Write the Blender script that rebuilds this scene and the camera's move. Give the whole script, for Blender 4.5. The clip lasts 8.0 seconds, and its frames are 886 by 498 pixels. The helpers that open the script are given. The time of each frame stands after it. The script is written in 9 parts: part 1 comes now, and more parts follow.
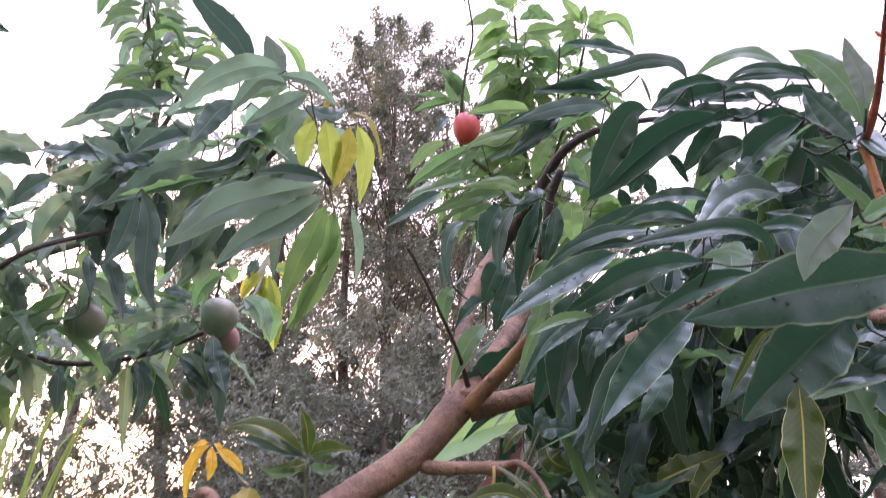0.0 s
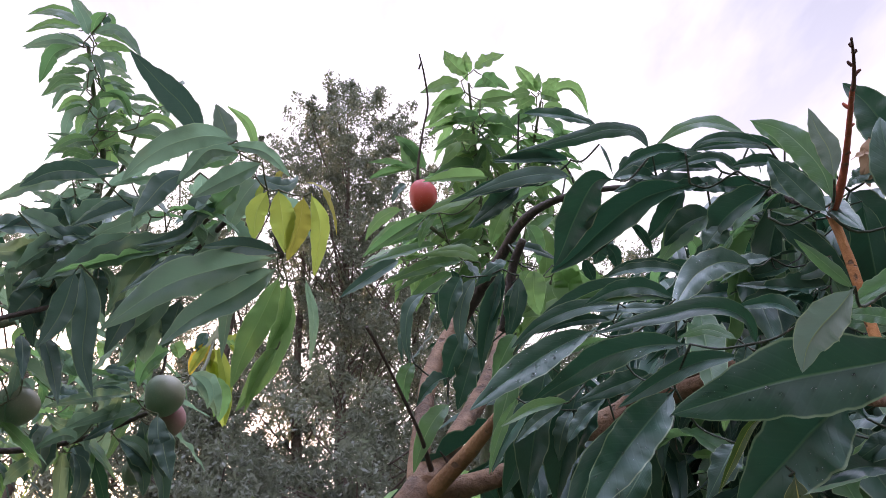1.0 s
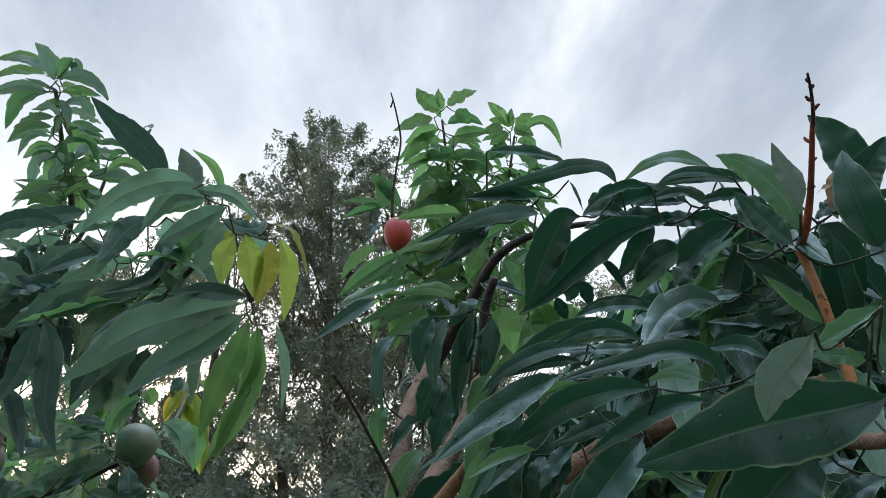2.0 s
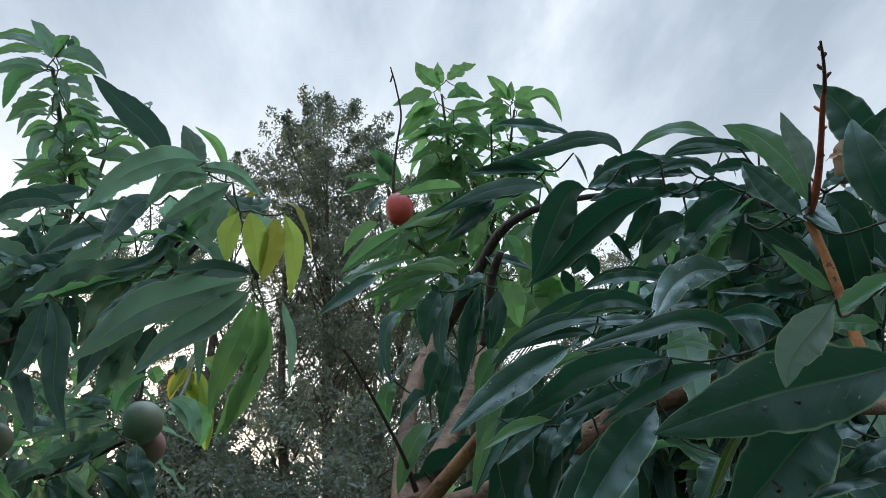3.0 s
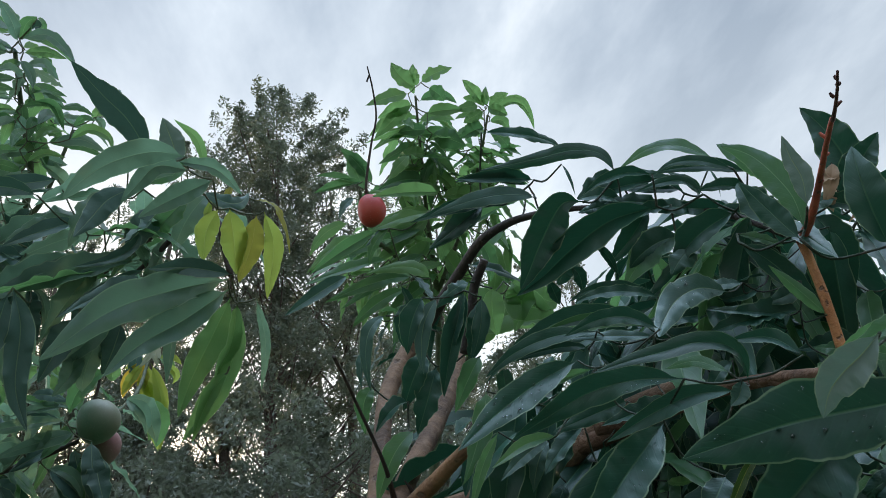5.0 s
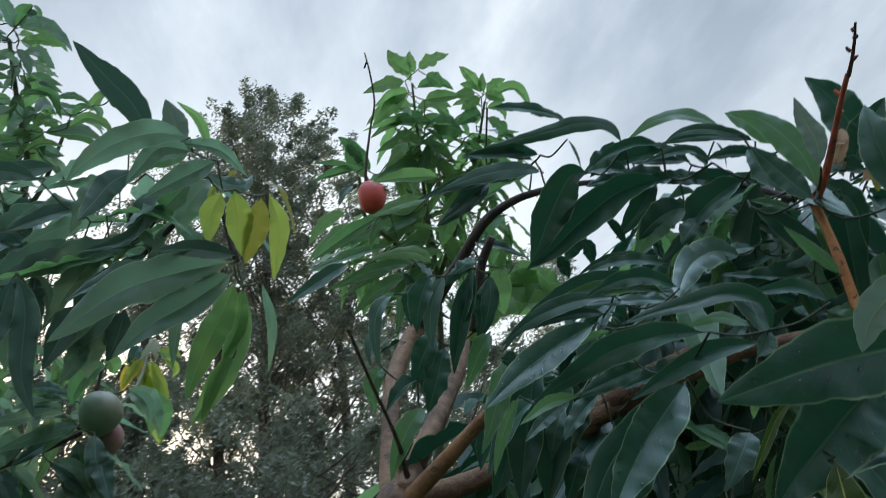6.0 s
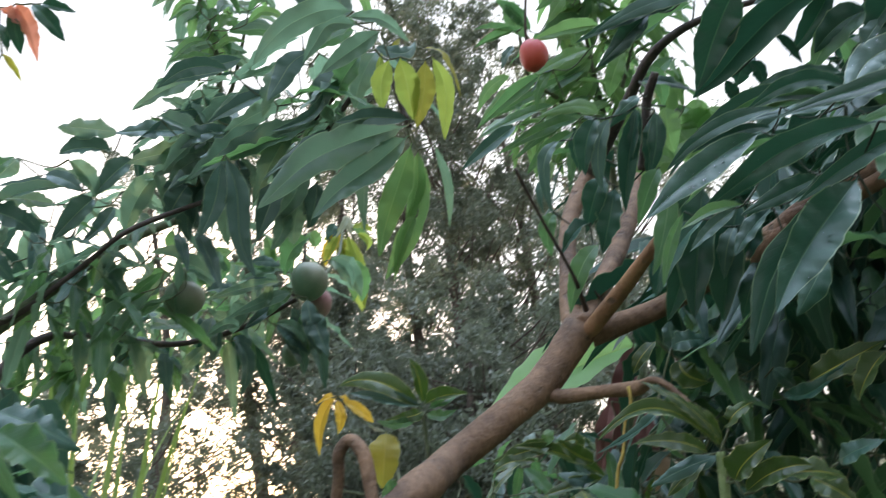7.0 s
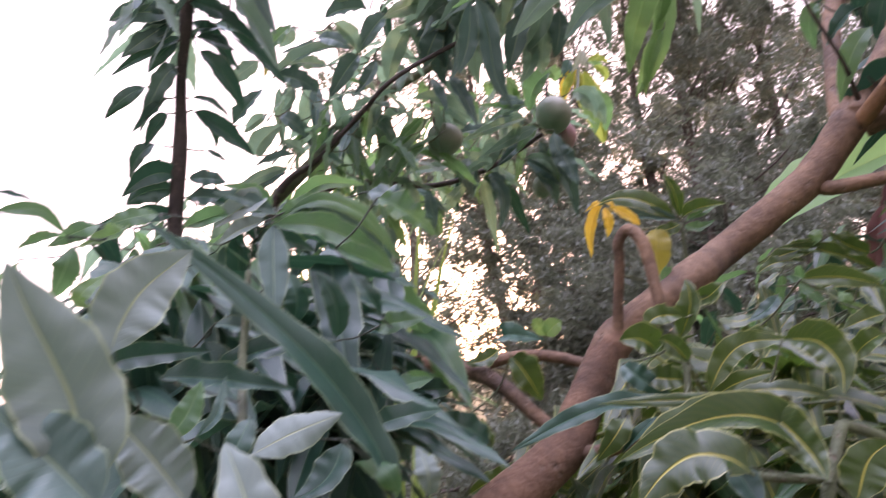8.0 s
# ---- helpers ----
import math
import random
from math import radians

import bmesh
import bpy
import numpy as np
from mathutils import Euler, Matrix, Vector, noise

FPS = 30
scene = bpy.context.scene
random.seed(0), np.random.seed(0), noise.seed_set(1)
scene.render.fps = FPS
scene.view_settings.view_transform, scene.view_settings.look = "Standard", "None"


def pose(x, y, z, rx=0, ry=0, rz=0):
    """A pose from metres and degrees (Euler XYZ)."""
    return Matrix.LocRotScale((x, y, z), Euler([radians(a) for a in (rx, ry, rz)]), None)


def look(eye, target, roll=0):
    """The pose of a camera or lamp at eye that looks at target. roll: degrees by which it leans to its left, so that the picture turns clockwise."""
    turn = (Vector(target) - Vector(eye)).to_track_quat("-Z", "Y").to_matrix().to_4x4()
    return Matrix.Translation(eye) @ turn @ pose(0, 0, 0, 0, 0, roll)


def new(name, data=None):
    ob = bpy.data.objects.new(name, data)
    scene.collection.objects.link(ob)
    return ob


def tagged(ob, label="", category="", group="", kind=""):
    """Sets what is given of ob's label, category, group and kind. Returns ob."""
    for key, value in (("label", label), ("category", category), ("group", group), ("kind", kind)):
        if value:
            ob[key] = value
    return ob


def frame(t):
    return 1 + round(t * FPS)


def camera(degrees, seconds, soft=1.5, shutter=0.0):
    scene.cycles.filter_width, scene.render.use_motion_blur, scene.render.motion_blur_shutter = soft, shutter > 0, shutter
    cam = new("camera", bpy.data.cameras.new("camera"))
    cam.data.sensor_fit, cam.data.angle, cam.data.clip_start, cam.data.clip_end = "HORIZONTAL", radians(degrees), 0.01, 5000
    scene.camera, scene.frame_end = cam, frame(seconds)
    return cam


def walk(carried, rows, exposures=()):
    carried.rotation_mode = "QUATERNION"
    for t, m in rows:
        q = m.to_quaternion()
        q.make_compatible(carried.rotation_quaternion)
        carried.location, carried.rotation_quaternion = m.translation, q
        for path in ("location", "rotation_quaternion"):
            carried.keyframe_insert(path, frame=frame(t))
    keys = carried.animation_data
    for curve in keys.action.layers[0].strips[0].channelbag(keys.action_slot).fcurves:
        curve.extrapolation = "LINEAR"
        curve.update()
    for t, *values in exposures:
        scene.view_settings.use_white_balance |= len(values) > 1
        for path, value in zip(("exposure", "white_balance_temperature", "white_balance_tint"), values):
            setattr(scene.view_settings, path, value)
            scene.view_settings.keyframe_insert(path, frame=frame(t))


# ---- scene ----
cam = camera(59.7, 8.0, soft=0.8, shutter=0.3)
PATH = [
    (0, (-0.0000, -0.0000, 1.7000), (-0.0000, 1.8794, 2.3841), 0.00),
    (0.5, (-0.0068, 0.0196, 1.7255), (0.0688, 1.8442, 2.5409), -1.41),
    (1, (-0.0071, 0.0360, 1.7338), (0.1127, 1.8524, 2.5622), -2.28),
    (1.5, (0.0069, 0.0426, 1.7448), (0.1356, 1.8357, 2.6214), -3.33),
    (1.7, (0.0200, 0.0465, 1.7497), (0.1621, 1.8222, 2.6588), -3.75),
    (2.8, (-0.0015, 0.0420, 1.7485), (0.1792, 1.8391, 2.6074), -4.82),
    (3, (0.0016, 0.0463, 1.7484), (0.1695, 1.8507, 2.5944), -5.06),
    (3.5, (-0.0027, 0.0452, 1.7490), (0.1424, 1.8606, 2.5756), -4.96),
    (4, (-0.0012, 0.0504, 1.7474), (0.1369, 1.8682, 2.5699), -4.38),
    (4.5, (-0.0036, 0.0460, 1.7671), (0.1991, 1.8534, 2.5991), -4.41),
    (4.7, (-0.0207, 0.0481, 1.7673), (0.2277, 1.8507, 2.5973), -4.35),
    (5.8, (-0.0878, 0.0772, 1.7525), (0.2864, 1.8480, 2.6034), -6.39),
    (6, (-0.0772, 0.0772, 1.7408), (0.2528, 1.8660, 2.5722), -6.23),
    (6.5, (-0.0608, 0.0759, 1.7034), (0.0397, 1.9384, 2.4251), -5.39),
    (7, (-0.0698, 0.0482, 1.6809), (-0.2220, 1.9543, 2.2672), -5.96),
    (7.5, (-0.0859, 0.0127, 1.6536), (-0.5284, 1.9143, 2.0872), -6.47),
    (8, (-0.1103, -0.0302, 1.6134), (-0.8731, 1.7962, 1.9009), -6.85),
]
EXPOSURES = ((0.0, 1.55, 6950, 50), (0.5, 1.1, 6900, 42), (1.0, 0.9, 6800, 33), (1.5, 0.58, 6570, 18), (1.7, 0.4, 6500, 11), (2.8, 0.24, 6230, 7), (4.5, 0.22, 6230, 7), (5.8, 0.22, 6230, 6), (6.2, 0.28, 6300, 6), (6.5, 0.58, 6450, 6), (7.0, 0.98, 6600, 12), (7.5, 1.38, 7030, 40), (8.0, 1.3, 7150, 45))
walk(cam, [(t, look(eye, target, roll)) for t, eye, target, roll in PATH], EXPOSURES)

# world, sun and large lights
SUN_TURN, SUN_UP = radians(22.0), radians(4.0)
SUN_WAY = Vector((-math.sin(SUN_TURN) * math.cos(SUN_UP), math.cos(SUN_TURN) * math.cos(SUN_UP), math.sin(SUN_UP)))


class Nodes:
    """A node tree with short calls."""

    def __init__(self, tree):
        self.tree = tree
        tree.nodes.clear()

    def add(self, kind, **inputs):
        n = self.tree.nodes.new(kind)
        for key, value in inputs.items():
            self.put(n, key.replace("_", " "), value)
        return n

    def put(self, n, key, value):
        sock = n.inputs[int(key)] if key.isdigit() else n.inputs[key]
        if isinstance(value, bpy.types.NodeSocket):
            self.tree.links.new(value, sock)
        else:
            sock.default_value = value

    def math(self, op, a, b=0.5, c=0.0, clamp=False):
        n = self.add("ShaderNodeMath")
        n.operation, n.use_clamp = op, clamp
        for i, value in enumerate((a, b, c)):
            self.put(n, str(i), value)
        return n.outputs[0]

    def ramp(self, fac, *stops):
        n = self.add("ShaderNodeValToRGB", Fac=fac)
        while len(n.color_ramp.elements) < len(stops):
            n.color_ramp.elements.new(0.5)
        for e, (at, col) in zip(n.color_ramp.elements, stops):
            e.position = at
            e.color = (*col, 1) if not isinstance(col, float) else (col, col, col, 1)
        return n.outputs[0]

    def mix(self, fac, a, b, blend="MIX"):
        n = self.add("ShaderNodeMix")
        n.data_type, n.blend_type = "RGBA", blend
        self.put(n, "0", fac)
        for i, value in ((6, a), (7, b)):
            self.put(n, str(i), value if isinstance(value, bpy.types.NodeSocket) else (*value, 1))
        return n.outputs[2]

    def noise(self, vector, scale, detail=3.0, rough=0.55):
        n = self.add("ShaderNodeTexNoise", Scale=scale, Detail=detail, Roughness=rough)
        if vector is not None:
            self.put(n, "Vector", vector)
        return n.outputs[0]


def make_world():
    world = bpy.data.worlds.new("world")
    world.use_nodes = True
    scene.world = world
    n = Nodes(world.node_tree)
    sky = n.add("ShaderNodeTexSky")
    sky.sky_type, sky.sun_disc, sky.sun_elevation, sky.sun_rotation = "NISHITA", False, SUN_UP, -SUN_TURN
    way = n.add("ShaderNodeTexCoord").outputs["Generated"]
    part = n.add("ShaderNodeSeparateXYZ", Vector=way)
    # thin high cloud, laid out on a flat sheet overhead
    high = n.math("MAXIMUM", part.outputs[2], 0.0)
    flat = n.math("ADD", high, 0.18)
    sheet = n.add("ShaderNodeCombineXYZ")
    n.put(sheet, "0", n.math("DIVIDE", part.outputs[0], flat))
    n.put(sheet, "1", n.math("DIVIDE", part.outputs[1], flat))
    turned = n.add("ShaderNodeMapping", Vector=sheet.outputs[0])
    turned.inputs["Rotation"].default_value = (0, 0, radians(CLOUD_TURN))
    turned.inputs["Location"].default_value = (CLOUD_X, CLOUD_Y, 0)
    turned.inputs["Scale"].default_value = (1.0, 0.45, 1)
    broad = n.noise(turned.outputs[0], 1.3, 5.0, 0.55)
    wisp = n.noise(turned.outputs[0], 3.2, 6.0, 0.6)
    cover = n.math("ADD", n.math("MULTIPLY", broad, 0.55), n.math("MULTIPLY", wisp, 0.45))
    cloud = n.ramp(cover, (0.40, (0.27, 0.315, 0.39)), (0.47, (0.38, 0.425, 0.50)), (0.54, (0.53, 0.57, 0.635)), (0.64, (0.88, 0.89, 0.92)))
    # an overcast sky is brightest overhead
    lift = n.ramp(part.outputs[2], (0.72, 0.0), (1.0, 1.0))
    cloud = n.mix(1.0, cloud, n.mix(lift, (1, 1, 1), (5.4, 6.0, 6.8)), "MULTIPLY")
    # brighter towards the low sun
    dot = n.add("ShaderNodeVectorMath")
    dot.operation = "DOT_PRODUCT"
    n.put(dot, "0", way)
    n.put(dot, "1", tuple(SUN_WAY))
    near = n.math("MAXIMUM", dot.outputs["Value"], 0.0)
    veil = n.math("MULTIPLY", n.math("POWER", near, 6.0), 0.36)
    # paler towards the skyline
    pale = n.math("MULTIPLY", n.ramp(part.outputs[2], (0.2, 1.0), (0.68, 0.0)), 0.6)
    cloud = n.mix(pale, cloud, (0.80, 0.81, 0.83))
    bright = n.mix(1.0, cloud, n.mix(1.0, n.ramp(veil, (0.0, 0.0), (1.0, 1.0)), (1.0, 0.98, 0.97), "MULTIPLY"), "ADD")
    glow = n.math("MULTIPLY", n.math("POWER", near, 40.0), 1.0)
    core = n.mix(1.0, n.ramp(glow, (0.0, 0.0), (1.0, 1.0)), (3.2, 2.3, 1.5), "MULTIPLY")
    bright = n.mix(1.0, bright, core, "ADD")
    thin = n.add("ShaderNodeBackground", Color=sky.outputs[0], Strength=0.05)
    thick = n.add("ShaderNodeBackground", Color=bright, Strength=1.0)
    both = n.add("ShaderNodeAddShader")
    n.put(both, "0", thin.outputs[0])
    n.put(both, "1", thick.outputs[0])
    n.put(n.add("ShaderNodeOutputWorld"), "Surface", both.outputs[0])


CLOUD_TURN, CLOUD_X, CLOUD_Y = 25.0, 1.7, 0.6
make_world()
sun = new("sun", bpy.data.lights.new("sun", "SUN"))
sun.data.energy, sun.data.angle, sun.data.color = 3.2, radians(3.0), (1.0, 0.72, 0.45)
sun.matrix_basis = look(SUN_WAY * 40, (0, 0, 0))


# materials
def material(name):
    m = bpy.data.materials.new(name)
    m.use_nodes = True
    return m, Nodes(m.node_tree)


def finish(n, surface):
    n.put(n.add("ShaderNodeOutputMaterial"), "Surface", surface)


def leaf_material(name, low, high, rib, thin, rough=0.36, glow=0.3, spots=0.06, rib_wide=0.026):
    """A leathery leaf: pale midrib, side veins, blotches, light through the blade."""
    m, n = material(name)
    uv = n.add("ShaderNodeSeparateXYZ", Vector=n.add("ShaderNodeUVMap").outputs[0])
    place = n.add("ShaderNodeTexCoord").outputs["Object"]
    luck = n.add("ShaderNodeObjectInfo").outputs["Random"]
    side = n.math("ABSOLUTE", n.math("SUBTRACT", uv.outputs[1], 0.5))
    ribs = n.ramp(side, (0.3 * rib_wide, 1.0), (rib_wide, 0.0))
    # pale margin, brightened to stand for light through the leaf edge
    rim = n.ramp(side, (0.460, 0.0), (0.480, 1.0))
    run = n.math("SUBTRACT", n.math("MULTIPLY", uv.outputs[0], 17.0), n.math("MULTIPLY", side, 5.0))
    vein = n.ramp(n.math("ABSOLUTE", n.math("SUBTRACT", n.math("FRACT", run), 0.5)), (0.0, 1.0), (0.16, 0.0))
    blotch = n.noise(place, 22.0, 4.0)
    grain = n.noise(place, 160.0, 3.0)
    tone = n.math("ADD", n.math("MULTIPLY", blotch, 0.7), n.math("MULTIPLY", luck, 0.55))
    base = n.mix(n.ramp(tone, (0.3, 0.0), (0.9, 1.0)), low, high)
    base = n.mix(n.math("MULTIPLY", vein, 0.05), base, rib)
    speck = n.math("MULTIPLY", n.ramp(n.noise(place, 75.0, 4.0, 0.7), (0.66, 0.0), (0.74, 1.0)), spots)
    base = n.mix(speck, base, (0.11, 0.07, 0.03))
    base = n.mix(n.math("MULTIPLY", ribs, 0.75), base, rib)
    base = n.mix(n.math("MULTIPLY", rim, 0.6), base, n.mix(0.5, rib, (0.40, 0.50, 0.28)))
    relief = n.math("ADD", n.math("MULTIPLY", vein, -0.07), n.math("ADD", n.math("MULTIPLY", grain, 0.10), n.math("MULTIPLY", blotch, 1.1)))
    relief = n.math("SUBTRACT", relief, n.math("MULTIPLY", ribs, 0.6))
    bump = n.add("ShaderNodeBump", Strength=0.42, Distance=0.0022, Height=relief)
    skin = n.add("ShaderNodeBsdfPrincipled", Base_Color=base, Normal=bump.outputs[0])
    n.put(skin, "Specular IOR Level", 0.52)
    n.put(skin, "Roughness", n.math("ADD", rough - 0.08, n.math("MULTIPLY", grain, 0.2)))
    through_it = n.add("ShaderNodeBsdfTranslucent", Color=n.mix(n.math("MULTIPLY", luck, 0.5), thin, base), Normal=bump.outputs[0])
    both = n.add("ShaderNodeMixShader", Fac=glow)
    n.put(both, "1", skin.outputs[0])
    n.put(both, "2", through_it.outputs[0])
    finish(n, both.outputs[0])
    return m


LEAF = {
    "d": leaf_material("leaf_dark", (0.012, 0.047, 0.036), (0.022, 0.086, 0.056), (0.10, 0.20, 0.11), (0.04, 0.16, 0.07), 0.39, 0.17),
    "m": leaf_material("leaf_green", (0.022, 0.080, 0.040), (0.048, 0.138, 0.060), (0.20, 0.34, 0.16), (0.22, 0.46, 0.15), 0.36, 0.42),
    # haze and glare put into the colour, a lighter copy of leaf_dark
    "h": leaf_material("leaf_haze_green", (0.036, 0.094, 0.070), (0.072, 0.152, 0.108), (0.21, 0.32, 0.19), (0.28, 0.46, 0.27), 0.32, 0.53),
    "b": leaf_material("leaf_fresh", (0.055, 0.145, 0.052), (0.095, 0.205, 0.075), (0.22, 0.36, 0.14), (0.30, 0.55, 0.17), 0.36, 0.48),
    "w": leaf_material("leaf_warm_green", (0.017, 0.044, 0.013), (0.042, 0.084, 0.022), (0.52, 0.47, 0.09), (0.15, 0.30, 0.04), 0.29, 0.2, 0.12, 0.034),
    # grey-green tone that also gives the fruit tree's leaves their haze
    "g": leaf_material("leaf_hazy_grey_green", (0.050, 0.112, 0.096), (0.088, 0.165, 0.142), (0.24, 0.34, 0.20), (0.08, 0.20, 0.11), 0.36, 0.15),
    # pale leaf tone with the sky's sheen put into the colour
    "s": leaf_material("leaf_silver_sheen", (0.145, 0.210, 0.185), (0.215, 0.285, 0.26), (0.38, 0.44, 0.22), (0.16, 0.28, 0.17), 0.46, 0.22),
    "y": leaf_material("leaf_yellow", (0.17, 0.27, 0.04), (0.27, 0.35, 0.06), (0.36, 0.42, 0.14), (0.46, 0.56, 0.11), 0.42, 0.6, 0.2),
    "o": leaf_material("leaf_olive", (0.15, 0.17, 0.03), (0.25, 0.23, 0.05), (0.34, 0.30, 0.10), (0.46, 0.46, 0.06), 0.42, 0.5, 0.3),
    "n": leaf_material("leaf_dry", (0.28, 0.17, 0.10), (0.44, 0.30, 0.19), (0.4, 0.28, 0.17), (0.5, 0.33, 0.2), 0.6, 0.3, 0.4),
    "q": leaf_material("leaf_golden", (0.42, 0.28, 0.035), (0.58, 0.42, 0.06), (0.5, 0.42, 0.12), (0.85, 0.62, 0.08), 0.42, 0.5, 0.25),
    "x": leaf_material("leaf_withered", (0.09, 0.032, 0.032), (0.17, 0.07, 0.06), (0.2, 0.1, 0.08), (0.15, 0.06, 0.05), 0.6, 0.15, 0.4),
    "p": leaf_material("leaf_pale", (0.24, 0.29, 0.23), (0.40, 0.43, 0.36), (0.44, 0.47, 0.32), (0.4, 0.45, 0.25), 0.4, 0.3),
    "r": leaf_material("leaf_reddish", (0.36, 0.10, 0.06), (0.50, 0.19, 0.11), (0.5, 0.25, 0.15), (0.9, 0.34, 0.20), 0.42, 0.55, 0.2),
}


def banana_material():
    m, n = material("banana_blade")
    uv = n.add("ShaderNodeSeparateXYZ", Vector=n.add("ShaderNodeUVMap").outputs[0])
    place = n.add("ShaderNodeTexCoord").outputs["Object"]
    side = n.math("ABSOLUTE", n.math("SUBTRACT", uv.outputs[1], 0.5))
    lines = n.math("FRACT", n.math("MULTIPLY", n.math("ADD", uv.outputs[0], n.math("MULTIPLY", side, 0.12)), 70.0))
    blot = n.noise(place, 9.0, 4.0)
    base = n.mix(blot, (0.16, 0.36, 0.13), (0.25, 0.46, 0.19))
    base = n.mix(n.math("MULTIPLY", lines, 0.18), base, (0.08, 0.2, 0.04))
    base = n.mix(n.ramp(side, (0.012, 1.0), (0.03, 0.0)), base, (0.3, 0.45, 0.16))
    bump = n.add("ShaderNodeBump", Strength=0.3, Distance=0.002, Height=n.math("ADD", lines, blot))
    skin = n.add("ShaderNodeBsdfPrincipled", Base_Color=base, Roughness=0.4, Normal=bump.outputs[0])
    lit = n.add("ShaderNodeBsdfTranslucent", Color=(0.42, 0.78, 0.30, 1))
    both = n.add("ShaderNodeMixShader", Fac=0.6)
    n.put(both, "1", skin.outputs[0])
    n.put(both, "2", lit.outputs[0])
    finish(n, both.outputs[0])
    return m


def bark_material(name, dark, light, scale=1.0, rough=0.75):
    m, n = material(name)
    place = n.add("ShaderNodeTexCoord").outputs["Object"]
    big = n.noise(place, 16.0 * scale, 5.0, 0.6)
    fine = n.noise(place, 120.0 * scale, 4.0, 0.65)
    cells = n.add("ShaderNodeTexVoronoi", Vector=place, Scale=55.0 * scale)
    cells.feature = "DISTANCE_TO_EDGE"
    scars = cells.outputs["Distance"]
    crack = n.ramp(scars, (0.0, 1.0), (0.09, 0.0))
    tone = n.math("ADD", n.math("MULTIPLY", big, 0.75), n.math("MULTIPLY", fine, 0.35))
    base = n.mix(n.ramp(tone, (0.36, 0.0), (0.68, 1.0)), dark, light)
    base = n.mix(n.math("MULTIPLY", n.ramp(n.noise(place, 42.0 * scale, 3.0), (0.6, 0.0), (0.72, 1.0)), 0.55), base, (0.30, 0.22, 0.16))
    pit = n.ramp(n.noise(place, 42.0 * scale, 3.0, 0.5), (0.64, 0.0), (0.69, 1.0))
    stain = n.ramp(n.noise(place, 9.0 * scale, 6.0, 0.7), (0.5, 0.0), (0.64, 1.0))
    base = n.mix(n.math("MULTIPLY", stain, 0.68), base, n.mix(0.35, dark, (0.01, 0.01, 0.008)))
    flake = n.ramp(n.noise(place, 27.0 * scale, 5.0, 0.75), (0.58, 0.0), (0.64, 1.0))
    base = n.mix(n.math("MULTIPLY", flake, 0.35), base, n.mix(0.22, light, (0.42, 0.33, 0.25)))
    base = n.mix(n.math("MULTIPLY", crack, 0.08), base, (0.05, 0.03, 0.02))
    base = n.mix(n.math("MULTIPLY", pit, 0.6), base, (0.06, 0.035, 0.025))
    relief = n.math("SUBTRACT", n.math("ADD", fine, big), n.math("ADD", n.math("MULTIPLY", crack, 0.1), pit))
    bump = n.add("ShaderNodeBump", Strength=0.8, Distance=0.004 / scale, Height=relief)
    finish(n, n.add("ShaderNodeBsdfPrincipled", Base_Color=base, Roughness=rough, Normal=bump.outputs[0]).outputs[0])
    return m


def fruit_material(name, top, side, blush, blush_dir, amount):
    m, n = material(name)
    place = n.add("ShaderNodeTexCoord").outputs["Object"]
    part_of = n.add("ShaderNodeSeparateXYZ", Vector=place)
    blot = n.noise(place, 30.0, 4.0)
    base = n.mix(blot, top, side)
    turn = n.add("ShaderNodeVectorMath")
    turn.operation = "DOT_PRODUCT"
    n.put(turn, "0", place)
    n.put(turn, "1", blush_dir)
    fac = n.math("ADD", n.math("MULTIPLY", turn.outputs["Value"], 14.0), n.math("MULTIPLY", blot, 0.5))
    base = n.mix(n.math("MULTIPLY", n.ramp(fac, (0.1, 0.0), (0.75, 1.0)), amount), base, blush)
    dots = n.add("ShaderNodeTexVoronoi", Vector=place, Scale=260.0).outputs["Distance"]
    base = n.mix(n.math("MULTIPLY", n.ramp(dots, (0.12, 1.0), (0.25, 0.0)), 0.35), base, (0.4, 0.42, 0.3))
    bump = n.add("ShaderNodeBump", Strength=0.15, Distance=0.001, Height=blot)
    finish(n, n.add("ShaderNodeBsdfPrincipled", Base_Color=base, Roughness=0.42, Normal=bump.outputs[0]).outputs[0])
    return m


def far_leaf_material(name, low, high, thin):
    m, n = material(name)
    luck = n.add("ShaderNodeNewGeometry").outputs["Random Per Island"]
    place = n.add("ShaderNodeTexCoord").outputs["Object"]
    base = n.mix(n.math("ADD", n.math("MULTIPLY", luck, 0.7), n.math("MULTIPLY", n.noise(place, 0.9), 0.4)), low, high)
    skin = n.add("ShaderNodeBsdfPrincipled", Base_Color=base, Roughness=0.5)
    lit = n.add("ShaderNodeBsdfTranslucent", Color=(*thin, 1))
    both = n.add("ShaderNodeMixShader", Fac=0.28)
    n.put(both, "1", skin.outputs[0])
    n.put(both, "2", lit.outputs[0])
    finish(n, both.outputs[0])
    return m


def ground_material():
    m, n = material("soil_and_grass")
    place = n.add("ShaderNodeTexCoord").outputs["Object"]
    big, fine = n.noise(place, 0.8, 5.0), n.noise(place, 14.0, 5.0)
    base = n.mix(n.ramp(big, (0.4, 0.0), (0.6, 1.0)), (0.07, 0.055, 0.03), (0.04, 0.075, 0.02))
    base = n.mix(n.math("MULTIPLY", fine, 0.6), base, (0.10, 0.09, 0.045))
    bump = n.add("ShaderNodeBump", Strength=0.8, Distance=0.05, Height=fine)
    finish(n, n.add("ShaderNodeBsdfPrincipled", Base_Color=base, Roughness=0.95, Normal=bump.outputs[0]).outputs[0])
    return m


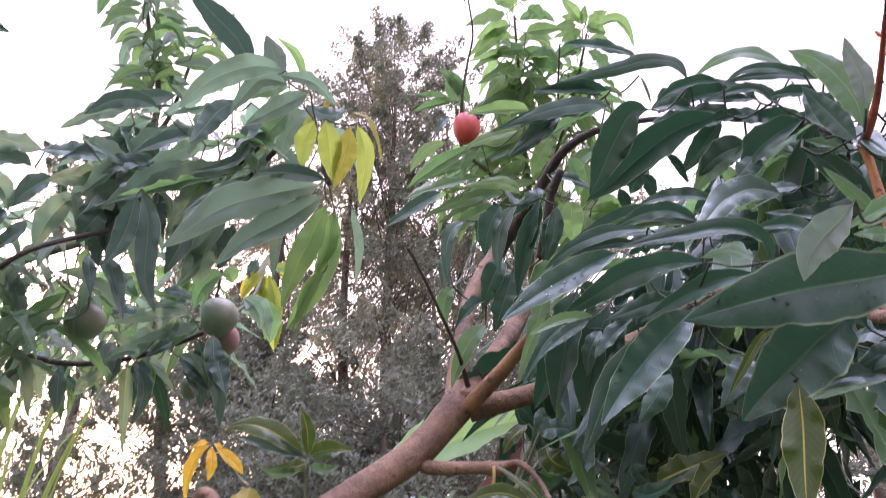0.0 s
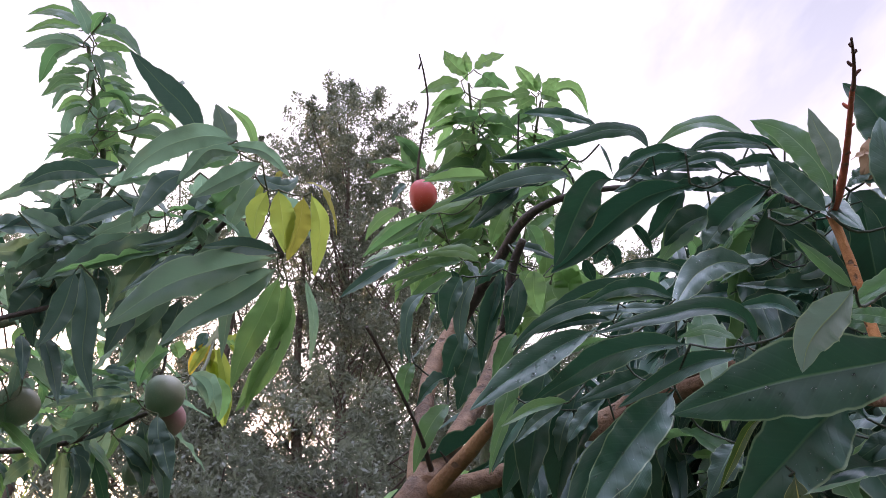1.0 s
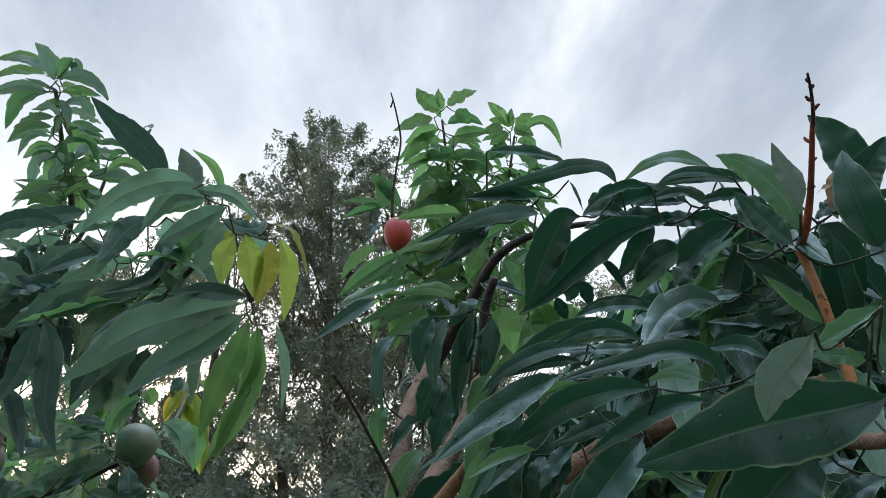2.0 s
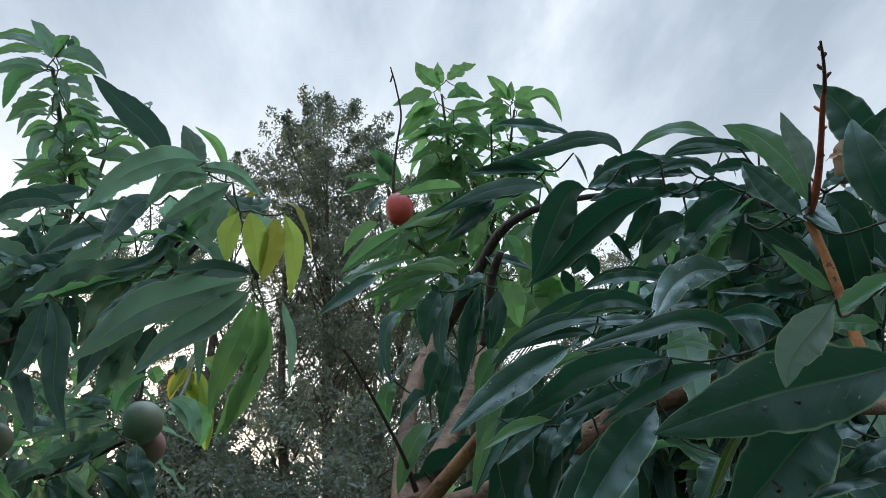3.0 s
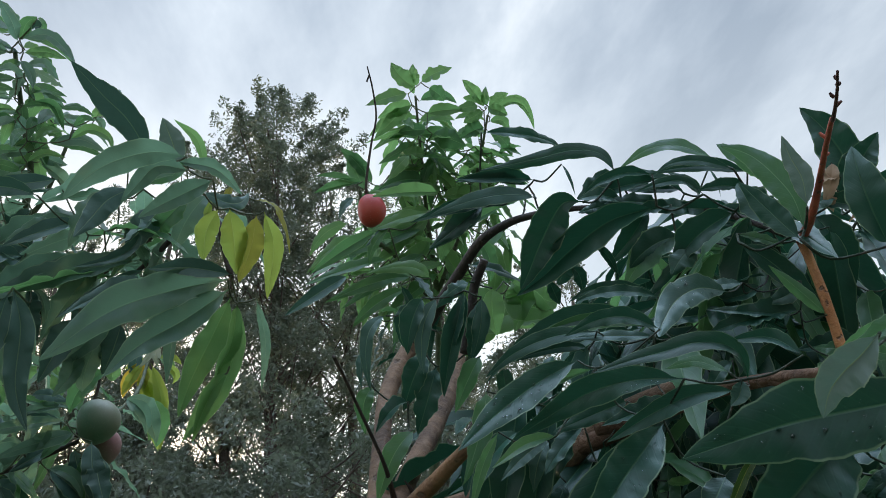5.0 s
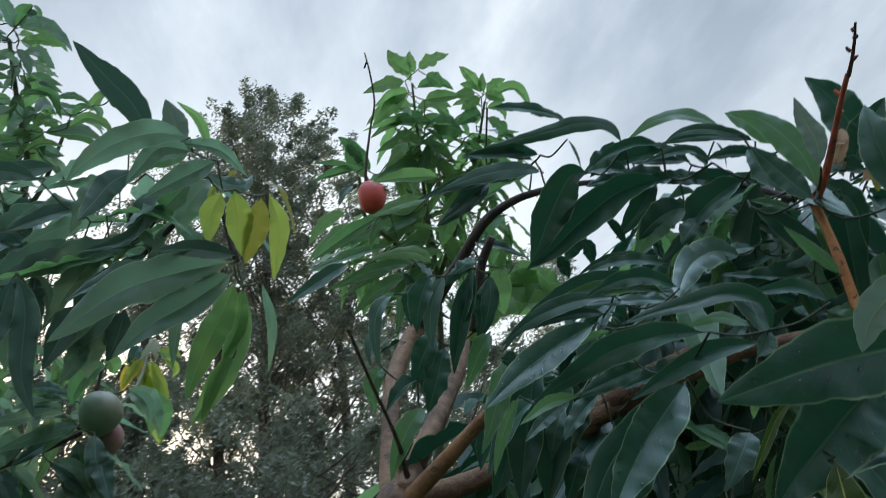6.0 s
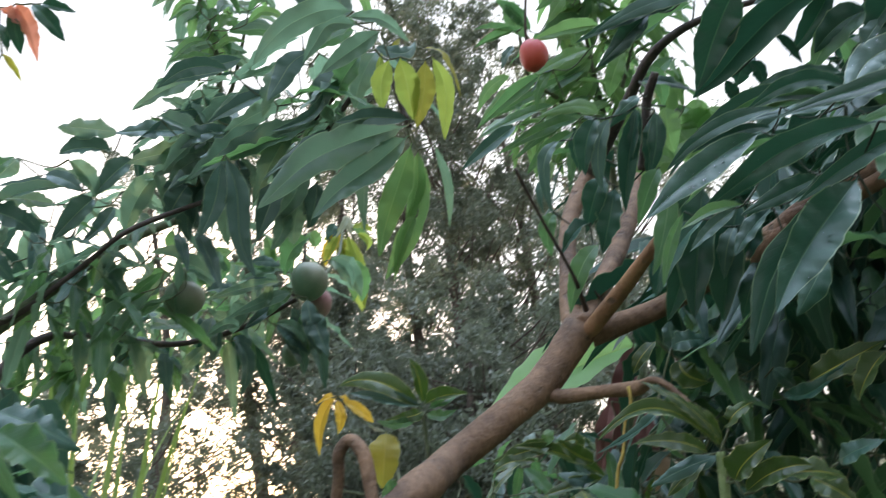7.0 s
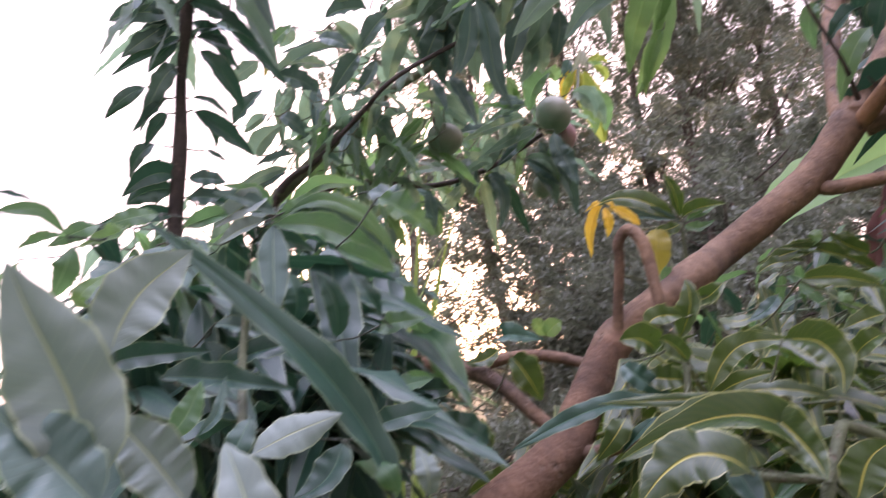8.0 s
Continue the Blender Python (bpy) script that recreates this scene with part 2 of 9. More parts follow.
BARK = bark_material("mango_bark", (0.070, 0.039, 0.024), (0.26, 0.154, 0.090))
# shade under the leaves put into the colour: a darker copy of mango_bark
BARK_SHADE = bark_material("shaded_mango_bark", (0.075, 0.038, 0.022), (0.215, 0.118, 0.070), 1.0, 0.85)
ORANGE_BARK = bark_material("orange_bark", (0.22, 0.110, 0.055), (0.37, 0.205, 0.105))
BARK_DARK = bark_material("old_bark", (0.028, 0.022, 0.020), (0.075, 0.056, 0.048))
TWIG_DARK = bark_material("dark_twig", (0.012, 0.026, 0.014), (0.035, 0.055, 0.028), 2.0, 0.6)
GREEN_STEM = bark_material("green_stem", (0.10, 0.15, 0.05), (0.20, 0.27, 0.10), 2.0, 0.5)
TWIG = bark_material("green_twig", (0.045, 0.062, 0.03), (0.11, 0.135, 0.065), 2.0, 0.6)
STALK = bark_material("red_stalk", (0.34, 0.065, 0.045), (0.52, 0.13, 0.07), 2.0, 0.5)
STALK_TIP = bark_material("dark_stalk_tip", (0.05, 0.022, 0.024), (0.15, 0.055, 0.045), 2.0, 0.6)
STALK_LOW = bark_material("orange_stalk", (0.44, 0.17, 0.06), (0.62, 0.28, 0.11), 2.0, 0.5)
FAR_BARK = bark_material("far_bark", (0.06, 0.05, 0.042), (0.15, 0.12, 0.10), 0.3, 0.9)
VINE = bark_material("dry_vine", (0.26, 0.17, 0.03), (0.45, 0.33, 0.07), 2.0, 0.6)
BANANA = banana_material()
# far leaves lightened so that their colour carries the distant haze
FAR_LEAF = far_leaf_material("far_leaf", (0.062, 0.079, 0.063), (0.152, 0.176, 0.138), (0.25, 0.30, 0.18))
REED = far_leaf_material("reed_leaf", (0.09, 0.17, 0.04), (0.20, 0.30, 0.09), (0.3, 0.45, 0.1))


def water_material():
    m, n = material("rain_water")
    clear = n.add("ShaderNodeBsdfPrincipled", Base_Color=(1, 1, 1, 1), Roughness=0.03, IOR=1.33)
    n.put(clear, "Transmission Weight", 1.0)
    finish(n, clear.outputs[0])
    return m


WATER = water_material()


# building
def mesh_object(name, bm, mat, smooth=True):
    data = bpy.data.meshes.new(name)
    bm.to_mesh(data)
    bm.free()
    data.materials.append(mat)
    if smooth:
        data.polygons.foreach_set("use_smooth", [True] * len(data.polygons))
    return new(name, data)


def part(name, bm, mat, parent, label=""):
    """One mesh under a thing or a part; its vertices are in world places."""
    ob = mesh_object(name, bm, mat)
    ob.parent = parent
    if parent.parent is None and parent.type == "EMPTY":
        ob.matrix_parent_inverse = Matrix.Translation(-parent.location)
    if label:
        ob["label"] = label
    return ob


def thing(name, base, label, category, group=""):
    ob = new(name)
    ob.empty_display_size = 0.1
    ob.location = base
    return tagged(ob, label, category, group)


def smooth_path(points, steps=5):
    """A rounded line through (x, y, z, radius) points."""
    p = [np.array(q, float) for q in points]
    p = [2 * p[0] - p[1], *p, 2 * p[-1] - p[-2]]
    out = []
    for a, b, c, d in zip(p, p[1:], p[2:], p[3:]):
        for k in range(steps):
            t = k / steps
            out.append(0.5 * (2 * b + (c - a) * t + (2 * a - 5 * b + 4 * c - d) * t * t + (3 * b - a - 3 * c + d) * t**3))
    out.append(p[-2])
    return out


def add_tube(bm, points, sides=10, steps=5, rough=0.0, seed=0):
    line = smooth_path(points, steps) if len(points) > 2 else [np.array(q, float) for q in points]
    rings, side = [], None
    for i, q in enumerate(line):
        ahead = Vector(line[min(i + 1, len(line) - 1)][:3]) - Vector(line[max(i - 1, 0)][:3])
        ahead.normalize()
        side = ahead.orthogonal() if side is None else side - ahead * side.dot(ahead)
        side.normalize()
        other = ahead.cross(side)
        ring = []
        for k in range(sides):
            a = 2 * math.pi * k / sides
            d = side * math.cos(a) + other * math.sin(a)
            r = max(q[3], 0.0004)
            if rough:
                r *= 1 + rough * (noise.noise(Vector(q[:3]) * 14 + d * 0.8 + Vector((seed, 0, 0))) + 0.6 * noise.noise(Vector(q[:3]) * 45 + d * 0.7))
            ring.append(bm.verts.new(Vector(q[:3]) + d * r))
        rings.append(ring)
    for a, b in zip(rings, rings[1:]):
        for k in range(sides):
            bm.faces.new((a[k], a[(k + 1) % sides], b[(k + 1) % sides], b[k]))
    bm.faces.new(rings[0][::-1])
    bm.faces.new(rings[-1])


def branch(name, parent, mat, *lines, label="", sides=12, rough=0.09):
    """Limbs that grow together: each line is a run of (x, y, z, radius)."""
    bm = bmesh.new()
    for n, line in enumerate(lines):
        add_tube(bm, line, sides, 6, rough, n * 7.3)
    ob = part(name, bm, mat, parent, label)
    SKELETON[ob.name] = [Vector(q[:3]) for line in lines for q in smooth_path(line, 4)]
    return ob


SKELETON, BASES = {}, {}
ACROSS = (-1.0, -0.62, -0.28, -0.05, 0.0, 0.05, 0.28, 0.62, 1.0)


def along(points, u):
    """The place at share u of a rounded line's length."""
    line = np.array(points)
    far = np.concatenate([[0], np.cumsum(np.linalg.norm(np.diff(line, axis=0), axis=1))])
    return Vector([np.interp(u * far[-1], far, line[:, k]) for k in range(3)])


def blade(base, bend, tip, up, width, seed, rows=22, fold=0.3, wave=0.27, spine=None):
    """A long pointed leaf whose midrib runs from base through bend to tip, or along a spine."""
    base, bend, tip, up = Vector(base), Vector(bend), Vector(tip), Vector(up)
    rnd = random.Random(seed)
    hold = bend * 2 - (base + tip) * 0.5
    bm = bmesh.new()
    uvs, rings = bm.loops.layers.uv.new("uv"), []
    phase, beats, tilt = rnd.uniform(0, 6), rnd.uniform(2.2, 4.4), rnd.uniform(-0.35, 0.35)
    fold *= rnd.uniform(0.4, 2.4)
    wave *= rnd.uniform(0.5, 1.6)
    curl, skew = rnd.uniform(0.0, 0.5), rnd.uniform(-0.25, 0.25)
    line = [q[:3] for q in smooth_path([(*q, 0) for q in spine], 10)] if spine else None
    for i in range(rows + 1):
        u = i / rows
        if spine:
            mid = along(line, u)
            run = (along(line, min(u + 0.04, 1)) - along(line, max(u - 0.04, 0))).normalized()
        else:
            mid = base * (1 - u) ** 2 + hold * 2 * u * (1 - u) + tip * u * u
            run = ((hold - base) * (1 - u) + (tip - hold) * u).normalized()
        n = up - run * up.dot(run)
        n.normalize()
        n = Matrix.Rotation(tilt * (u - 0.5), 3, run) @ n
        side = run.cross(n)
        v = max((u - 0.05) / 0.95, 0.0)
        grow = math.sin(math.pi * min(v, 1.0) ** 0.82) ** 0.78 * (1.0 - 0.22 * v * v) if 0 < v < 1 else 0.0
        half = 0.5 * width * max(grow, 0.035 if u < 0.9 else 0.004)
        ring = []
        for s in ACROSS:
            lift = half * (fold * abs(s) * (1.6 - 0.6 * u) - curl * s * s * (0.5 + u) + skew * s)
            turn = phase + u * 6.28 * beats + (1.3 if s > 0 else 0)
            ripple = wave * half * abs(s) ** 1.5 * (math.sin(turn) + 0.5 * math.sin(phase + turn * 2.3) + 0.3 * math.sin(phase * 3 - turn * 3.7))
            edge = 1 + (0.045 * math.sin(phase + u * 13 + s * 2) + 0.03 * math.sin(phase * 3 + u * 31 - s) + 0.02 * math.sin(phase * 5 + u * 57 + s)) * abs(s)
            ridge = 0.012 * width * (1 - u) if s == 0 else 0.0
            ring.append((bm.verts.new(mid + side * (s * half * edge) + n * (lift + ripple + ridge) - base), u, 0.5 + 0.5 * s))
        rings.append(ring)
    for a, b in zip(rings, rings[1:]):
        for k in range(len(ACROSS) - 1):
            four = (a[k], a[k + 1], b[k + 1], b[k])
            f = bm.faces.new([q[0] for q in four])
            for loop, q in zip(f.loops, four):
                loop[uvs].uv = (q[1], q[2])
    return bm


def long_leaf(parent, mat, spine, up, width):
    """One leaf whose midrib follows a rounded line of places."""
    return leaf(parent, mat, spine[0], spine[len(spine) // 2], spine[-1], up, width, spine)


def leaf(parent, mat, base, bend, tip, up, width, spine=None):
    """One leaf of a branch."""
    if spine is None:
        up = Vector(up) + Vector((0, 0, random.Random(base[1] * 977 + width).uniform(-0.1, 0.42)))
        width *= 1.08
    ob = mesh_object("leaf", blade(base, bend, tip, up, width, round(base[0] * 7919 + base[2] * 104729 + width * 1e5), 34 if spine else 22, 0.3, 0.13 if spine else 0.17, spine=spine), LEAF[mat])
    ob.parent, ob.location = parent, base
    if mat in LEAF_LABEL:
        ob["label"] = LEAF_LABEL[mat]
    BASES.setdefault(parent.name, []).append(Vector(base))
    return ob


LEAF_LABEL = {"q": "golden yellow leaf", "x": "withered dark red leaf", "n": "dry curled tan leaf", "r": "reddish young leaf", "y": "yellowing leaf", "o": "olive brown ageing leaf", "b": "fresh light green leaf", "p": "pale bleached leaf"}


def twigs(parent, mat=None, thick=0.0012, reach=0.3):
    """Thin twigs that tie every leaf's foot to the branch."""
    left, grown = list(BASES.get(parent.name, [])), list(SKELETON[parent.name])
    near = [min(((g - q).length, j) for j, g in enumerate(grown)) for q in left]
    while left:
        i = min(range(len(left)), key=lambda j: near[j][0])
        q, (far, j) = left.pop(i), near.pop(i)
        foot = grown[j]
        if far > 0.004:
            sag = (q + foot) / 2 + Vector((0, 0.3 * far if far > 0.05 else 0, -0.08 * far if far < reach else -0.03))
            r = thick * (1 + min(far, 0.2) * 1.5)
            bm = bmesh.new()
            add_tube(bm, [(*foot, r * 1.3), (*sag, r * 1.1), (*q, r)], 6, 4)
            part("twig", bm, mat or TWIG, parent)
        for m, p in enumerate(left):
            if (p - q).length < near[m][0]:
                near[m] = ((p - q).length, len(grown))
        grown.append(q)


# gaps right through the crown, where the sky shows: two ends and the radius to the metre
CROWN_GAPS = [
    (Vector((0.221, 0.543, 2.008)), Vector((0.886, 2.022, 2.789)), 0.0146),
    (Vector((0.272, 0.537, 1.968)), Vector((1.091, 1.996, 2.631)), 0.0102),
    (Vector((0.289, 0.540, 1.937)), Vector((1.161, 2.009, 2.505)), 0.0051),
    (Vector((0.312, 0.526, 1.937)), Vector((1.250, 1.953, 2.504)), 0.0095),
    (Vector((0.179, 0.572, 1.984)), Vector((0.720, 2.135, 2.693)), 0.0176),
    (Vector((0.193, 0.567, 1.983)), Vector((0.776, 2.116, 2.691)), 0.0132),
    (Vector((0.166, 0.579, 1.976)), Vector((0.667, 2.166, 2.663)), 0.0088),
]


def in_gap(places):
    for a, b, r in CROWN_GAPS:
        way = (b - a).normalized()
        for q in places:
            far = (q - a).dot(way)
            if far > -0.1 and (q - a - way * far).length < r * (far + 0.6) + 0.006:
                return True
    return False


def foliage(parent, centre, size, count, seed, mats, long=(0.15, 0.24), lean=(0, 0, -1)):
    """Hanging leaves filling a rounded clump."""
    rnd = random.Random(seed)
    for _ in range(count):
        while True:
            q = Vector((rnd.uniform(-1, 1), rnd.uniform(-1, 1), rnd.uniform(-1, 1)))
            if q.length < 1:
                break
        base = Vector(centre) + Vector((q.x * size[0], q.y * size[1], q.z * size[2]))
        a, droop, length = rnd.uniform(0, 6.283), rnd.uniform(0.1, 1.25), rnd.uniform(*long)
        out = Vector((math.cos(a) * math.cos(droop), math.sin(a) * math.cos(droop), -math.sin(droop))) + Vector(lean) * 0.15
        out.normalize()
        tip = base + out * length
        bend = (base + tip) / 2 + Vector((0, 0, length * rnd.uniform(0.03, 0.13)))
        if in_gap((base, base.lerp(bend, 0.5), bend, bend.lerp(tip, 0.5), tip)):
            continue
        leaf(parent, rnd.choice(mats), tuple(base), tuple(bend), tuple(tip), (rnd.uniform(-0.4, 0.4), rnd.uniform(-0.5, 0.3), 1), length * rnd.uniform(0.17, 0.225))


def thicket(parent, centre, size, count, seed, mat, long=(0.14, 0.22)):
    """The uncountable inner leaves of a dense crown, in one mesh; some are added only to block light."""
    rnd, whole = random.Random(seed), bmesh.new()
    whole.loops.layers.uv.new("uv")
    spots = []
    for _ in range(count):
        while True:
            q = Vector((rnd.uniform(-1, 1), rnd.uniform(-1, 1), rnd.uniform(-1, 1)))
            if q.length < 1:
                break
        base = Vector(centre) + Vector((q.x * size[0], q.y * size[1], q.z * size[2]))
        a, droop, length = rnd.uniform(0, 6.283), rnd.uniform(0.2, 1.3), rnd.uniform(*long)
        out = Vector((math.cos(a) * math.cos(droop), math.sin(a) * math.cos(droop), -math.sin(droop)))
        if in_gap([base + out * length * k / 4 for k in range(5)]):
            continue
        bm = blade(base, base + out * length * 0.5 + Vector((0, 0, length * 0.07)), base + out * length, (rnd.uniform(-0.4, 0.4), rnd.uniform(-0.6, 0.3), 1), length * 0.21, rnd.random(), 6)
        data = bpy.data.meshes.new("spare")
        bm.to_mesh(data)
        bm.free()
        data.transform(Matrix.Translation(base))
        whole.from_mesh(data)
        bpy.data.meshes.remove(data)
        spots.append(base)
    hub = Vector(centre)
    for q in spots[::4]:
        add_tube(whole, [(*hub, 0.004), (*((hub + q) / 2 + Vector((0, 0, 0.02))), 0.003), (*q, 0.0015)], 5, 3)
    ob = part("inner_leaves", whole, LEAF[mat], parent, "dense inner leaf mass that blocks light")
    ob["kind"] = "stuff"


def mango(at, wide, tall, mat, label, foot, lean=0.0):
    """A hanging fruit with its stalk."""
    ob = thing("mango_fruit", at, label, "mango", "mangoes on the tree")
    bm = bmesh.new()
    bmesh.ops.create_uvsphere(bm, u_segments=32, v_segments=20, radius=0.5)
    for v in bm.verts:
        x, y, z = v.co
        v.co = Vector((x * wide * (1 + 0.10 * z), y * wide * 0.9 * (1 + 0.10 * z), z * tall))
        v.co.x += wide * 0.07 * math.cos(z * 3.0) + lean * z
        v.co += Vector((0, 0, -0.05 * tall * max(0, 1 - (Vector((x, y)).length * 5)) if z > 0 else 0))
    body = mesh_object("body", bm, mat)
    body.parent = ob
    bm = bmesh.new()
    a, b = Vector(at) + Vector((lean * 0.5, 0, tall * 0.46)), Vector(foot)
    add_tube(bm, [(*a, 0.0035), (*((a + b) / 2 + Vector((0, 0, 0.004))), 0.002), (*b, 0.0022)], 8, 4)
    part("stalk", bm, TWIG, ob)
    return ob


def drops(leaves, each, seed):
    """Rain drops standing on the broad leaves, as one mesh."""
    rnd, whole = random.Random(seed), bmesh.new()
    for ob in leaves:
        faces = [p for p in ob.data.polygons if p.area > 1e-6]
        for p in rnd.choices(faces, [p.area for p in faces], k=each):
            a, b, c, d = (ob.data.vertices[v].co for v in p.vertices)
            u, v = rnd.random(), rnd.random()
            q = (a * (1 - u) + b * u) * (1 - v) + (d * (1 - u) + c * u) * v
            r = 0.0005 + 0.0013 * rnd.random() ** 2.0
            n = p.normal
            side = n.orthogonal().normalized()
            frame_of = Matrix((side, n.cross(side), n)).transposed().to_4x4()
            for way in (1, -1):
                if (n * way).z > -0.3:
                    m = Matrix.Translation(Vector(ob.location) + q + n * way * r * 0.25) @ frame_of @ Matrix.Diagonal((r, r, r * 0.7, 1))
                    bmesh.ops.create_icosphere(whole, subdivisions=2, radius=1.0, matrix=m)
    ob = mesh_object("water_drops", whole, WATER)
    tagged(ob, "clear rain drops standing on the broad mango leaves", "water drops", kind="stuff")



# ground and distance
def make_ground():
    bm = bmesh.new()
    n = 60
    spread = [math.copysign((abs(k) / (n / 2)) ** 2.5 * 600, k) for k in range(-n // 2, n // 2 + 1)]
    grid = [[bm.verts.new((x, y, 0.08 * noise.noise(Vector((x * 0.4, y * 0.4, 0))))) for x in spread] for y in spread]
    for a, b in zip(grid, grid[1:]):
        for k in range(n):
            bm.faces.new((a[k], a[k + 1], b[k + 1], b[k]))
    ob = mesh_object("ground", bm, ground_material())
    tagged(ob, "bare soil with patchy grass under the trees", "ground", kind="structure")


make_ground()


def far_tree(base, height, wide, low, seed, clumps, per, label, size=0.036, spread=0.36, dome=False):
    """A background tree: trunk and limbs, and a crown of many small leaves in loose clumps."""
    rnd, rng = random.Random(seed), np.random.RandomState(seed)
    ob = thing("background_tree", (base[0], base[1], 0), label, "tree", "trees behind the mango trees")
    x0, y0 = base
    top = Vector((x0 + rnd.uniform(-0.2, 0.2), y0, height * 0.93))
    bm = bmesh.new()
    mid = Vector((x0 + rnd.uniform(-0.3, 0.3), y0 + rnd.uniform(-0.2, 0.2), height * 0.5))
    trunk = [(x0, y0, -0.1, 0.13), (x0 + rnd.uniform(-0.1, 0.1), y0, height * 0.2, 0.105), (*mid, 0.07), (*top, 0.015)]
    add_tube(bm, trunk, 9, 6, 0.1, seed)
    centres = []
    for k in range(clumps):
        z = low + (height - low) * (k + rnd.random()) / clumps
        h = (z - low) / (height - low)
        shape = math.sqrt(max(0.02, 1 - h**7)) if dome else min(1.0, 0.45 + 2.9 * (1 - h) ** 0.8)
        r = wide * shape * math.sqrt(rnd.random()) * rnd.choice((0.8, 1.0, 1.0, 1.12))
        a = rnd.uniform(0, 6.283)
        c = Vector((x0 + r * math.cos(a), y0 + r * math.sin(a), z))
        centres.append(c)
        if k % (7 if dome else 2) == 0:
            f = max(0.08, min(0.92, z / height - 0.12))
            foot = Vector((x0, y0, 0)).lerp(top, f)
            add_tube(bm, [(*foot, 0.028 * (1 - 0.7 * f)), (*((foot * 0.4 + c * 0.6) + Vector((0, 0, -0.1))), 0.011), (*c, 0.004)], 5, 3)
    part("trunk", bm, FAR_BARK, ob)
    # leaves: small pointed blades round the clump centres
    n = clumps * per
    ball = rng.normal(0, 1, (n, 3))
    ball *= (rng.uniform(0, 1, (n, 1)) ** 0.45) / np.linalg.norm(ball, axis=1)[:, None]
    wide_of = np.repeat(rng.uniform(0.5, 1.25, (clumps, 1)), per, 0)
    # each clump is a spray, drawn out along a limb that points up and outwards
    spray = np.array(centres) - np.array([x0, y0, 0]) * np.array([1, 1, 0]) - np.array([0, 0, 1]) * np.array(centres)[:, 2:]
    spray = spray / (np.linalg.norm(spray, axis=1)[:, None] + 0.3) + rng.normal(0, 0.35, (clumps, 3)) + (0, 0, 0.5)
    spray = np.repeat(spray / np.linalg.norm(spray, axis=1)[:, None], per, 0)
    along = rng.uniform(-0.7, 1.0 if dome else 1.15, (n, 1))
    taper = np.clip(0.95 - 0.68 * along, 0.1, 1.0)
    mids = np.repeat(np.array(centres), per, 0) + (ball * taper * 0.8 + spray * along) * spread * wide_of
    way = rng.normal(0, 1, (n, 3)) + (0, 0, -0.25)
    way /= np.linalg.norm(way, axis=1)[:, None]
    side = np.cross(way, rng.normal(0, 1, (n, 3)))
    side /= np.linalg.norm(side, axis=1)[:, None]
    size_of = size * rng.uniform(0.6, 1.3, (n, 1))
    verts = np.stack([mids - way * size_of, mids + side * size_of * 0.36, mids + way * size_of, mids - side * size_of * 0.36], 1).reshape(-1, 3)
    keep = verts[:, 2].reshape(-1, 4).min(1) > 0.03
    verts = verts.reshape(-1, 4, 3)[keep].reshape(-1, 3)
    data = bpy.data.meshes.new("crown")
    faces = np.arange(len(verts)).reshape(-1, 4)
    data.from_pydata(verts.tolist(), [], faces.tolist())
    data.materials.append(FAR_LEAF)
    crown = new("crown", data)
    crown.parent, crown.matrix_parent_inverse = ob, Matrix.Translation(-Vector(ob.location))
    crown["kind"] = "stuff"
    return ob


def reed_clump(base, tall, count, seed):
    """A tuft of long arching reed blades."""
    rnd = random.Random(seed)
    ob = thing("reed_clump", (*base, 0), "tuft of tall light green reeds catching the light", "reeds", "reed clumps")
    for _ in range(count):
        a, r, high = rnd.uniform(0, 6.283), rnd.uniform(0.03, 0.22), tall * rnd.uniform(0.7, 1.05)
        foot = Vector((base[0] + r * math.cos(a), base[1] + r * math.sin(a), -0.02))
        out = Vector((math.cos(a), math.sin(a), 0)) * rnd.uniform(0.15, 0.6)
        tip = foot + out + Vector((0, 0, high))
        bend = (foot + tip) / 2 - out * 0.2 + Vector((0, 0, high * 0.12))
        part("blade", moved(blade(foot, bend, tip, (math.cos(a), math.sin(a), 0.8), rnd.uniform(0.03, 0.05), rnd.random(), 14, 0.3, 0.03), foot), REED, ob)


def moved(bm, way):
    for v in bm.verts:
        v.co += Vector(way)
    return bm


far_tree((-0.70, 10.53), 9.18, 1.28, 4.2, 610, 320, 170, "tall dense small-leaved tree against the evening sky", 0.034, 0.25, True)
far_tree((-1.23, 11.18), 8.50, 1.2, 2.2, 552, 70, 290, "tall small-leaved tree beside the tallest one")
far_tree((-2.33, 11.31), 8.80, 0.9, 1.0, 437, 70, 290, "small-leaved tree in the row behind the mango trees")
far_tree((-4.08, 11.86), 7.85, 1.8, 0.6, 257, 110, 319, "small-leaved tree in the row behind the mango trees")
far_tree((-5.77, 11.70), 7.95, 1.6, 1.0, 67, 70, 304, "small-leaved tree thinning out towards the sun")
far_tree((0.24, 11.54), 8.87, 1.6, 1.5, 707, 80, 304, "small-leaved tree in the row behind the mango trees")
far_tree((1.77, 12.42), 8.61, 1.9, 0.6, 857, 95, 304, "small-leaved tree in the row behind the mango trees")
far_tree((3.99, 11.36), 7.19, 1.5, 0.6, 1117, 60, 304, "small-leaved tree in the row behind the mango trees")
far_tree((5.69, 10.61), 6.00, 1.9, 0.3, 1357, 50, 304, "small-leaved tree in the row behind the mango trees")
far_tree((7.13, 9.69), 5.26, 2.0, 0.3, 1607, 50, 304, "small-leaved tree in the row behind the mango trees")
far_tree((-0.15, 9.04), 3.41, 2.0, 0.1, 687, 70, 290, "leafy shrub below the row of trees")
far_tree((-2.12, 9.31), 3.53, 1.8, 0.1, 387, 60, 290, "leafy shrub below the row of trees")
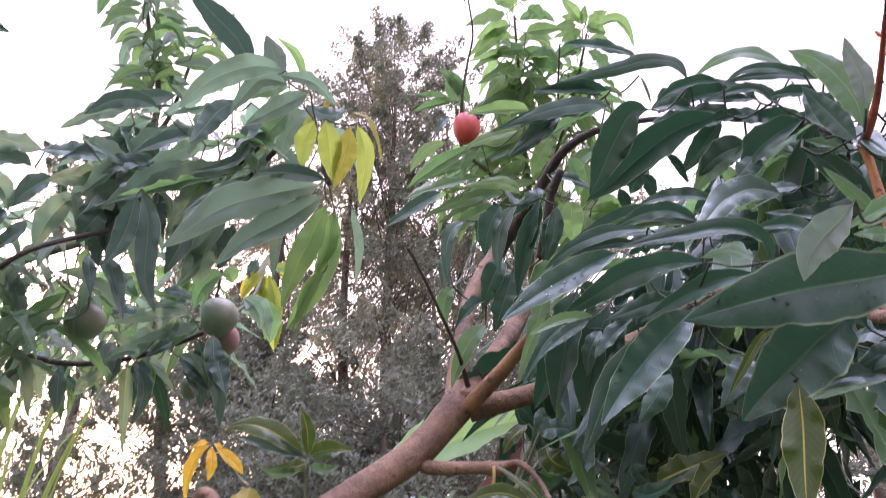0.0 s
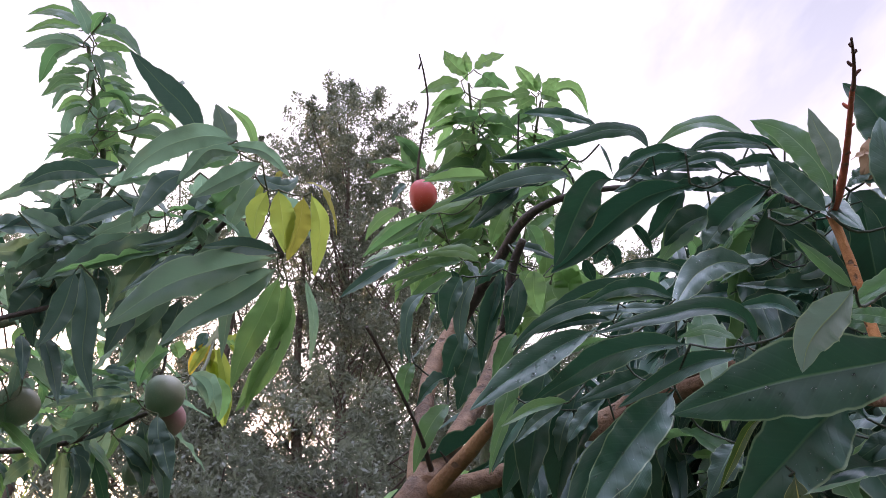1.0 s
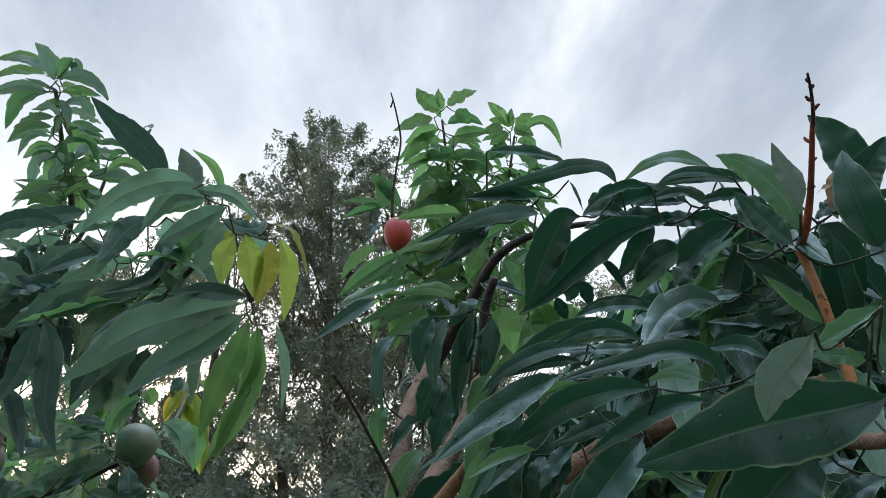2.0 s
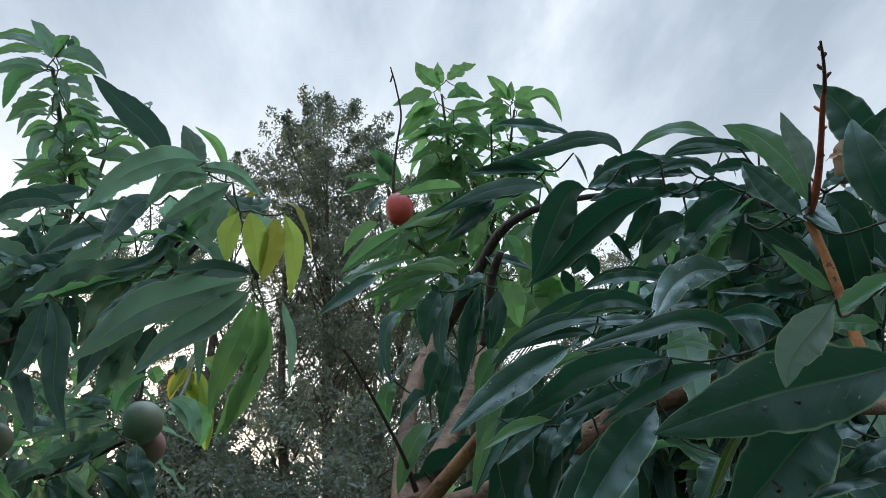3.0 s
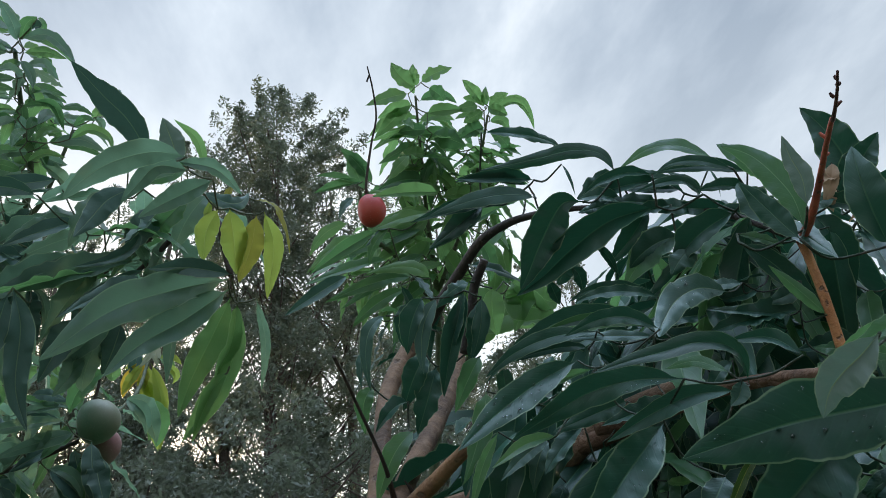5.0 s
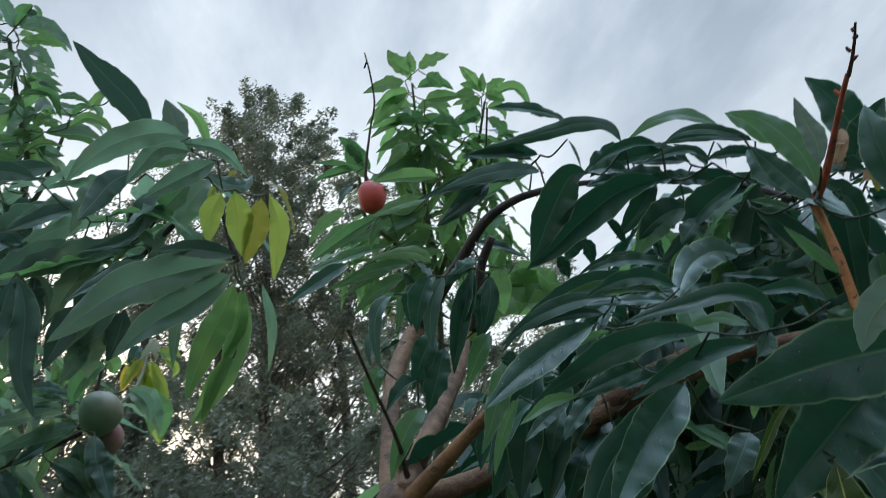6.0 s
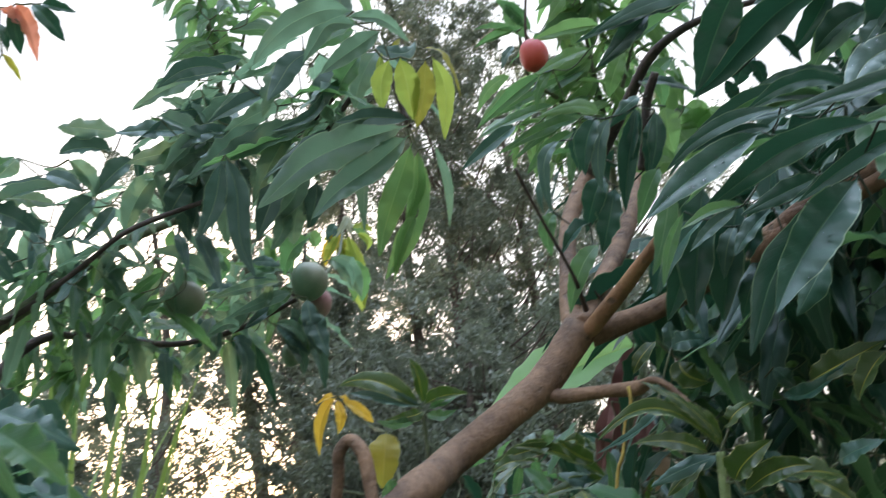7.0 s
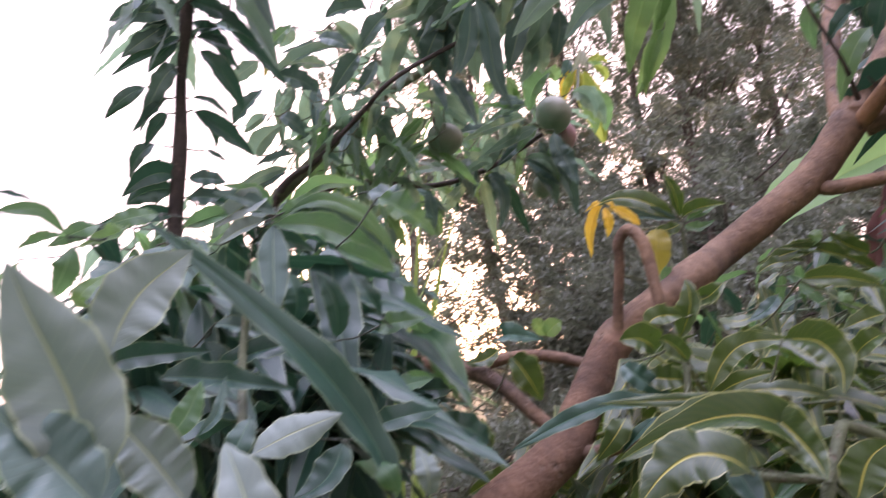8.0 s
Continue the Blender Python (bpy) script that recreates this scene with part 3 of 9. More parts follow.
far_tree((1.39, 8.94), 4.42, 2.0, 0.1, 907, 80, 290, "leafy shrub below the row of trees")
far_tree((3.23, 8.44), 4.01, 2.0, 0.1, 1207, 80, 290, "leafy shrub below the row of trees")
far_tree((-0.29, 8.01), 2.50, 2.0, 0.1, 1087, 80, 319, "leafy shrub below the row of trees")
far_tree((-1.57, 8.38), 2.22, 1.4, 0.1, 887, 60, 319, "leafy shrub below the row of trees")
far_tree((-4.33, 8.51), 2.75, 1.4, 0.1, 487, 58, 261, "thin leafy shrub in front of the low sun")
far_tree((-5.55, 7.78), 3.22, 1.5, 0.1, 257, 60, 290, "leafy shrub below the row of trees")
far_tree((-1.40, 9.38), 2.94, 1.7, 0.1, 1147, 90, 348, "leafy shrub below the row of trees")
far_tree((-0.48, 8.46), 3.71, 2.0, 0.1, 1257, 110, 348, "leafy shrub below the row of trees")
far_tree((-2.51, 10.70), 4.45, 1.0, 0.1, 1007, 100, 348, "leafy shrub below the row of trees")
far_tree((-2.69, 6.48), 0.94, 1.2, 0.05, 857, 50, 319, "leafy shrub below the row of trees")
far_tree((-3.18, 10.57), 4.86, 1.5, 3.0, 707, 80, 333, "small-leaved tree with a dense crown against the low sun")
far_tree((-0.40, 13.04), 7.0, 2.0, 0.6, 647, 130, 319, "small-leaved tree in the row behind the mango trees")
far_tree((1.55, 13.3), 7.2, 2.0, 0.6, 649, 120, 319, "small-leaved tree in the row behind the mango trees")
far_tree((-6.3, 8.9), 2.9, 1.3, 0.1, 653, 60, 300, "leafy shrub below the row of trees")
# added trees, out of view behind, that block light from the low sky
far_tree((6.28, -1.68), 4.71, 2.0, 0.3, 900, 80, 150, "small-leaved tree added out of view to block low sky", 0.075, 0.5)
far_tree((4.69, -5.59), 5.02, 2.0, 0.3, 901, 80, 150, "small-leaved tree added out of view to block low sky", 0.075, 0.5)
far_tree((0.90, -6.44), 5.33, 2.0, 0.3, 902, 80, 150, "small-leaved tree added out of view to block low sky", 0.075, 0.5)
far_tree((-2.50, -6.86), 4.71, 2.0, 0.3, 903, 80, 150, "small-leaved tree added out of view to block low sky", 0.075, 0.5)
far_tree((-5.12, -4.00), 5.02, 2.0, 0.3, 904, 80, 150, "small-leaved tree added out of view to block low sky", 0.075, 0.5)
far_tree((-7.23, -1.02), 5.33, 2.0, 0.3, 905, 80, 150, "small-leaved tree added out of view to block low sky", 0.075, 0.5)


# the mango tree with the forked limb
WET = []
mango_tree = thing("mango_tree", (-0.443, 0.698, 0), "mango tree with a forked brown limb, long drooping leaves", "tree", "mango trees")
# the lower trunk's shade is in its bark colour
trunk = branch("trunk", mango_tree, BARK_SHADE,
    [(-0.566, 0.598, -0.05, 0.045), (-0.536, 0.598, 0.604, 0.036), (-0.516, 0.598, 1.208, 0.032)],
    [(-0.516, 0.598, 1.208, 0.0296), (-0.477, 0.634, 1.358, 0.0269), (-0.430, 0.704, 1.435, 0.0270), (-0.378, 0.754, 1.476, 0.0246), (-0.341, 0.791, 1.507, 0.0227), (-0.321, 0.832, 1.555, 0.0215), (-0.291, 0.882, 1.613, 0.0208), (-0.265, 0.902, 1.633, 0.0187), (-0.242, 0.920, 1.650, 0.0126)], label="rough lower trunk with shade in its bark colour", sides=20, rough=0.16)
limb = branch("branch", mango_tree, BARK,
    [(-0.306, 0.860, 1.590, 0.0167), (-0.287, 0.883, 1.619, 0.0197), (-0.199, 0.954, 1.680, 0.0217), (-0.167, 1.063, 1.712, 0.0217), (-0.106, 1.095, 1.754, 0.0223), (-0.039, 1.131, 1.802, 0.0231), (0.025, 1.167, 1.877, 0.0259)],
    [(0.021, 1.168, 1.873, 0.0200), (0.023, 1.223, 1.932, 0.0168), (0.035, 1.286, 2.019, 0.0139), (0.048, 1.338, 2.088, 0.0146), (0.075, 1.377, 2.152, 0.0153), (0.109, 1.403, 2.209, 0.0148)],
    [(0.034, 1.166, 1.880, 0.0184), (0.059, 1.233, 1.929, 0.0170), (0.105, 1.302, 2.003, 0.0160), (0.146, 1.370, 2.074, 0.0161), (0.183, 1.441, 2.149, 0.0172), (0.208, 1.511, 2.226, 0.0148)],
    [(0.040, 1.167, 1.871, 0.0209), (0.086, 1.160, 1.879, 0.0167), (0.138, 1.149, 1.892, 0.0150), (0.196, 1.122, 1.912, 0.0141), (0.242, 1.053, 1.925, 0.0213), (0.281, 1.023, 1.947, 0.0157), (0.318, 0.992, 1.969, 0.0140), (0.380, 0.924, 1.984, 0.0136)],
    label="smooth brown limb forking into four", sides=16)
cut_limb = branch("branch", mango_tree, ORANGE_BARK, [(0.036, 1.157, 1.871, 0.0129), (0.072, 1.090, 1.899, 0.0111), (0.101, 1.003, 1.923, 0.0086), (0.119, 0.930, 1.936, 0.0075), (0.123, 0.874, 1.935, 0.0035)], label="orange-brown cut limb", sides=14)
spur = branch("branch", mango_tree, BARK, [(-0.047, 1.137, 1.796, 0.0096), (-0.022, 1.122, 1.783, 0.0103), (0.004, 1.111, 1.780, 0.0098), (0.047, 1.097, 1.780, 0.0085), (0.079, 1.083, 1.778, 0.0100), (0.093, 1.081, 1.782, 0.0077)], [(0.075, 1.084, 1.776, 0.0067), (0.102, 1.059, 1.783, 0.0046), (0.128, 1.026, 1.751, 0.0035), (0.132, 0.925, 1.700, 0.0031)], label="short broken spur of the limb")
hook = branch("branch", mango_tree, BARK, [(-0.283, 0.873, 1.616, 0.0074), (-0.277, 0.869, 1.654, 0.0060), (-0.267, 0.862, 1.698, 0.0060), (-0.263, 0.855, 1.725, 0.0066), (-0.249, 0.851, 1.736, 0.0069), (-0.235, 0.845, 1.718, 0.0075), (-0.229, 0.839, 1.678, 0.0068), (-0.226, 0.832, 1.637, 0.0060)], label="hooked brown side shoot")
low_limb = branch("branch", mango_tree, BARK, [(-0.605, 0.839, 1.612, 0.0095), (-0.573, 0.856, 1.618, 0.0095), (-0.519, 0.860, 1.612, 0.0108), (-0.467, 0.861, 1.600, 0.0119), (-0.421, 0.846, 1.576, 0.0095), (-0.373, 0.827, 1.535, 0.0086), (-0.340, 0.813, 1.513, 0.0077)], [(-0.467, 0.861, 1.600, 0.0091), (-0.424, 0.888, 1.609, 0.0071), (-0.380, 0.912, 1.605, 0.0072), (-0.318, 0.907, 1.585, 0.0063)], [(-0.344, 0.801, 1.503, 0.0083), (-0.302, 0.780, 1.503, 0.0074), (-0.261, 0.749, 1.513, 0.0059), (-0.224, 0.715, 1.513, 0.0039)], label="thin brown low limb")
dead_twig = branch("branch", mango_tree, BARK_DARK, [(0.037, 1.140, 1.900, 0.0045), (0.021, 1.079, 1.937, 0.0027), (-0.009, 1.019, 1.990, 0.0022), (-0.030, 0.954, 2.018, 0.0021), (-0.043, 0.893, 2.026, 0.0022)], [(0.067, 1.138, 1.899, 0.0041), (0.055, 1.116, 1.912, 0.0020), (0.049, 1.105, 1.918, 0.0012)], label="bare dead dark twig", sides=8)
arch_limb = branch("branch", mango_tree, BARK_DARK, [(0.103, 1.406, 2.198, 0.0136), (0.144, 1.322, 2.242, 0.0116), (0.175, 1.241, 2.274, 0.0096), (0.197, 1.163, 2.292, 0.0082), (0.224, 1.102, 2.292, 0.0066), (0.255, 1.059, 2.286, 0.0056), (0.308, 1.012, 2.273, 0.0042), (0.365, 0.965, 2.250, 0.0037), (0.419, 0.928, 2.229, 0.0036), (0.456, 0.860, 2.181, 0.0045), (0.476, 0.800, 2.125, 0.0039)], [(0.157, 1.158, 2.106, 0.0104), (0.163, 1.133, 2.147, 0.0077), (0.170, 1.114, 2.194, 0.0069), (0.184, 1.086, 2.227, 0.0059)], label="arching dark limb hung with leaves")
leaf(arch_limb, "d", (0.171, 0.961, 2.369), (0.237, 0.943, 2.352), (0.291, 0.967, 2.345), (-0.01, -0.96, -0.27), 0.0186)
leaf(arch_limb, "d", (0.243, 0.98, 2.273), (0.176, 0.98, 2.276), (0.092, 1.02, 2.264), (-0.23, -0.94, -0.24), 0.0278)
leaf(arch_limb, "d", (0.238, 0.991, 2.299), (0.186, 0.984, 2.306), (0.135, 1.009, 2.32), (-0.21, -0.96, -0.17), 0.0174)
leaf(arch_limb, "d", (0.173, 1.016, 2.279), (0.14, 1.02, 2.255), (0.105, 1.058, 2.233), (-0.4, -0.89, -0.23), 0.0326)
leaf(arch_limb, "m", (0.255, 1.067, 2.323), (0.203, 1.075, 2.304), (0.159, 1.112, 2.292), (-0.37, -0.91, -0.18), 0.0249)
leaf(arch_limb, "d", (0.351, 0.937, 2.288), (0.318, 0.943, 2.273), (0.296, 0.965, 2.263), (-0.4, -0.9, -0.16), 0.0285)
leaf(arch_limb, "d", (0.407, 0.922, 2.272), (0.342, 0.939, 2.265), (0.317, 0.982, 2.271), (-0.55, -0.82, -0.16), 0.0263)
leaf(arch_limb, "d", (0.405, 0.946, 2.275), (0.344, 0.956, 2.276), (0.31, 0.98, 2.264), (-0.33, -0.94, -0.06), 0.0217)
leaf(arch_limb, "d", (0.48, 0.842, 2.233), (0.426, 0.849, 2.247), (0.368, 0.878, 2.252), (-0.33, -0.93, -0.17), 0.0185)
leaf(arch_limb, "m", (0.485, 0.796, 2.195), (0.447, 0.789, 2.22), (0.428, 0.811, 2.255), (-0.44, -0.88, -0.19), 0.0262)
leaf(arch_limb, "g", (0.461, 0.783, 2.128), (0.431, 0.774, 2.15), (0.42, 0.778, 2.181), (-0.28, -0.91, -0.3), 0.0345)
leaf(arch_limb, "m", (0.496, 0.782, 2.161), (0.476, 0.771, 2.175), (0.472, 0.783, 2.197), (-0.32, -0.93, -0.18), 0.0305)
leaf(arch_limb, "d", (0.452, 0.918, 2.241), (0.434, 0.904, 2.255), (0.416, 0.926, 2.284), (-0.21, -0.98, 0.02), 0.0136)
leaf(arch_limb, "d", (0.434, 0.923, 2.248), (0.398, 0.915, 2.265), (0.373, 0.939, 2.297), (-0.24, -0.97, 0.02), 0.0186)
leaf(arch_limb, "d", (0.429, 0.922, 2.253), (0.393, 0.923, 2.255), (0.364, 0.956, 2.271), (-0.45, -0.89, 0.06), 0.0161)
leaf(arch_limb, "d", (0.444, 0.833, 2.173), (0.396, 0.857, 2.148), (0.385, 0.903, 2.126), (-0.64, -0.72, -0.26), 0.0363)
leaf(arch_limb, "d", (0.406, 0.912, 2.178), (0.369, 0.919, 2.168), (0.345, 0.945, 2.148), (-0.41, -0.9, -0.15), 0.0403)
leaf(arch_limb, "d", (0.487, 0.83, 2.128), (0.449, 0.838, 2.129), (0.425, 0.855, 2.152), (-0.36, -0.93, 0.02), 0.0269)
leaf(arch_limb, "d", (0.504, 0.84, 2.082), (0.463, 0.837, 2.113), (0.423, 0.839, 2.141), (-0.16, -0.96, -0.23), 0.0321)
leaf(arch_limb, "m", (0.421, 0.806, 2.129), (0.44, 0.788, 2.113), (0.455, 0.776, 2.099), (-0.53, -0.82, 0.22), 0.0128)
leaf(arch_limb, "d", (0.409, 0.864, 2.15), (0.383, 0.871, 2.131), (0.369, 0.883, 2.11), (-0.4, -0.92, -0.04), 0.0353)
leaf(arch_limb, "d", (0.519, 0.799, 2.149), (0.534, 0.792, 2.11), (0.56, 0.816, 2.068), (-0.31, -0.88, -0.35), 0.0353)
leaf(arch_limb, "d", (0.508, 0.816, 2.129), (0.518, 0.808, 2.101), (0.536, 0.83, 2.076), (-0.28, -0.89, -0.37), 0.0353)
leaf(arch_limb, "d", (0.542, 0.774, 2.164), (0.519, 0.778, 2.157), (0.517, 0.801, 2.155), (-0.71, -0.7, -0.11), 0.0207)
leaf(arch_limb, "d", (0.557, 0.772, 2.147), (0.532, 0.772, 2.152), (0.516, 0.785, 2.162), (-0.35, -0.92, -0.15), 0.0207)
leaf(arch_limb, "n", (0.533, 0.76, 2.198), (0.527, 0.763, 2.173), (0.522, 0.78, 2.151), (-0.76, -0.64, -0.1), 0.0176)
leaf(arch_limb, "n", (0.542, 0.765, 2.18), (0.524, 0.762, 2.178), (0.515, 0.777, 2.177), (-0.43, -0.9, 0.09), 0.0112)
leaf(arch_limb, "d", (0.456, 0.815, 2.193), (0.424, 0.814, 2.198), (0.395, 0.824, 2.196), (-0.15, -0.98, -0.08), 0.0161)
leaf(arch_limb, "m", (0.403, 0.913, 2.18), (0.365, 0.924, 2.161), (0.341, 0.964, 2.128), (-0.52, -0.83, -0.2), 0.0472)
leaf(arch_limb, "d", (0.294, 1.004, 2.2), (0.278, 1.006, 2.175), (0.276, 1.041, 2.165), (-0.64, -0.67, -0.39), 0.0305)
leaf(arch_limb, "g", (0.292, 0.99, 2.335), (0.3, 0.988, 2.309), (0.309, 1.001, 2.288), (0.15, -0.97, -0.17), 0.0048)
leaf(arch_limb, "g", (0.484, 0.934, 2.293), (0.489, 0.929, 2.272), (0.506, 0.957, 2.261), (0.14, -0.85, -0.51), 0.0038)
leaf(arch_limb, "d", (0.508, 0.889, 2.19), (0.462, 0.906, 2.178), (0.413, 0.935, 2.158), (-0.4, -0.91, -0.12), 0.0349)
leaf(arch_limb, "d", (0.369, 0.951, 2.25), (0.327, 0.955, 2.246), (0.294, 0.963, 2.24), (-0.12, -0.97, -0.2), 0.0222)
leaf(arch_limb, "d", (0.437, 0.91, 2.15), (0.402, 0.922, 2.13), (0.358, 0.945, 2.101), (-0.38, -0.92, -0.06), 0.0371)
leaf(arch_limb, "d", (0.515, 0.876, 2.129), (0.493, 0.886, 2.104), (0.484, 0.906, 2.072), (-0.61, -0.79, -0.08), 0.0371)
leaf(arch_limb, "d", (0.614, 0.868, 2.14), (0.577, 0.885, 2.126), (0.551, 0.917, 2.099), (-0.59, -0.81, -0.08), 0.0389)
leaf(arch_limb, "d", (0.345, 0.93, 2.239), (0.314, 0.924, 2.246), (0.291, 0.95, 2.253), (-0.39, -0.9, -0.21), 0.0216)
leaf(arch_limb, "d", (0.395, 0.918, 2.224), (0.355, 0.916, 2.232), (0.32, 0.933, 2.238), (-0.24, -0.94, -0.24), 0.0238)
leaf(arch_limb, "d", (0.439, 0.904, 2.211), (0.4, 0.904, 2.218), (0.358, 0.915, 2.223), (-0.17, -0.95, -0.25), 0.0238)
leaf(arch_limb, "d", (0.476, 0.89, 2.198), (0.438, 0.891, 2.207), (0.408, 0.923, 2.226), (-0.49, -0.86, -0.16), 0.0238)
leaf(arch_limb, "d", (0.4, 0.904, 2.221), (0.369, 0.908, 2.214), (0.325, 0.931, 2.212), (-0.31, -0.93, -0.19), 0.0193)
leaf(arch_limb, "d", (0.494, 0.861, 2.186), (0.457, 0.865, 2.188), (0.435, 0.9, 2.2), (-0.57, -0.81, -0.16), 0.0233)
leaf(arch_limb, "d", (0.516, 0.85, 2.179), (0.481, 0.858, 2.176), (0.463, 0.902, 2.188), (-0.7, -0.7, -0.15), 0.0212)
leaf(arch_limb, "d", (0.381, 0.932, 2.232), (0.357, 0.946, 2.195), (0.335, 0.993, 2.174), (-0.64, -0.72, -0.25), 0.0280)
leaf(arch_limb, "n", (0.538, 0.772, 2.172), (0.527, 0.772, 2.158), (0.527, 0.774, 2.14), (-0.7, -0.7, 0.18), 0.0135)
leaf(arch_limb, "d", (0.474, 0.651, 2.04), (0.451, 0.631, 2.083), (0.455, 0.633, 2.139), (-0.46, -0.85, -0.25), 0.0381)
leaf(arch_limb, "n", (0.558, 0.744, 2.131), (0.54, 0.746, 2.127), (0.542, 0.774, 2.127), (-0.87, -0.48, -0.11), 0.0154)
leaf(arch_limb, "o", (0.566, 0.732, 2.138), (0.546, 0.74, 2.125), (0.54, 0.748, 2.105), (-0.64, -0.75, 0.14), 0.0200)
leaf(arch_limb, "d", (0.245, 0.995, 2.288), (0.159, 1.005, 2.279), (0.07, 1.033, 2.263), (-0.17, -0.96, -0.24), 0.0235)
leaf(arch_limb, "d", (0.245, 0.985, 2.305), (0.192, 0.982, 2.307), (0.135, 1.009, 2.316), (-0.22, -0.96, -0.18), 0.0207)
leaf(arch_limb, "d", (0.177, 1.013, 2.283), (0.134, 1.024, 2.25), (0.097, 1.057, 2.232), (-0.32, -0.9, -0.28), 0.0252)
leaf(arch_limb, "b", (0.436, 1.525, 2.333), (0.347, 1.543, 2.313), (0.254, 1.597, 2.283), (-0.29, -0.92, -0.28), 0.0963)
leaf(arch_limb, "b", (0.334, 1.581, 2.396), (0.315, 1.6, 2.325), (0.252, 1.651, 2.256), (-0.34, -0.91, -0.25), 0.0627)
leaf(arch_limb, "g", (0.113, 1.107, 2.176), (0.088, 1.114, 2.13), (0.088, 1.135, 2.069), (-0.31, -0.93, -0.18), 0.0244)
leaf(arch_limb, "d", (0.152, 1.081, 2.175), (0.127, 1.097, 2.105), (0.114, 1.132, 2.034), (-0.36, -0.9, -0.23), 0.0297)
leaf(arch_limb, "d", (0.172, 1.102, 2.169), (0.163, 1.107, 2.123), (0.157, 1.144, 2.09), (-0.42, -0.83, -0.37), 0.0267)
leaf(arch_limb, "b", (0.225, 1.228, 2.238), (0.221, 1.231, 2.198), (0.23, 1.25, 2.163), (-0, -0.96, -0.29), 0.0361)
leaf(arch_limb, "g", (0.036, 1.12, 2.155), (0.007, 1.121, 2.12), (0.012, 1.151, 2.051), (-0.25, -0.94, -0.22), 0.0209)
leaf(arch_limb, "g", (0.007, 1.186, 2.121), (-0, 1.181, 2.099), (0.001, 1.194, 2.067), (-0.48, -0.87, -0.07), 0.0135)
leaf(arch_limb, "m", (0.065, 1.098, 1.982), (0.034, 1.094, 1.948), (0.012, 1.111, 1.891), (-0.16, -0.99, -0.05), 0.0299)
leaf(arch_limb, "d", (0.07, 1.205, 2.047), (0.045, 1.197, 2.035), (0.02, 1.212, 2.005), (-0.2, -0.98, 0.08), 0.0274)
leaf(arch_limb, "d", (0.081, 1.16, 2.185), (0.065, 1.158, 2.16), (0.066, 1.19, 2.128), (-0.41, -0.84, -0.34), 0.0274)
leaf(arch_limb, "d", (0.168, 1.128, 2.238), (0.208, 1.114, 2.222), (0.254, 1.134, 2.207), (0.09, -1, 0.04), 0.0201)
leaf(arch_limb, "d", (0.091, 1.108, 2.178), (0.072, 1.111, 2.14), (0.065, 1.126, 2.097), (-0.35, -0.93, -0.1), 0.0319)
leaf(arch_limb, "d", (0.099, 1.184, 2.114), (0.079, 1.184, 2.079), (0.064, 1.224, 2.038), (-0.44, -0.86, -0.25), 0.0370)
leaf(arch_limb, "d", (0.115, 1.188, 2.096), (0.098, 1.191, 2.045), (0.083, 1.219, 2), (-0.49, -0.87, -0.12), 0.0384)
leaf(arch_limb, "m", (0.162, 1.082, 2.077), (0.142, 1.082, 2.045), (0.126, 1.12, 2.008), (-0.49, -0.85, -0.22), 0.0254)
leaf(arch_limb, "m", (0.018, 1.201, 2.07), (0.003, 1.196, 2.044), (0.005, 1.218, 2.005), (-0.34, -0.92, -0.17), 0.0278)
leaf(arch_limb, "d", (0.159, 1.093, 2.195), (0.132, 1.09, 2.18), (0.108, 1.125, 2.165), (-0.52, -0.85, -0.02), 0.0231)
leaf(arch_limb, "d", (0.148, 1.08, 2.176), (0.13, 1.093, 2.116), (0.113, 1.142, 2.065), (-0.4, -0.85, -0.35), 0.0220)
leaf(arch_limb, "d", (0.172, 1.081, 2.166), (0.167, 1.086, 2.12), (0.152, 1.104, 2.076), (-0.37, -0.91, -0.15), 0.0237)
# bark darkened to stand for the shadow of the broad leaves
right_limb = branch("branch", mango_tree, BARK_SHADE, [(0.289, 0.997, 1.952, 0.0131), (0.343, 0.906, 1.953, 0.0104), (0.359, 0.843, 1.954, 0.0086), (0.393, 0.770, 1.948, 0.0068), (0.386, 0.662, 1.925, 0.0044)], [(0.252, 1.047, 1.933, 0.0131), (0.309, 0.975, 1.945, 0.0110), (0.343, 0.906, 1.953, 0.0097)], [(0.365, 0.651, 1.875, 0.0053), (0.355, 0.589, 1.858, 0.0058), (0.342, 0.527, 1.845, 0.0053)], [(0.393, 0.770, 1.948, 0.0062), (0.399, 0.693, 1.913, 0.0051), (0.364, 0.606, 1.864, 0.0045)], label="brown limb under the broad leaves")
leaf(right_limb, "d", (0.298, 0.806, 2.014), (0.206, 0.816, 2.035), (0.123, 0.879, 1.984), (-0.35, -0.92, -0.19), 0.0212)
leaf(right_limb, "m", (0.317, 0.462, 1.912), (0.292, 0.469, 1.901), (0.274, 0.489, 1.892), (-0.55, -0.83, 0.09), 0.0124)
leaf(right_limb, "d", (0.158, 0.93, 1.968), (0.14, 0.938, 1.903), (0.114, 0.977, 1.842), (-0.47, -0.87, -0.17), 0.0371)
leaf(right_limb, "d", (0.162, 0.883, 1.974), (0.145, 0.895, 1.905), (0.131, 0.916, 1.83), (-0.46, -0.88, -0.1), 0.0443)
leaf(right_limb, "d", (0.202, 0.898, 1.958), (0.18, 0.909, 1.892), (0.17, 0.949, 1.828), (-0.52, -0.83, -0.19), 0.0435)
leaf(right_limb, "d", (0.22, 0.899, 1.935), (0.201, 0.901, 1.902), (0.189, 0.943, 1.869), (-0.64, -0.74, -0.19), 0.0280)
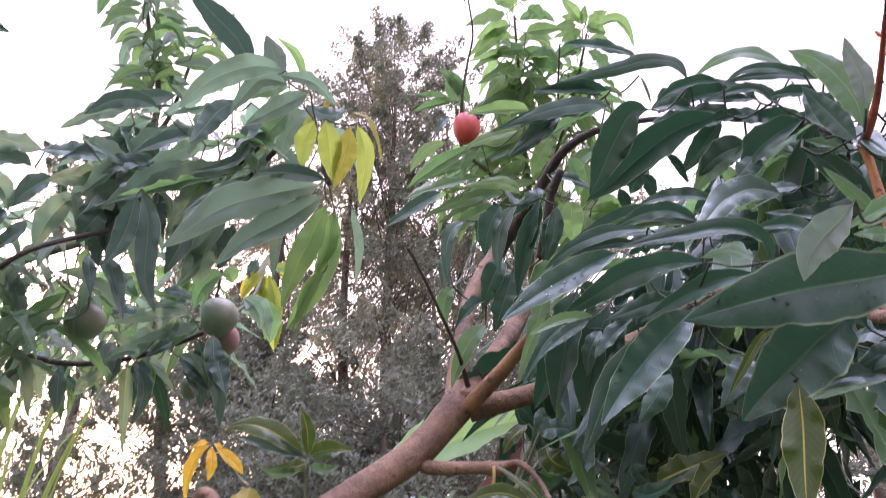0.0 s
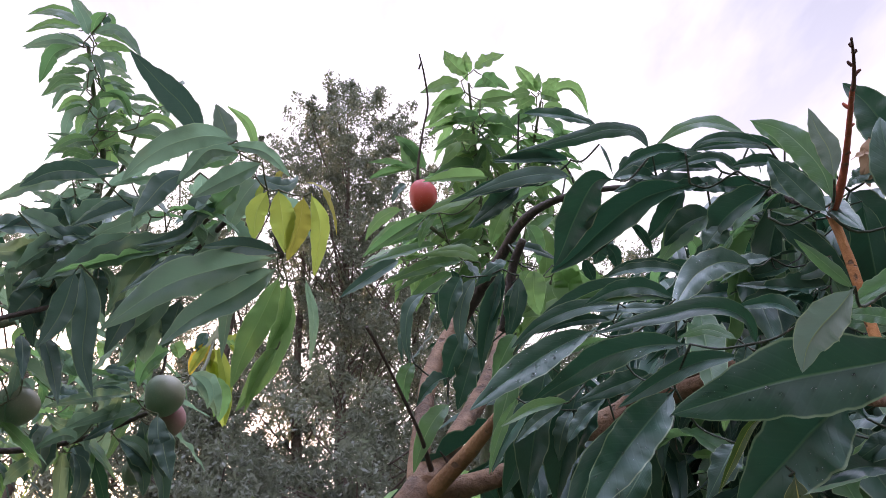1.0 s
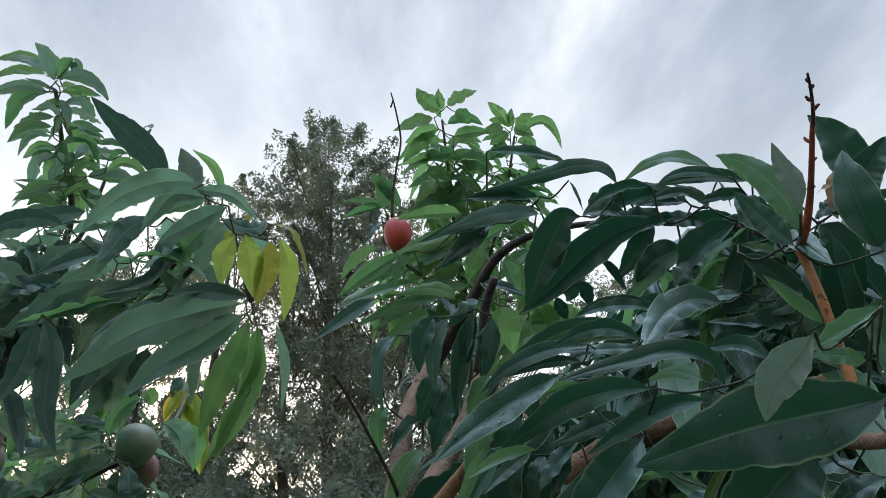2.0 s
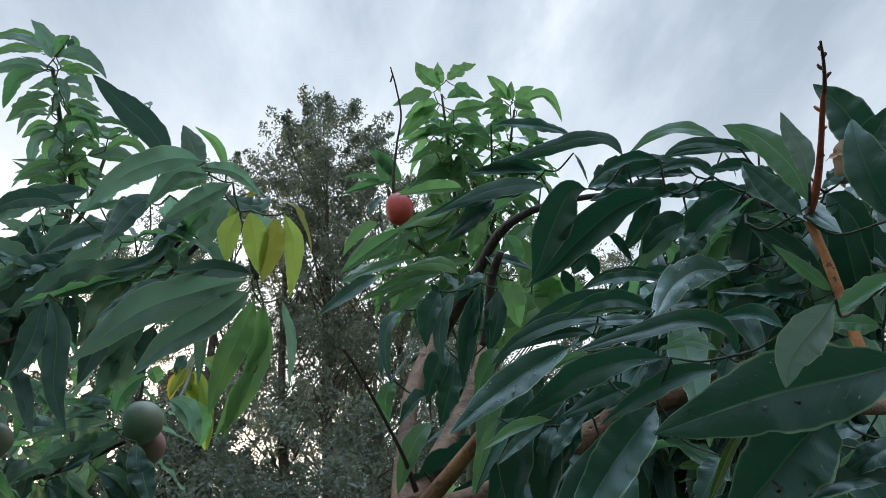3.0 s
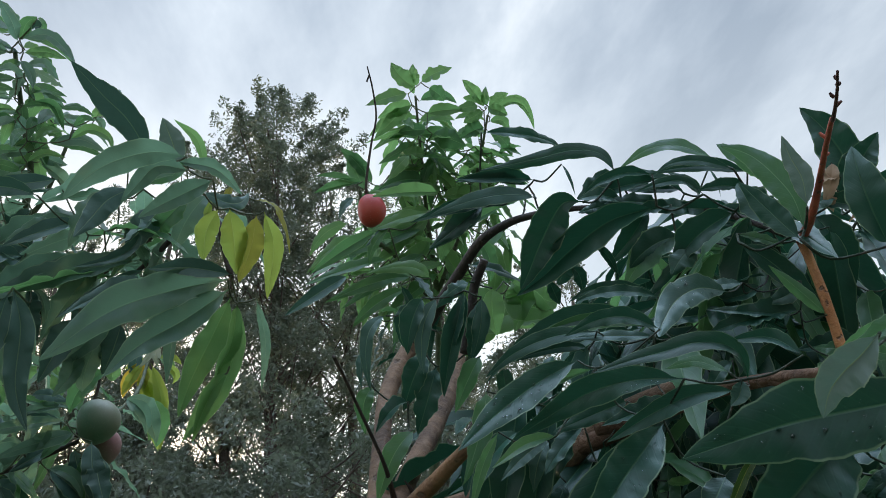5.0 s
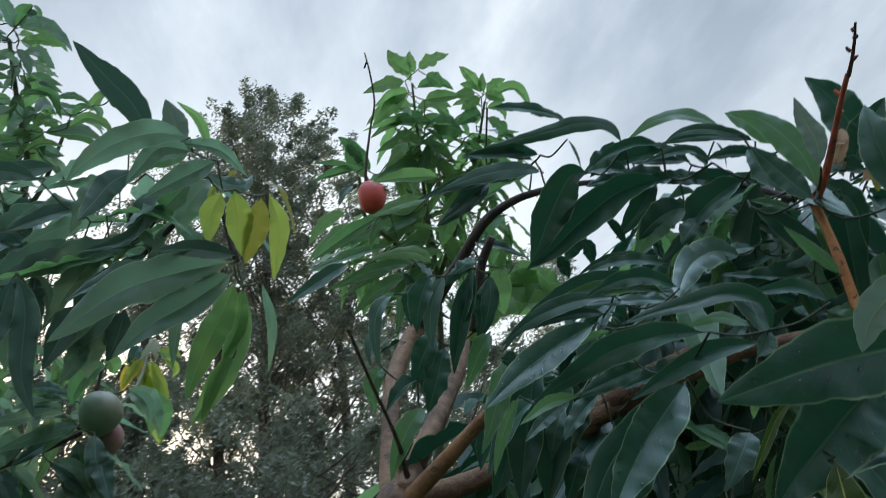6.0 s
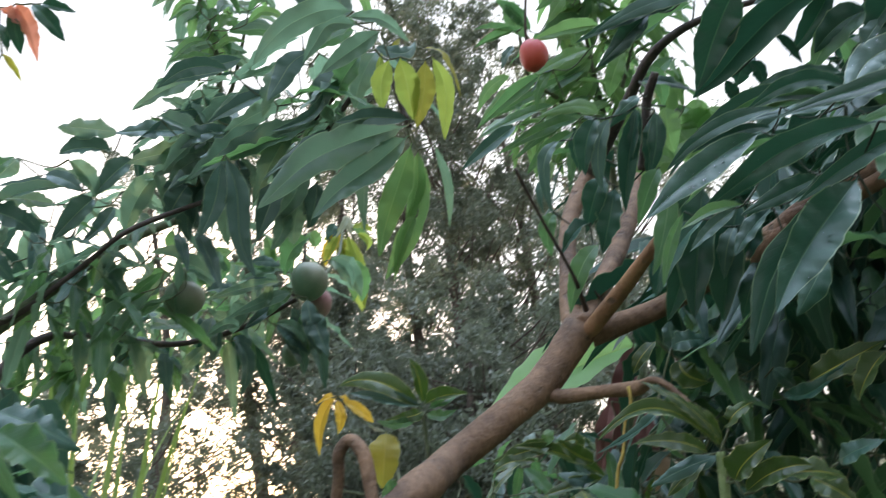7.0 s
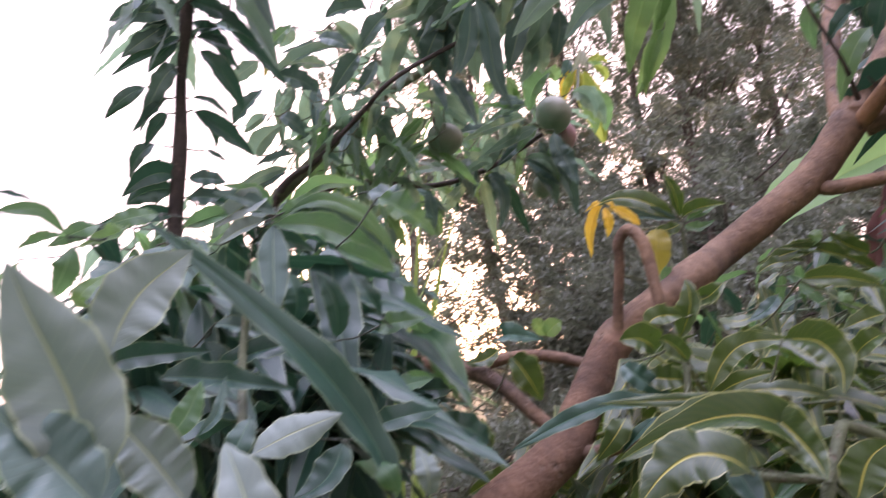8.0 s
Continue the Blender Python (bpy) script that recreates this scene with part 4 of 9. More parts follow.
leaf(right_limb, "m", (0.121, 0.872, 1.974), (0.111, 0.874, 1.932), (0.091, 0.896, 1.88), (-0.42, -0.9, -0.1), 0.0260)
leaf(right_limb, "d", (0.2, 0.955, 1.953), (0.174, 0.959, 1.915), (0.154, 0.998, 1.881), (-0.52, -0.84, -0.17), 0.0287)
leaf(right_limb, "d", (0.146, 1.019, 1.963), (0.128, 1.02, 1.924), (0.114, 1.025, 1.883), (-0.42, -0.9, 0.11), 0.0259)
leaf(right_limb, "g", (0.196, 0.962, 1.932), (0.187, 0.958, 1.904), (0.18, 0.974, 1.874), (-0.55, -0.83, -0.03), 0.0226)
leaf(right_limb, "d", (0.261, 0.825, 1.945), (0.227, 0.828, 1.935), (0.181, 0.843, 1.92), (-0.25, -0.96, 0.11), 0.0220)
leaf(right_limb, "d", (0.21, 0.916, 1.879), (0.195, 0.913, 1.853), (0.19, 0.943, 1.828), (-0.63, -0.76, -0.15), 0.0233)
leaf(right_limb, "d", (0.45, 0.773, 2.022), (0.406, 0.786, 2.02), (0.366, 0.821, 2.015), (-0.49, -0.87, -0.06), 0.0272)
leaf(right_limb, "d", (0.339, 0.868, 2.078), (0.286, 0.871, 2.087), (0.243, 0.89, 2.081), (-0.22, -0.97, -0.12), 0.0163)
leaf(right_limb, "g", (0.187, 0.887, 1.922), (0.172, 0.882, 1.897), (0.171, 0.914, 1.87), (-0.57, -0.79, -0.23), 0.0191)
leaf(right_limb, "d", (0.335, 0.536, 1.824), (0.31, 0.539, 1.815), (0.307, 0.571, 1.809), (-0.79, -0.61, 0.03), 0.0180)
leaf(right_limb, "d", (0.329, 0.543, 1.797), (0.297, 0.548, 1.804), (0.259, 0.564, 1.79), (-0.3, -0.94, 0.18), 0.0180)
leaf(right_limb, "g", (0.255, 0.858, 2.036), (0.235, 0.856, 2.023), (0.219, 0.882, 2.024), (-0.54, -0.84, -0.04), 0.0158)
leaf(right_limb, "d", (0.282, 0.77, 1.931), (0.25, 0.771, 1.922), (0.219, 0.801, 1.916), (-0.46, -0.88, 0.11), 0.0182)
leaf(right_limb, "d", (0.217, 0.847, 1.927), (0.188, 0.847, 1.903), (0.169, 0.849, 1.879), (-0.28, -0.93, 0.25), 0.0220)
leaf(right_limb, "d", (0.15, 0.862, 1.927), (0.117, 0.861, 1.901), (0.09, 0.872, 1.854), (-0.32, -0.94, 0.14), 0.0220)
leaf(right_limb, "d", (0.239, 0.801, 1.855), (0.218, 0.798, 1.828), (0.201, 0.808, 1.803), (-0.46, -0.86, 0.21), 0.0248)
leaf(right_limb, "d", (0.275, 0.68, 1.845), (0.26, 0.676, 1.827), (0.243, 0.683, 1.8), (-0.49, -0.82, 0.3), 0.0253)
leaf(right_limb, "b", (0.311, 0.88, 1.869), (0.321, 0.864, 1.865), (0.338, 0.868, 1.869), (-0.42, -0.91, 0.04), 0.0107)
leaf(right_limb, "d", (0.391, 0.856, 2.05), (0.356, 0.859, 2.048), (0.325, 0.887, 2.053), (-0.43, -0.9, 0.02), 0.0246)
leaf(right_limb, "d", (0.523, 0.798, 1.993), (0.498, 0.8, 1.993), (0.473, 0.834, 1.996), (-0.58, -0.81, 0.08), 0.0246)
leaf(right_limb, "m", (0.495, 0.762, 1.969), (0.47, 0.762, 1.975), (0.464, 0.789, 1.985), (-0.6, -0.79, 0.13), 0.0186)
leaf(right_limb, "d", (0.387, 0.822, 1.984), (0.366, 0.823, 1.967), (0.359, 0.84, 1.945), (-0.65, -0.75, 0.11), 0.0174)
leaf(right_limb, "d", (0.452, 0.761, 2.051), (0.433, 0.764, 2.036), (0.416, 0.781, 2.036), (-0.54, -0.83, 0.12), 0.0193)
leaf(right_limb, "d", (0.444, 0.82, 2.07), (0.416, 0.825, 2.06), (0.392, 0.831, 2.059), (-0.22, -0.97, 0.06), 0.0197)
leaf(right_limb, "d", (0.348, 0.584, 1.844), (0.328, 0.583, 1.843), (0.327, 0.618, 1.844), (-0.82, -0.51, 0.26), 0.0208)
leaf(right_limb, "m", (0.259, 0.605, 1.8), (0.266, 0.589, 1.79), (0.286, 0.615, 1.779), (0.13, -0.95, -0.29), 0.0186)
leaf(right_limb, "m", (0.292, 0.807, 2.019), (0.221, 0.814, 2.027), (0.129, 0.865, 1.998), (-0.32, -0.93, -0.16), 0.0189)
leaf(right_limb, "g", (0.28, 0.773, 1.998), (0.237, 0.775, 2.001), (0.194, 0.813, 2.012), (-0.42, -0.9, -0.04), 0.0122)
leaf(right_limb, "d", (0.224, 0.814, 2.001), (0.186, 0.811, 2.001), (0.145, 0.843, 1.997), (-0.35, -0.94, 0.03), 0.0116)
leaf(right_limb, "d", (0.4, 0.787, 2.061), (0.37, 0.789, 2.059), (0.341, 0.812, 2.062), (-0.38, -0.92, -0.01), 0.0166)
leaf(right_limb, "d", (0.442, 0.78, 2.019), (0.403, 0.785, 2.026), (0.365, 0.813, 2.04), (-0.39, -0.92, 0.01), 0.0166)
leaf(right_limb, "m", (0.443, 0.724, 1.999), (0.417, 0.717, 2.022), (0.39, 0.717, 2.051), (-0.19, -0.92, -0.33), 0.0140)
leaf(right_limb, "m", (0.34, 0.507, 1.921), (0.316, 0.512, 1.912), (0.309, 0.535, 1.911), (-0.66, -0.75, -0.04), 0.0107)
leaf(right_limb, "w", (0.31, 0.574, 1.832), (0.299, 0.568, 1.82), (0.302, 0.593, 1.808), (-0.83, -0.54, -0.17), 0.0076)
leaf(right_limb, "d", (0.328, 0.54, 1.827), (0.309, 0.539, 1.817), (0.296, 0.553, 1.807), (-0.48, -0.85, 0.21), 0.0134)
leaf(right_limb, "b", (0.56, 1.529, 1.957), (0.577, 1.509, 1.959), (0.598, 1.498, 1.96), (-0.62, -0.78, 0.02), 0.0165)
foliage(right_limb, (0.477, 1.048, 2.045), (0.17, 0.16, 0.09), 36, 11, "ddd")
foliage(right_limb, (0.48, 0.957, 1.943), (0.22, 0.2, 0.14), 44, 12, "ddm")
foliage(right_limb, (0.338, 1.215, 1.869), (0.24, 0.2, 0.18), 54, 13, "ddm")
foliage(right_limb, (0.569, 0.961, 2.146), (0.13, 0.13, 0.08), 18, 14, "dd")
foliage(right_limb, (0.287, 1.267, 1.959), (0.14, 0.12, 0.12), 18, 15, "dd")
foliage(right_limb, (0.482, 0.864, 2.129), (0.13, 0.10, 0.05), 22, 16, "dmm", (0.12, 0.2))
foliage(right_limb, (0.443, 0.948, 2.152), (0.10, 0.10, 0.04), 16, 19, "dmm", (0.12, 0.2))
foliage(right_limb, (0.533, 0.818, 2.100), (0.08, 0.10, 0.07), 14, 23, "ddm", (0.12, 0.2))
# added crown masses, hidden or out of view, that shade the leaves
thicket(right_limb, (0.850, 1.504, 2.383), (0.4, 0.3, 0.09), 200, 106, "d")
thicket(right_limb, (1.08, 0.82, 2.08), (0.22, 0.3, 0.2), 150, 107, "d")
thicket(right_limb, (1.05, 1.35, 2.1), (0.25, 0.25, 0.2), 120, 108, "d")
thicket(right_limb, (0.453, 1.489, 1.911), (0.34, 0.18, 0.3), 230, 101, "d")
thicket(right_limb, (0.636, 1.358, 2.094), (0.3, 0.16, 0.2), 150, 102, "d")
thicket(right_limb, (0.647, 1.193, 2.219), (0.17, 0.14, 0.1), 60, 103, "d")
long_leaf(arch_limb, "d", [(0.333, 0.901, 2.264), (0.317, 0.903, 2.298), (0.285, 0.921, 2.315), (0.248, 0.947, 2.319), (0.205, 0.973, 2.322), (0.170, 0.994, 2.326)], (-0.18, -0.98, -0.02), 0.0238)
long_leaf(arch_limb, "m", [(0.421, 0.813, 2.237), (0.389, 0.833, 2.267), (0.362, 0.860, 2.278), (0.335, 0.896, 2.271)], (-0.37, -0.93, 0.00), 0.0225)
long_leaf(arch_limb, "d", [(0.433, 0.797, 2.211), (0.401, 0.811, 2.231), (0.374, 0.828, 2.238), (0.357, 0.848, 2.233)], (-0.41, -0.91, 0.02), 0.0145)
long_leaf(arch_limb, "m", [(0.436, 0.709, 2.087), (0.435, 0.711, 2.126), (0.424, 0.719, 2.162), (0.413, 0.732, 2.191), (0.393, 0.751, 2.215)], (-0.49, -0.87, -0.12), 0.0328)
long_leaf(arch_limb, "d", [(0.427, 0.708, 2.075), (0.418, 0.715, 2.096), (0.405, 0.722, 2.124), (0.389, 0.727, 2.153)], (-0.49, -0.85, -0.18), 0.0266)
long_leaf(arch_limb, "s", [(0.426, 0.682, 2.099), (0.423, 0.673, 2.126), (0.414, 0.669, 2.149), (0.408, 0.664, 2.171)], (-0.50, -0.76, -0.42), 0.0223)
long_leaf(arch_limb, "d", [(0.628, 0.837, 2.189), (0.617, 0.833, 2.243), (0.599, 0.832, 2.293), (0.579, 0.839, 2.332)], (-0.51, -0.69, -0.51), 0.0541)
long_leaf(arch_limb, "d", [(0.579, 0.817, 2.175), (0.594, 0.797, 2.211), (0.615, 0.767, 2.246)], (-0.63, -0.63, -0.46), 0.0431)
long_leaf(arch_limb, "d", [(0.274, 0.889, 2.218), (0.250, 0.901, 2.220), (0.227, 0.932, 2.184), (0.212, 0.957, 2.151), (0.202, 0.973, 2.132)], (-0.21, -0.94, -0.29), 0.0503)
long_leaf(arch_limb, "d", [(0.361, 0.866, 2.198), (0.309, 0.898, 2.194), (0.264, 0.934, 2.170), (0.231, 0.963, 2.146), (0.199, 0.986, 2.129)], (-0.20, -0.94, -0.28), 0.0461)
long_leaf(arch_limb, "d", [(0.305, 0.953, 2.188), (0.322, 0.959, 2.176), (0.339, 0.970, 2.149)], (-0.32, -0.87, -0.38), 0.0131)
long_leaf(arch_limb, "d", [(0.276, 0.973, 2.165), (0.288, 0.980, 2.154), (0.294, 0.992, 2.135)], (-0.28, -0.89, -0.37), 0.0201)
long_leaf(arch_limb, "d", [(0.249, 0.996, 2.155), (0.257, 1.005, 2.142), (0.266, 1.015, 2.126)], (-0.25, -0.90, -0.35), 0.0187)
long_leaf(arch_limb, "d", [(0.365, 0.914, 2.093), (0.325, 0.929, 2.115), (0.287, 0.948, 2.120), (0.262, 0.966, 2.111)], (-0.28, -0.96, 0.05), 0.0163)
long_leaf(arch_limb, "d", [(0.400, 0.773, 2.103), (0.425, 0.769, 2.081), (0.449, 0.768, 2.053), (0.474, 0.766, 2.015)], (-0.55, -0.83, -0.10), 0.0277)
long_leaf(arch_limb, "d", [(0.355, 0.848, 2.234), (0.330, 0.864, 2.246), (0.303, 0.887, 2.246), (0.285, 0.909, 2.239)], (-0.32, -0.94, -0.09), 0.0163)
long_leaf(arch_limb, "d", [(0.412, 0.840, 2.201), (0.394, 0.845, 2.222), (0.372, 0.860, 2.229), (0.343, 0.882, 2.227)], (-0.38, -0.92, -0.08), 0.0148)
twigs(arch_limb, TWIG_DARK)
# the sheen on this leaf comes from its pale colour
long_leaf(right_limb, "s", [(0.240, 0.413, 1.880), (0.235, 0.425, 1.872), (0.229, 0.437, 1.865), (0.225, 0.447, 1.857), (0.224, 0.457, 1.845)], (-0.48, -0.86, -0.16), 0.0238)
WET.append(long_leaf(right_limb, "d", [(0.316, 0.472, 1.861), (0.291, 0.485, 1.858), (0.267, 0.494, 1.856), (0.236, 0.507, 1.853), (0.207, 0.516, 1.847), (0.169, 0.528, 1.838)], (-0.32, -0.89, -0.31), 0.0517))
WET.append(long_leaf(right_limb, "d", [(0.304, 0.536, 1.834), (0.295, 0.540, 1.845), (0.276, 0.553, 1.831), (0.258, 0.565, 1.813), (0.239, 0.576, 1.795), (0.223, 0.585, 1.776)], (-0.38, -0.91, -0.15), 0.0543))
long_leaf(right_limb, "d", [(0.283, 0.624, 1.907), (0.271, 0.605, 1.925), (0.252, 0.593, 1.932), (0.225, 0.586, 1.932), (0.200, 0.580, 1.925), (0.168, 0.575, 1.917), (0.135, 0.570, 1.907)], (-0.25, -0.97, -0.04), 0.0170)
long_leaf(right_limb, "d", [(0.247, 0.686, 1.977), (0.223, 0.696, 1.993), (0.199, 0.711, 1.996), (0.171, 0.729, 1.987)], (-0.25, -0.97, -0.02), 0.0171)
WET.append(long_leaf(right_limb, "g", [(0.370, 0.768, 2.043), (0.329, 0.750, 2.041), (0.294, 0.735, 2.023), (0.268, 0.719, 1.996), (0.250, 0.698, 1.973)], (-0.36, -0.92, -0.17), 0.0338))
WET.append(long_leaf(right_limb, "d", [(0.179, 0.725, 1.962), (0.139, 0.716, 1.942), (0.104, 0.705, 1.919), (0.079, 0.690, 1.900), (0.052, 0.675, 1.877)], (-0.08, -0.99, -0.10), 0.0301))
WET.append(long_leaf(right_limb, "d", [(0.225, 0.615, 1.912), (0.199, 0.647, 1.921), (0.171, 0.680, 1.921), (0.145, 0.712, 1.911), (0.113, 0.746, 1.896)], (-0.16, -0.98, -0.09), 0.0267))
long_leaf(right_limb, "m", [(0.147, 0.719, 1.893), (0.110, 0.687, 1.881), (0.074, 0.656, 1.859)], (-0.12, -0.97, 0.22), 0.0116)
long_leaf(right_limb, "g", [(0.144, 0.730, 1.894), (0.119, 0.732, 1.879), (0.097, 0.734, 1.860)], (-0.14, -0.99, 0.04), 0.0134)
long_leaf(right_limb, "d", [(0.266, 0.611, 1.900), (0.241, 0.636, 1.904), (0.216, 0.663, 1.897), (0.182, 0.692, 1.880)], (-0.27, -0.95, -0.15), 0.0193)
WET.append(long_leaf(right_limb, "d", [(0.232, 0.683, 1.893), (0.208, 0.678, 1.870), (0.178, 0.674, 1.840), (0.151, 0.666, 1.808), (0.132, 0.655, 1.782)], (-0.21, -0.97, -0.11), 0.0403))
long_leaf(right_limb, "d", [(0.221, 0.774, 2.006), (0.183, 0.798, 2.010), (0.145, 0.823, 2.001), (0.117, 0.848, 1.983)], (-0.15, -0.99, -0.03), 0.0204)
long_leaf(right_limb, "m", [(0.191, 0.714, 1.951), (0.150, 0.734, 1.942), (0.125, 0.750, 1.927), (0.108, 0.763, 1.914)], (-0.15, -0.97, 0.18), 0.0128)
long_leaf(right_limb, "m", [(0.106, 0.765, 1.908), (0.092, 0.772, 1.884), (0.082, 0.777, 1.858), (0.077, 0.780, 1.840)], (-0.11, -0.99, 0.07), 0.0119)
long_leaf(right_limb, "d", [(0.287, 0.551, 1.909), (0.279, 0.573, 1.930), (0.261, 0.602, 1.938)], (-0.43, -0.90, -0.05), 0.0127)
long_leaf(right_limb, "g", [(0.259, 0.591, 1.903), (0.256, 0.596, 1.892), (0.250, 0.600, 1.886)], (-0.41, -0.90, -0.13), 0.0145)
long_leaf(right_limb, "m", [(0.270, 0.627, 1.919), (0.256, 0.651, 1.936), (0.240, 0.679, 1.938)], (-0.35, -0.93, 0.13), 0.0110)
long_leaf(right_limb, "m", [(0.328, 0.546, 1.823), (0.317, 0.566, 1.817), (0.311, 0.582, 1.811)], (-0.50, -0.86, 0.10), 0.0179)
long_leaf(right_limb, "m", [(0.336, 0.567, 1.808), (0.303, 0.588, 1.803), (0.274, 0.604, 1.793)], (-0.44, -0.89, 0.13), 0.0154)
long_leaf(right_limb, "b", [(0.236, 0.591, 1.854), (0.233, 0.594, 1.847), (0.231, 0.596, 1.839)], (-0.39, -0.92, 0.05), 0.0061)
long_leaf(right_limb, "w", [(0.261, 0.581, 1.848), (0.248, 0.588, 1.841), (0.233, 0.598, 1.816), (0.222, 0.605, 1.796)], (-0.37, -0.92, -0.08), 0.0079)
long_leaf(right_limb, "m", [(0.338, 0.522, 1.897), (0.322, 0.531, 1.905), (0.307, 0.539, 1.908)], (-0.53, -0.85, 0.03), 0.0132)
long_leaf(right_limb, "w", [(0.256, 0.555, 1.803), (0.254, 0.554, 1.771), (0.249, 0.552, 1.736), (0.244, 0.548, 1.705)], (-0.41, -0.91, -0.01), 0.0295)
long_leaf(right_limb, "d", [(0.230, 0.687, 1.895), (0.197, 0.701, 1.866), (0.158, 0.715, 1.827), (0.127, 0.727, 1.760)], (-0.17, -0.98, 0.02), 0.0327)
twigs(right_limb, TWIG_DARK, 0.0008)


# the red flower stalk
flower_stalk = thing("flower_stalk", (0.448, 0.736, 1.985), "bare red and orange flower stalk with knobs", "stalk")
stalk_lower = branch("stem", flower_stalk, STALK_LOW, [(0.467, 0.746, 1.938, 0.0052), (0.463, 0.744, 1.976, 0.0051), (0.458, 0.739, 2.015, 0.0050), (0.454, 0.738, 2.055, 0.0048), (0.448, 0.736, 2.086, 0.0050)], label="orange lower stem", sides=10, rough=0.16)
stalk_upper = branch("stem", flower_stalk, STALK, [(0.447, 0.737, 2.085, 0.0046), (0.442, 0.701, 2.098, 0.0041), (0.433, 0.666, 2.114, 0.0034), (0.413, 0.616, 2.126, 0.0028), (0.393, 0.573, 2.129, 0.0021)], [(0.432, 0.662, 2.116, 0.0017), (0.434, 0.660, 2.116, 0.0016), (0.435, 0.659, 2.116, 0.0010)], [(0.417, 0.626, 2.124, 0.0017), (0.419, 0.624, 2.124, 0.0016), (0.421, 0.623, 2.125, 0.0010)], [(0.407, 0.603, 2.128, 0.0017), (0.403, 0.603, 2.131, 0.0016), (0.401, 0.603, 2.134, 0.0010)], label="red upper stem", sides=8, rough=0.16)
stalk_tip = branch("tip", flower_stalk, STALK_TIP, [(0.393, 0.573, 2.127, 0.0021), (0.381, 0.550, 2.127, 0.0017), (0.368, 0.527, 2.128, 0.0014), (0.356, 0.508, 2.129, 0.0010)], [(0.384, 0.555, 2.128, 0.0017), (0.386, 0.552, 2.130, 0.0016), (0.388, 0.550, 2.131, 0.0010)], [(0.377, 0.544, 2.130, 0.0017), (0.375, 0.544, 2.132, 0.0016), (0.373, 0.543, 2.134, 0.0010)], [(0.367, 0.527, 2.129, 0.0017), (0.369, 0.525, 2.130, 0.0016), (0.370, 0.524, 2.130, 0.0010)], [(0.362, 0.518, 2.129, 0.0017), (0.361, 0.518, 2.131, 0.0016), (0.360, 0.518, 2.132, 0.0010)], label="dark knobbed tip", sides=8, rough=0.16)



# leafy shoots behind the forked limb
shoot_tree = thing("mango_tree", (0.192, 2.026, 0), "young mango tree with fresh upright green shoots", "tree", "mango trees")
shoots = branch("branch", shoot_tree, TWIG, [(0.192, 2.026, -0.05, 0.03), (0.192, 2.026, 1.0, 0.026), (0.192, 2.026, 1.947, 0.02)], [(0.192, 2.026, 1.947, 0.0161), (0.228, 1.977, 2.214, 0.0117), (0.233, 1.889, 2.488, 0.0073), (0.212, 1.824, 2.703, 0.0052), (0.201, 1.767, 2.842, 0.0038), (0.186, 1.686, 2.963, 0.0030)], [(0.233, 1.889, 2.488, 0.0066), (0.303, 1.827, 2.650, 0.0044), (0.351, 1.769, 2.801, 0.0038), (0.373, 1.693, 2.910, 0.0030)], [(0.232, 1.899, 2.461, 0.0088), (0.133, 1.815, 2.557, 0.0057), (0.050, 1.741, 2.604, 0.0049), (0.033, 1.652, 2.666, 0.0041)], [(0.228, 1.977, 2.214, 0.0102), (0.294, 1.731, 2.307, 0.0066), (0.322, 1.550, 2.344, 0.0042)])
leaf(shoots, "b", (0.184, 1.686, 2.964), (0.175, 1.651, 2.991), (0.18, 1.64, 3.029), (-0.42, -0.72, -0.55), 0.0238)
leaf(shoots, "m", (0.196, 1.694, 2.951), (0.246, 1.67, 2.954), (0.291, 1.677, 2.934), (-0.22, -0.94, -0.27), 0.0270)
leaf(shoots, "b", (0.187, 1.72, 2.916), (0.127, 1.711, 2.916), (0.066, 1.75, 2.876), (-0.15, -0.95, -0.27), 0.0317)
leaf(shoots, "b", (0.194, 1.723, 2.91), (0.244, 1.7, 2.912), (0.292, 1.728, 2.917), (0.06, -0.96, -0.26), 0.0317)
leaf(shoots, "b", (0.193, 1.74, 2.886), (0.14, 1.735, 2.879), (0.077, 1.779, 2.856), (-0.25, -0.93, -0.27), 0.0349)
leaf(shoots, "m", (0.197, 1.744, 2.879), (0.257, 1.729, 2.867), (0.302, 1.764, 2.835), (0.06, -0.95, -0.29), 0.0381)
leaf(shoots, "m", (0.196, 1.76, 2.855), (0.153, 1.758, 2.842), (0.091, 1.807, 2.829), (-0.33, -0.9, -0.28), 0.0349)
leaf(shoots, "b", (0.201, 1.767, 2.842), (0.255, 1.767, 2.809), (0.291, 1.778, 2.774), (-0.03, -0.98, -0.19), 0.0349)
leaf(shoots, "b", (0.379, 1.694, 2.906), (0.445, 1.651, 2.921), (0.491, 1.689, 2.863), (-0.15, -0.95, -0.28), 0.0286)
leaf(shoots, "b", (0.369, 1.703, 2.896), (0.324, 1.691, 2.905), (0.286, 1.694, 2.897), (0.1, -0.95, -0.28), 0.0254)
leaf(shoots, "b", (0.376, 1.702, 2.895), (0.409, 1.685, 2.887), (0.428, 1.721, 2.87), (0.14, -0.91, -0.4), 0.0254)
leaf(shoots, "m", (0.368, 1.711, 2.884), (0.316, 1.714, 2.875), (0.273, 1.747, 2.86), (-0.28, -0.93, -0.25), 0.0317)
leaf(shoots, "m", (0.372, 1.715, 2.878), (0.415, 1.713, 2.843), (0.44, 1.748, 2.817), (0.1, -0.92, -0.39), 0.0317)
leaf(shoots, "b", (0.212, 1.782, 2.816), (0.166, 1.781, 2.804), (0.114, 1.822, 2.793), (-0.31, -0.92, -0.24), 0.0381)
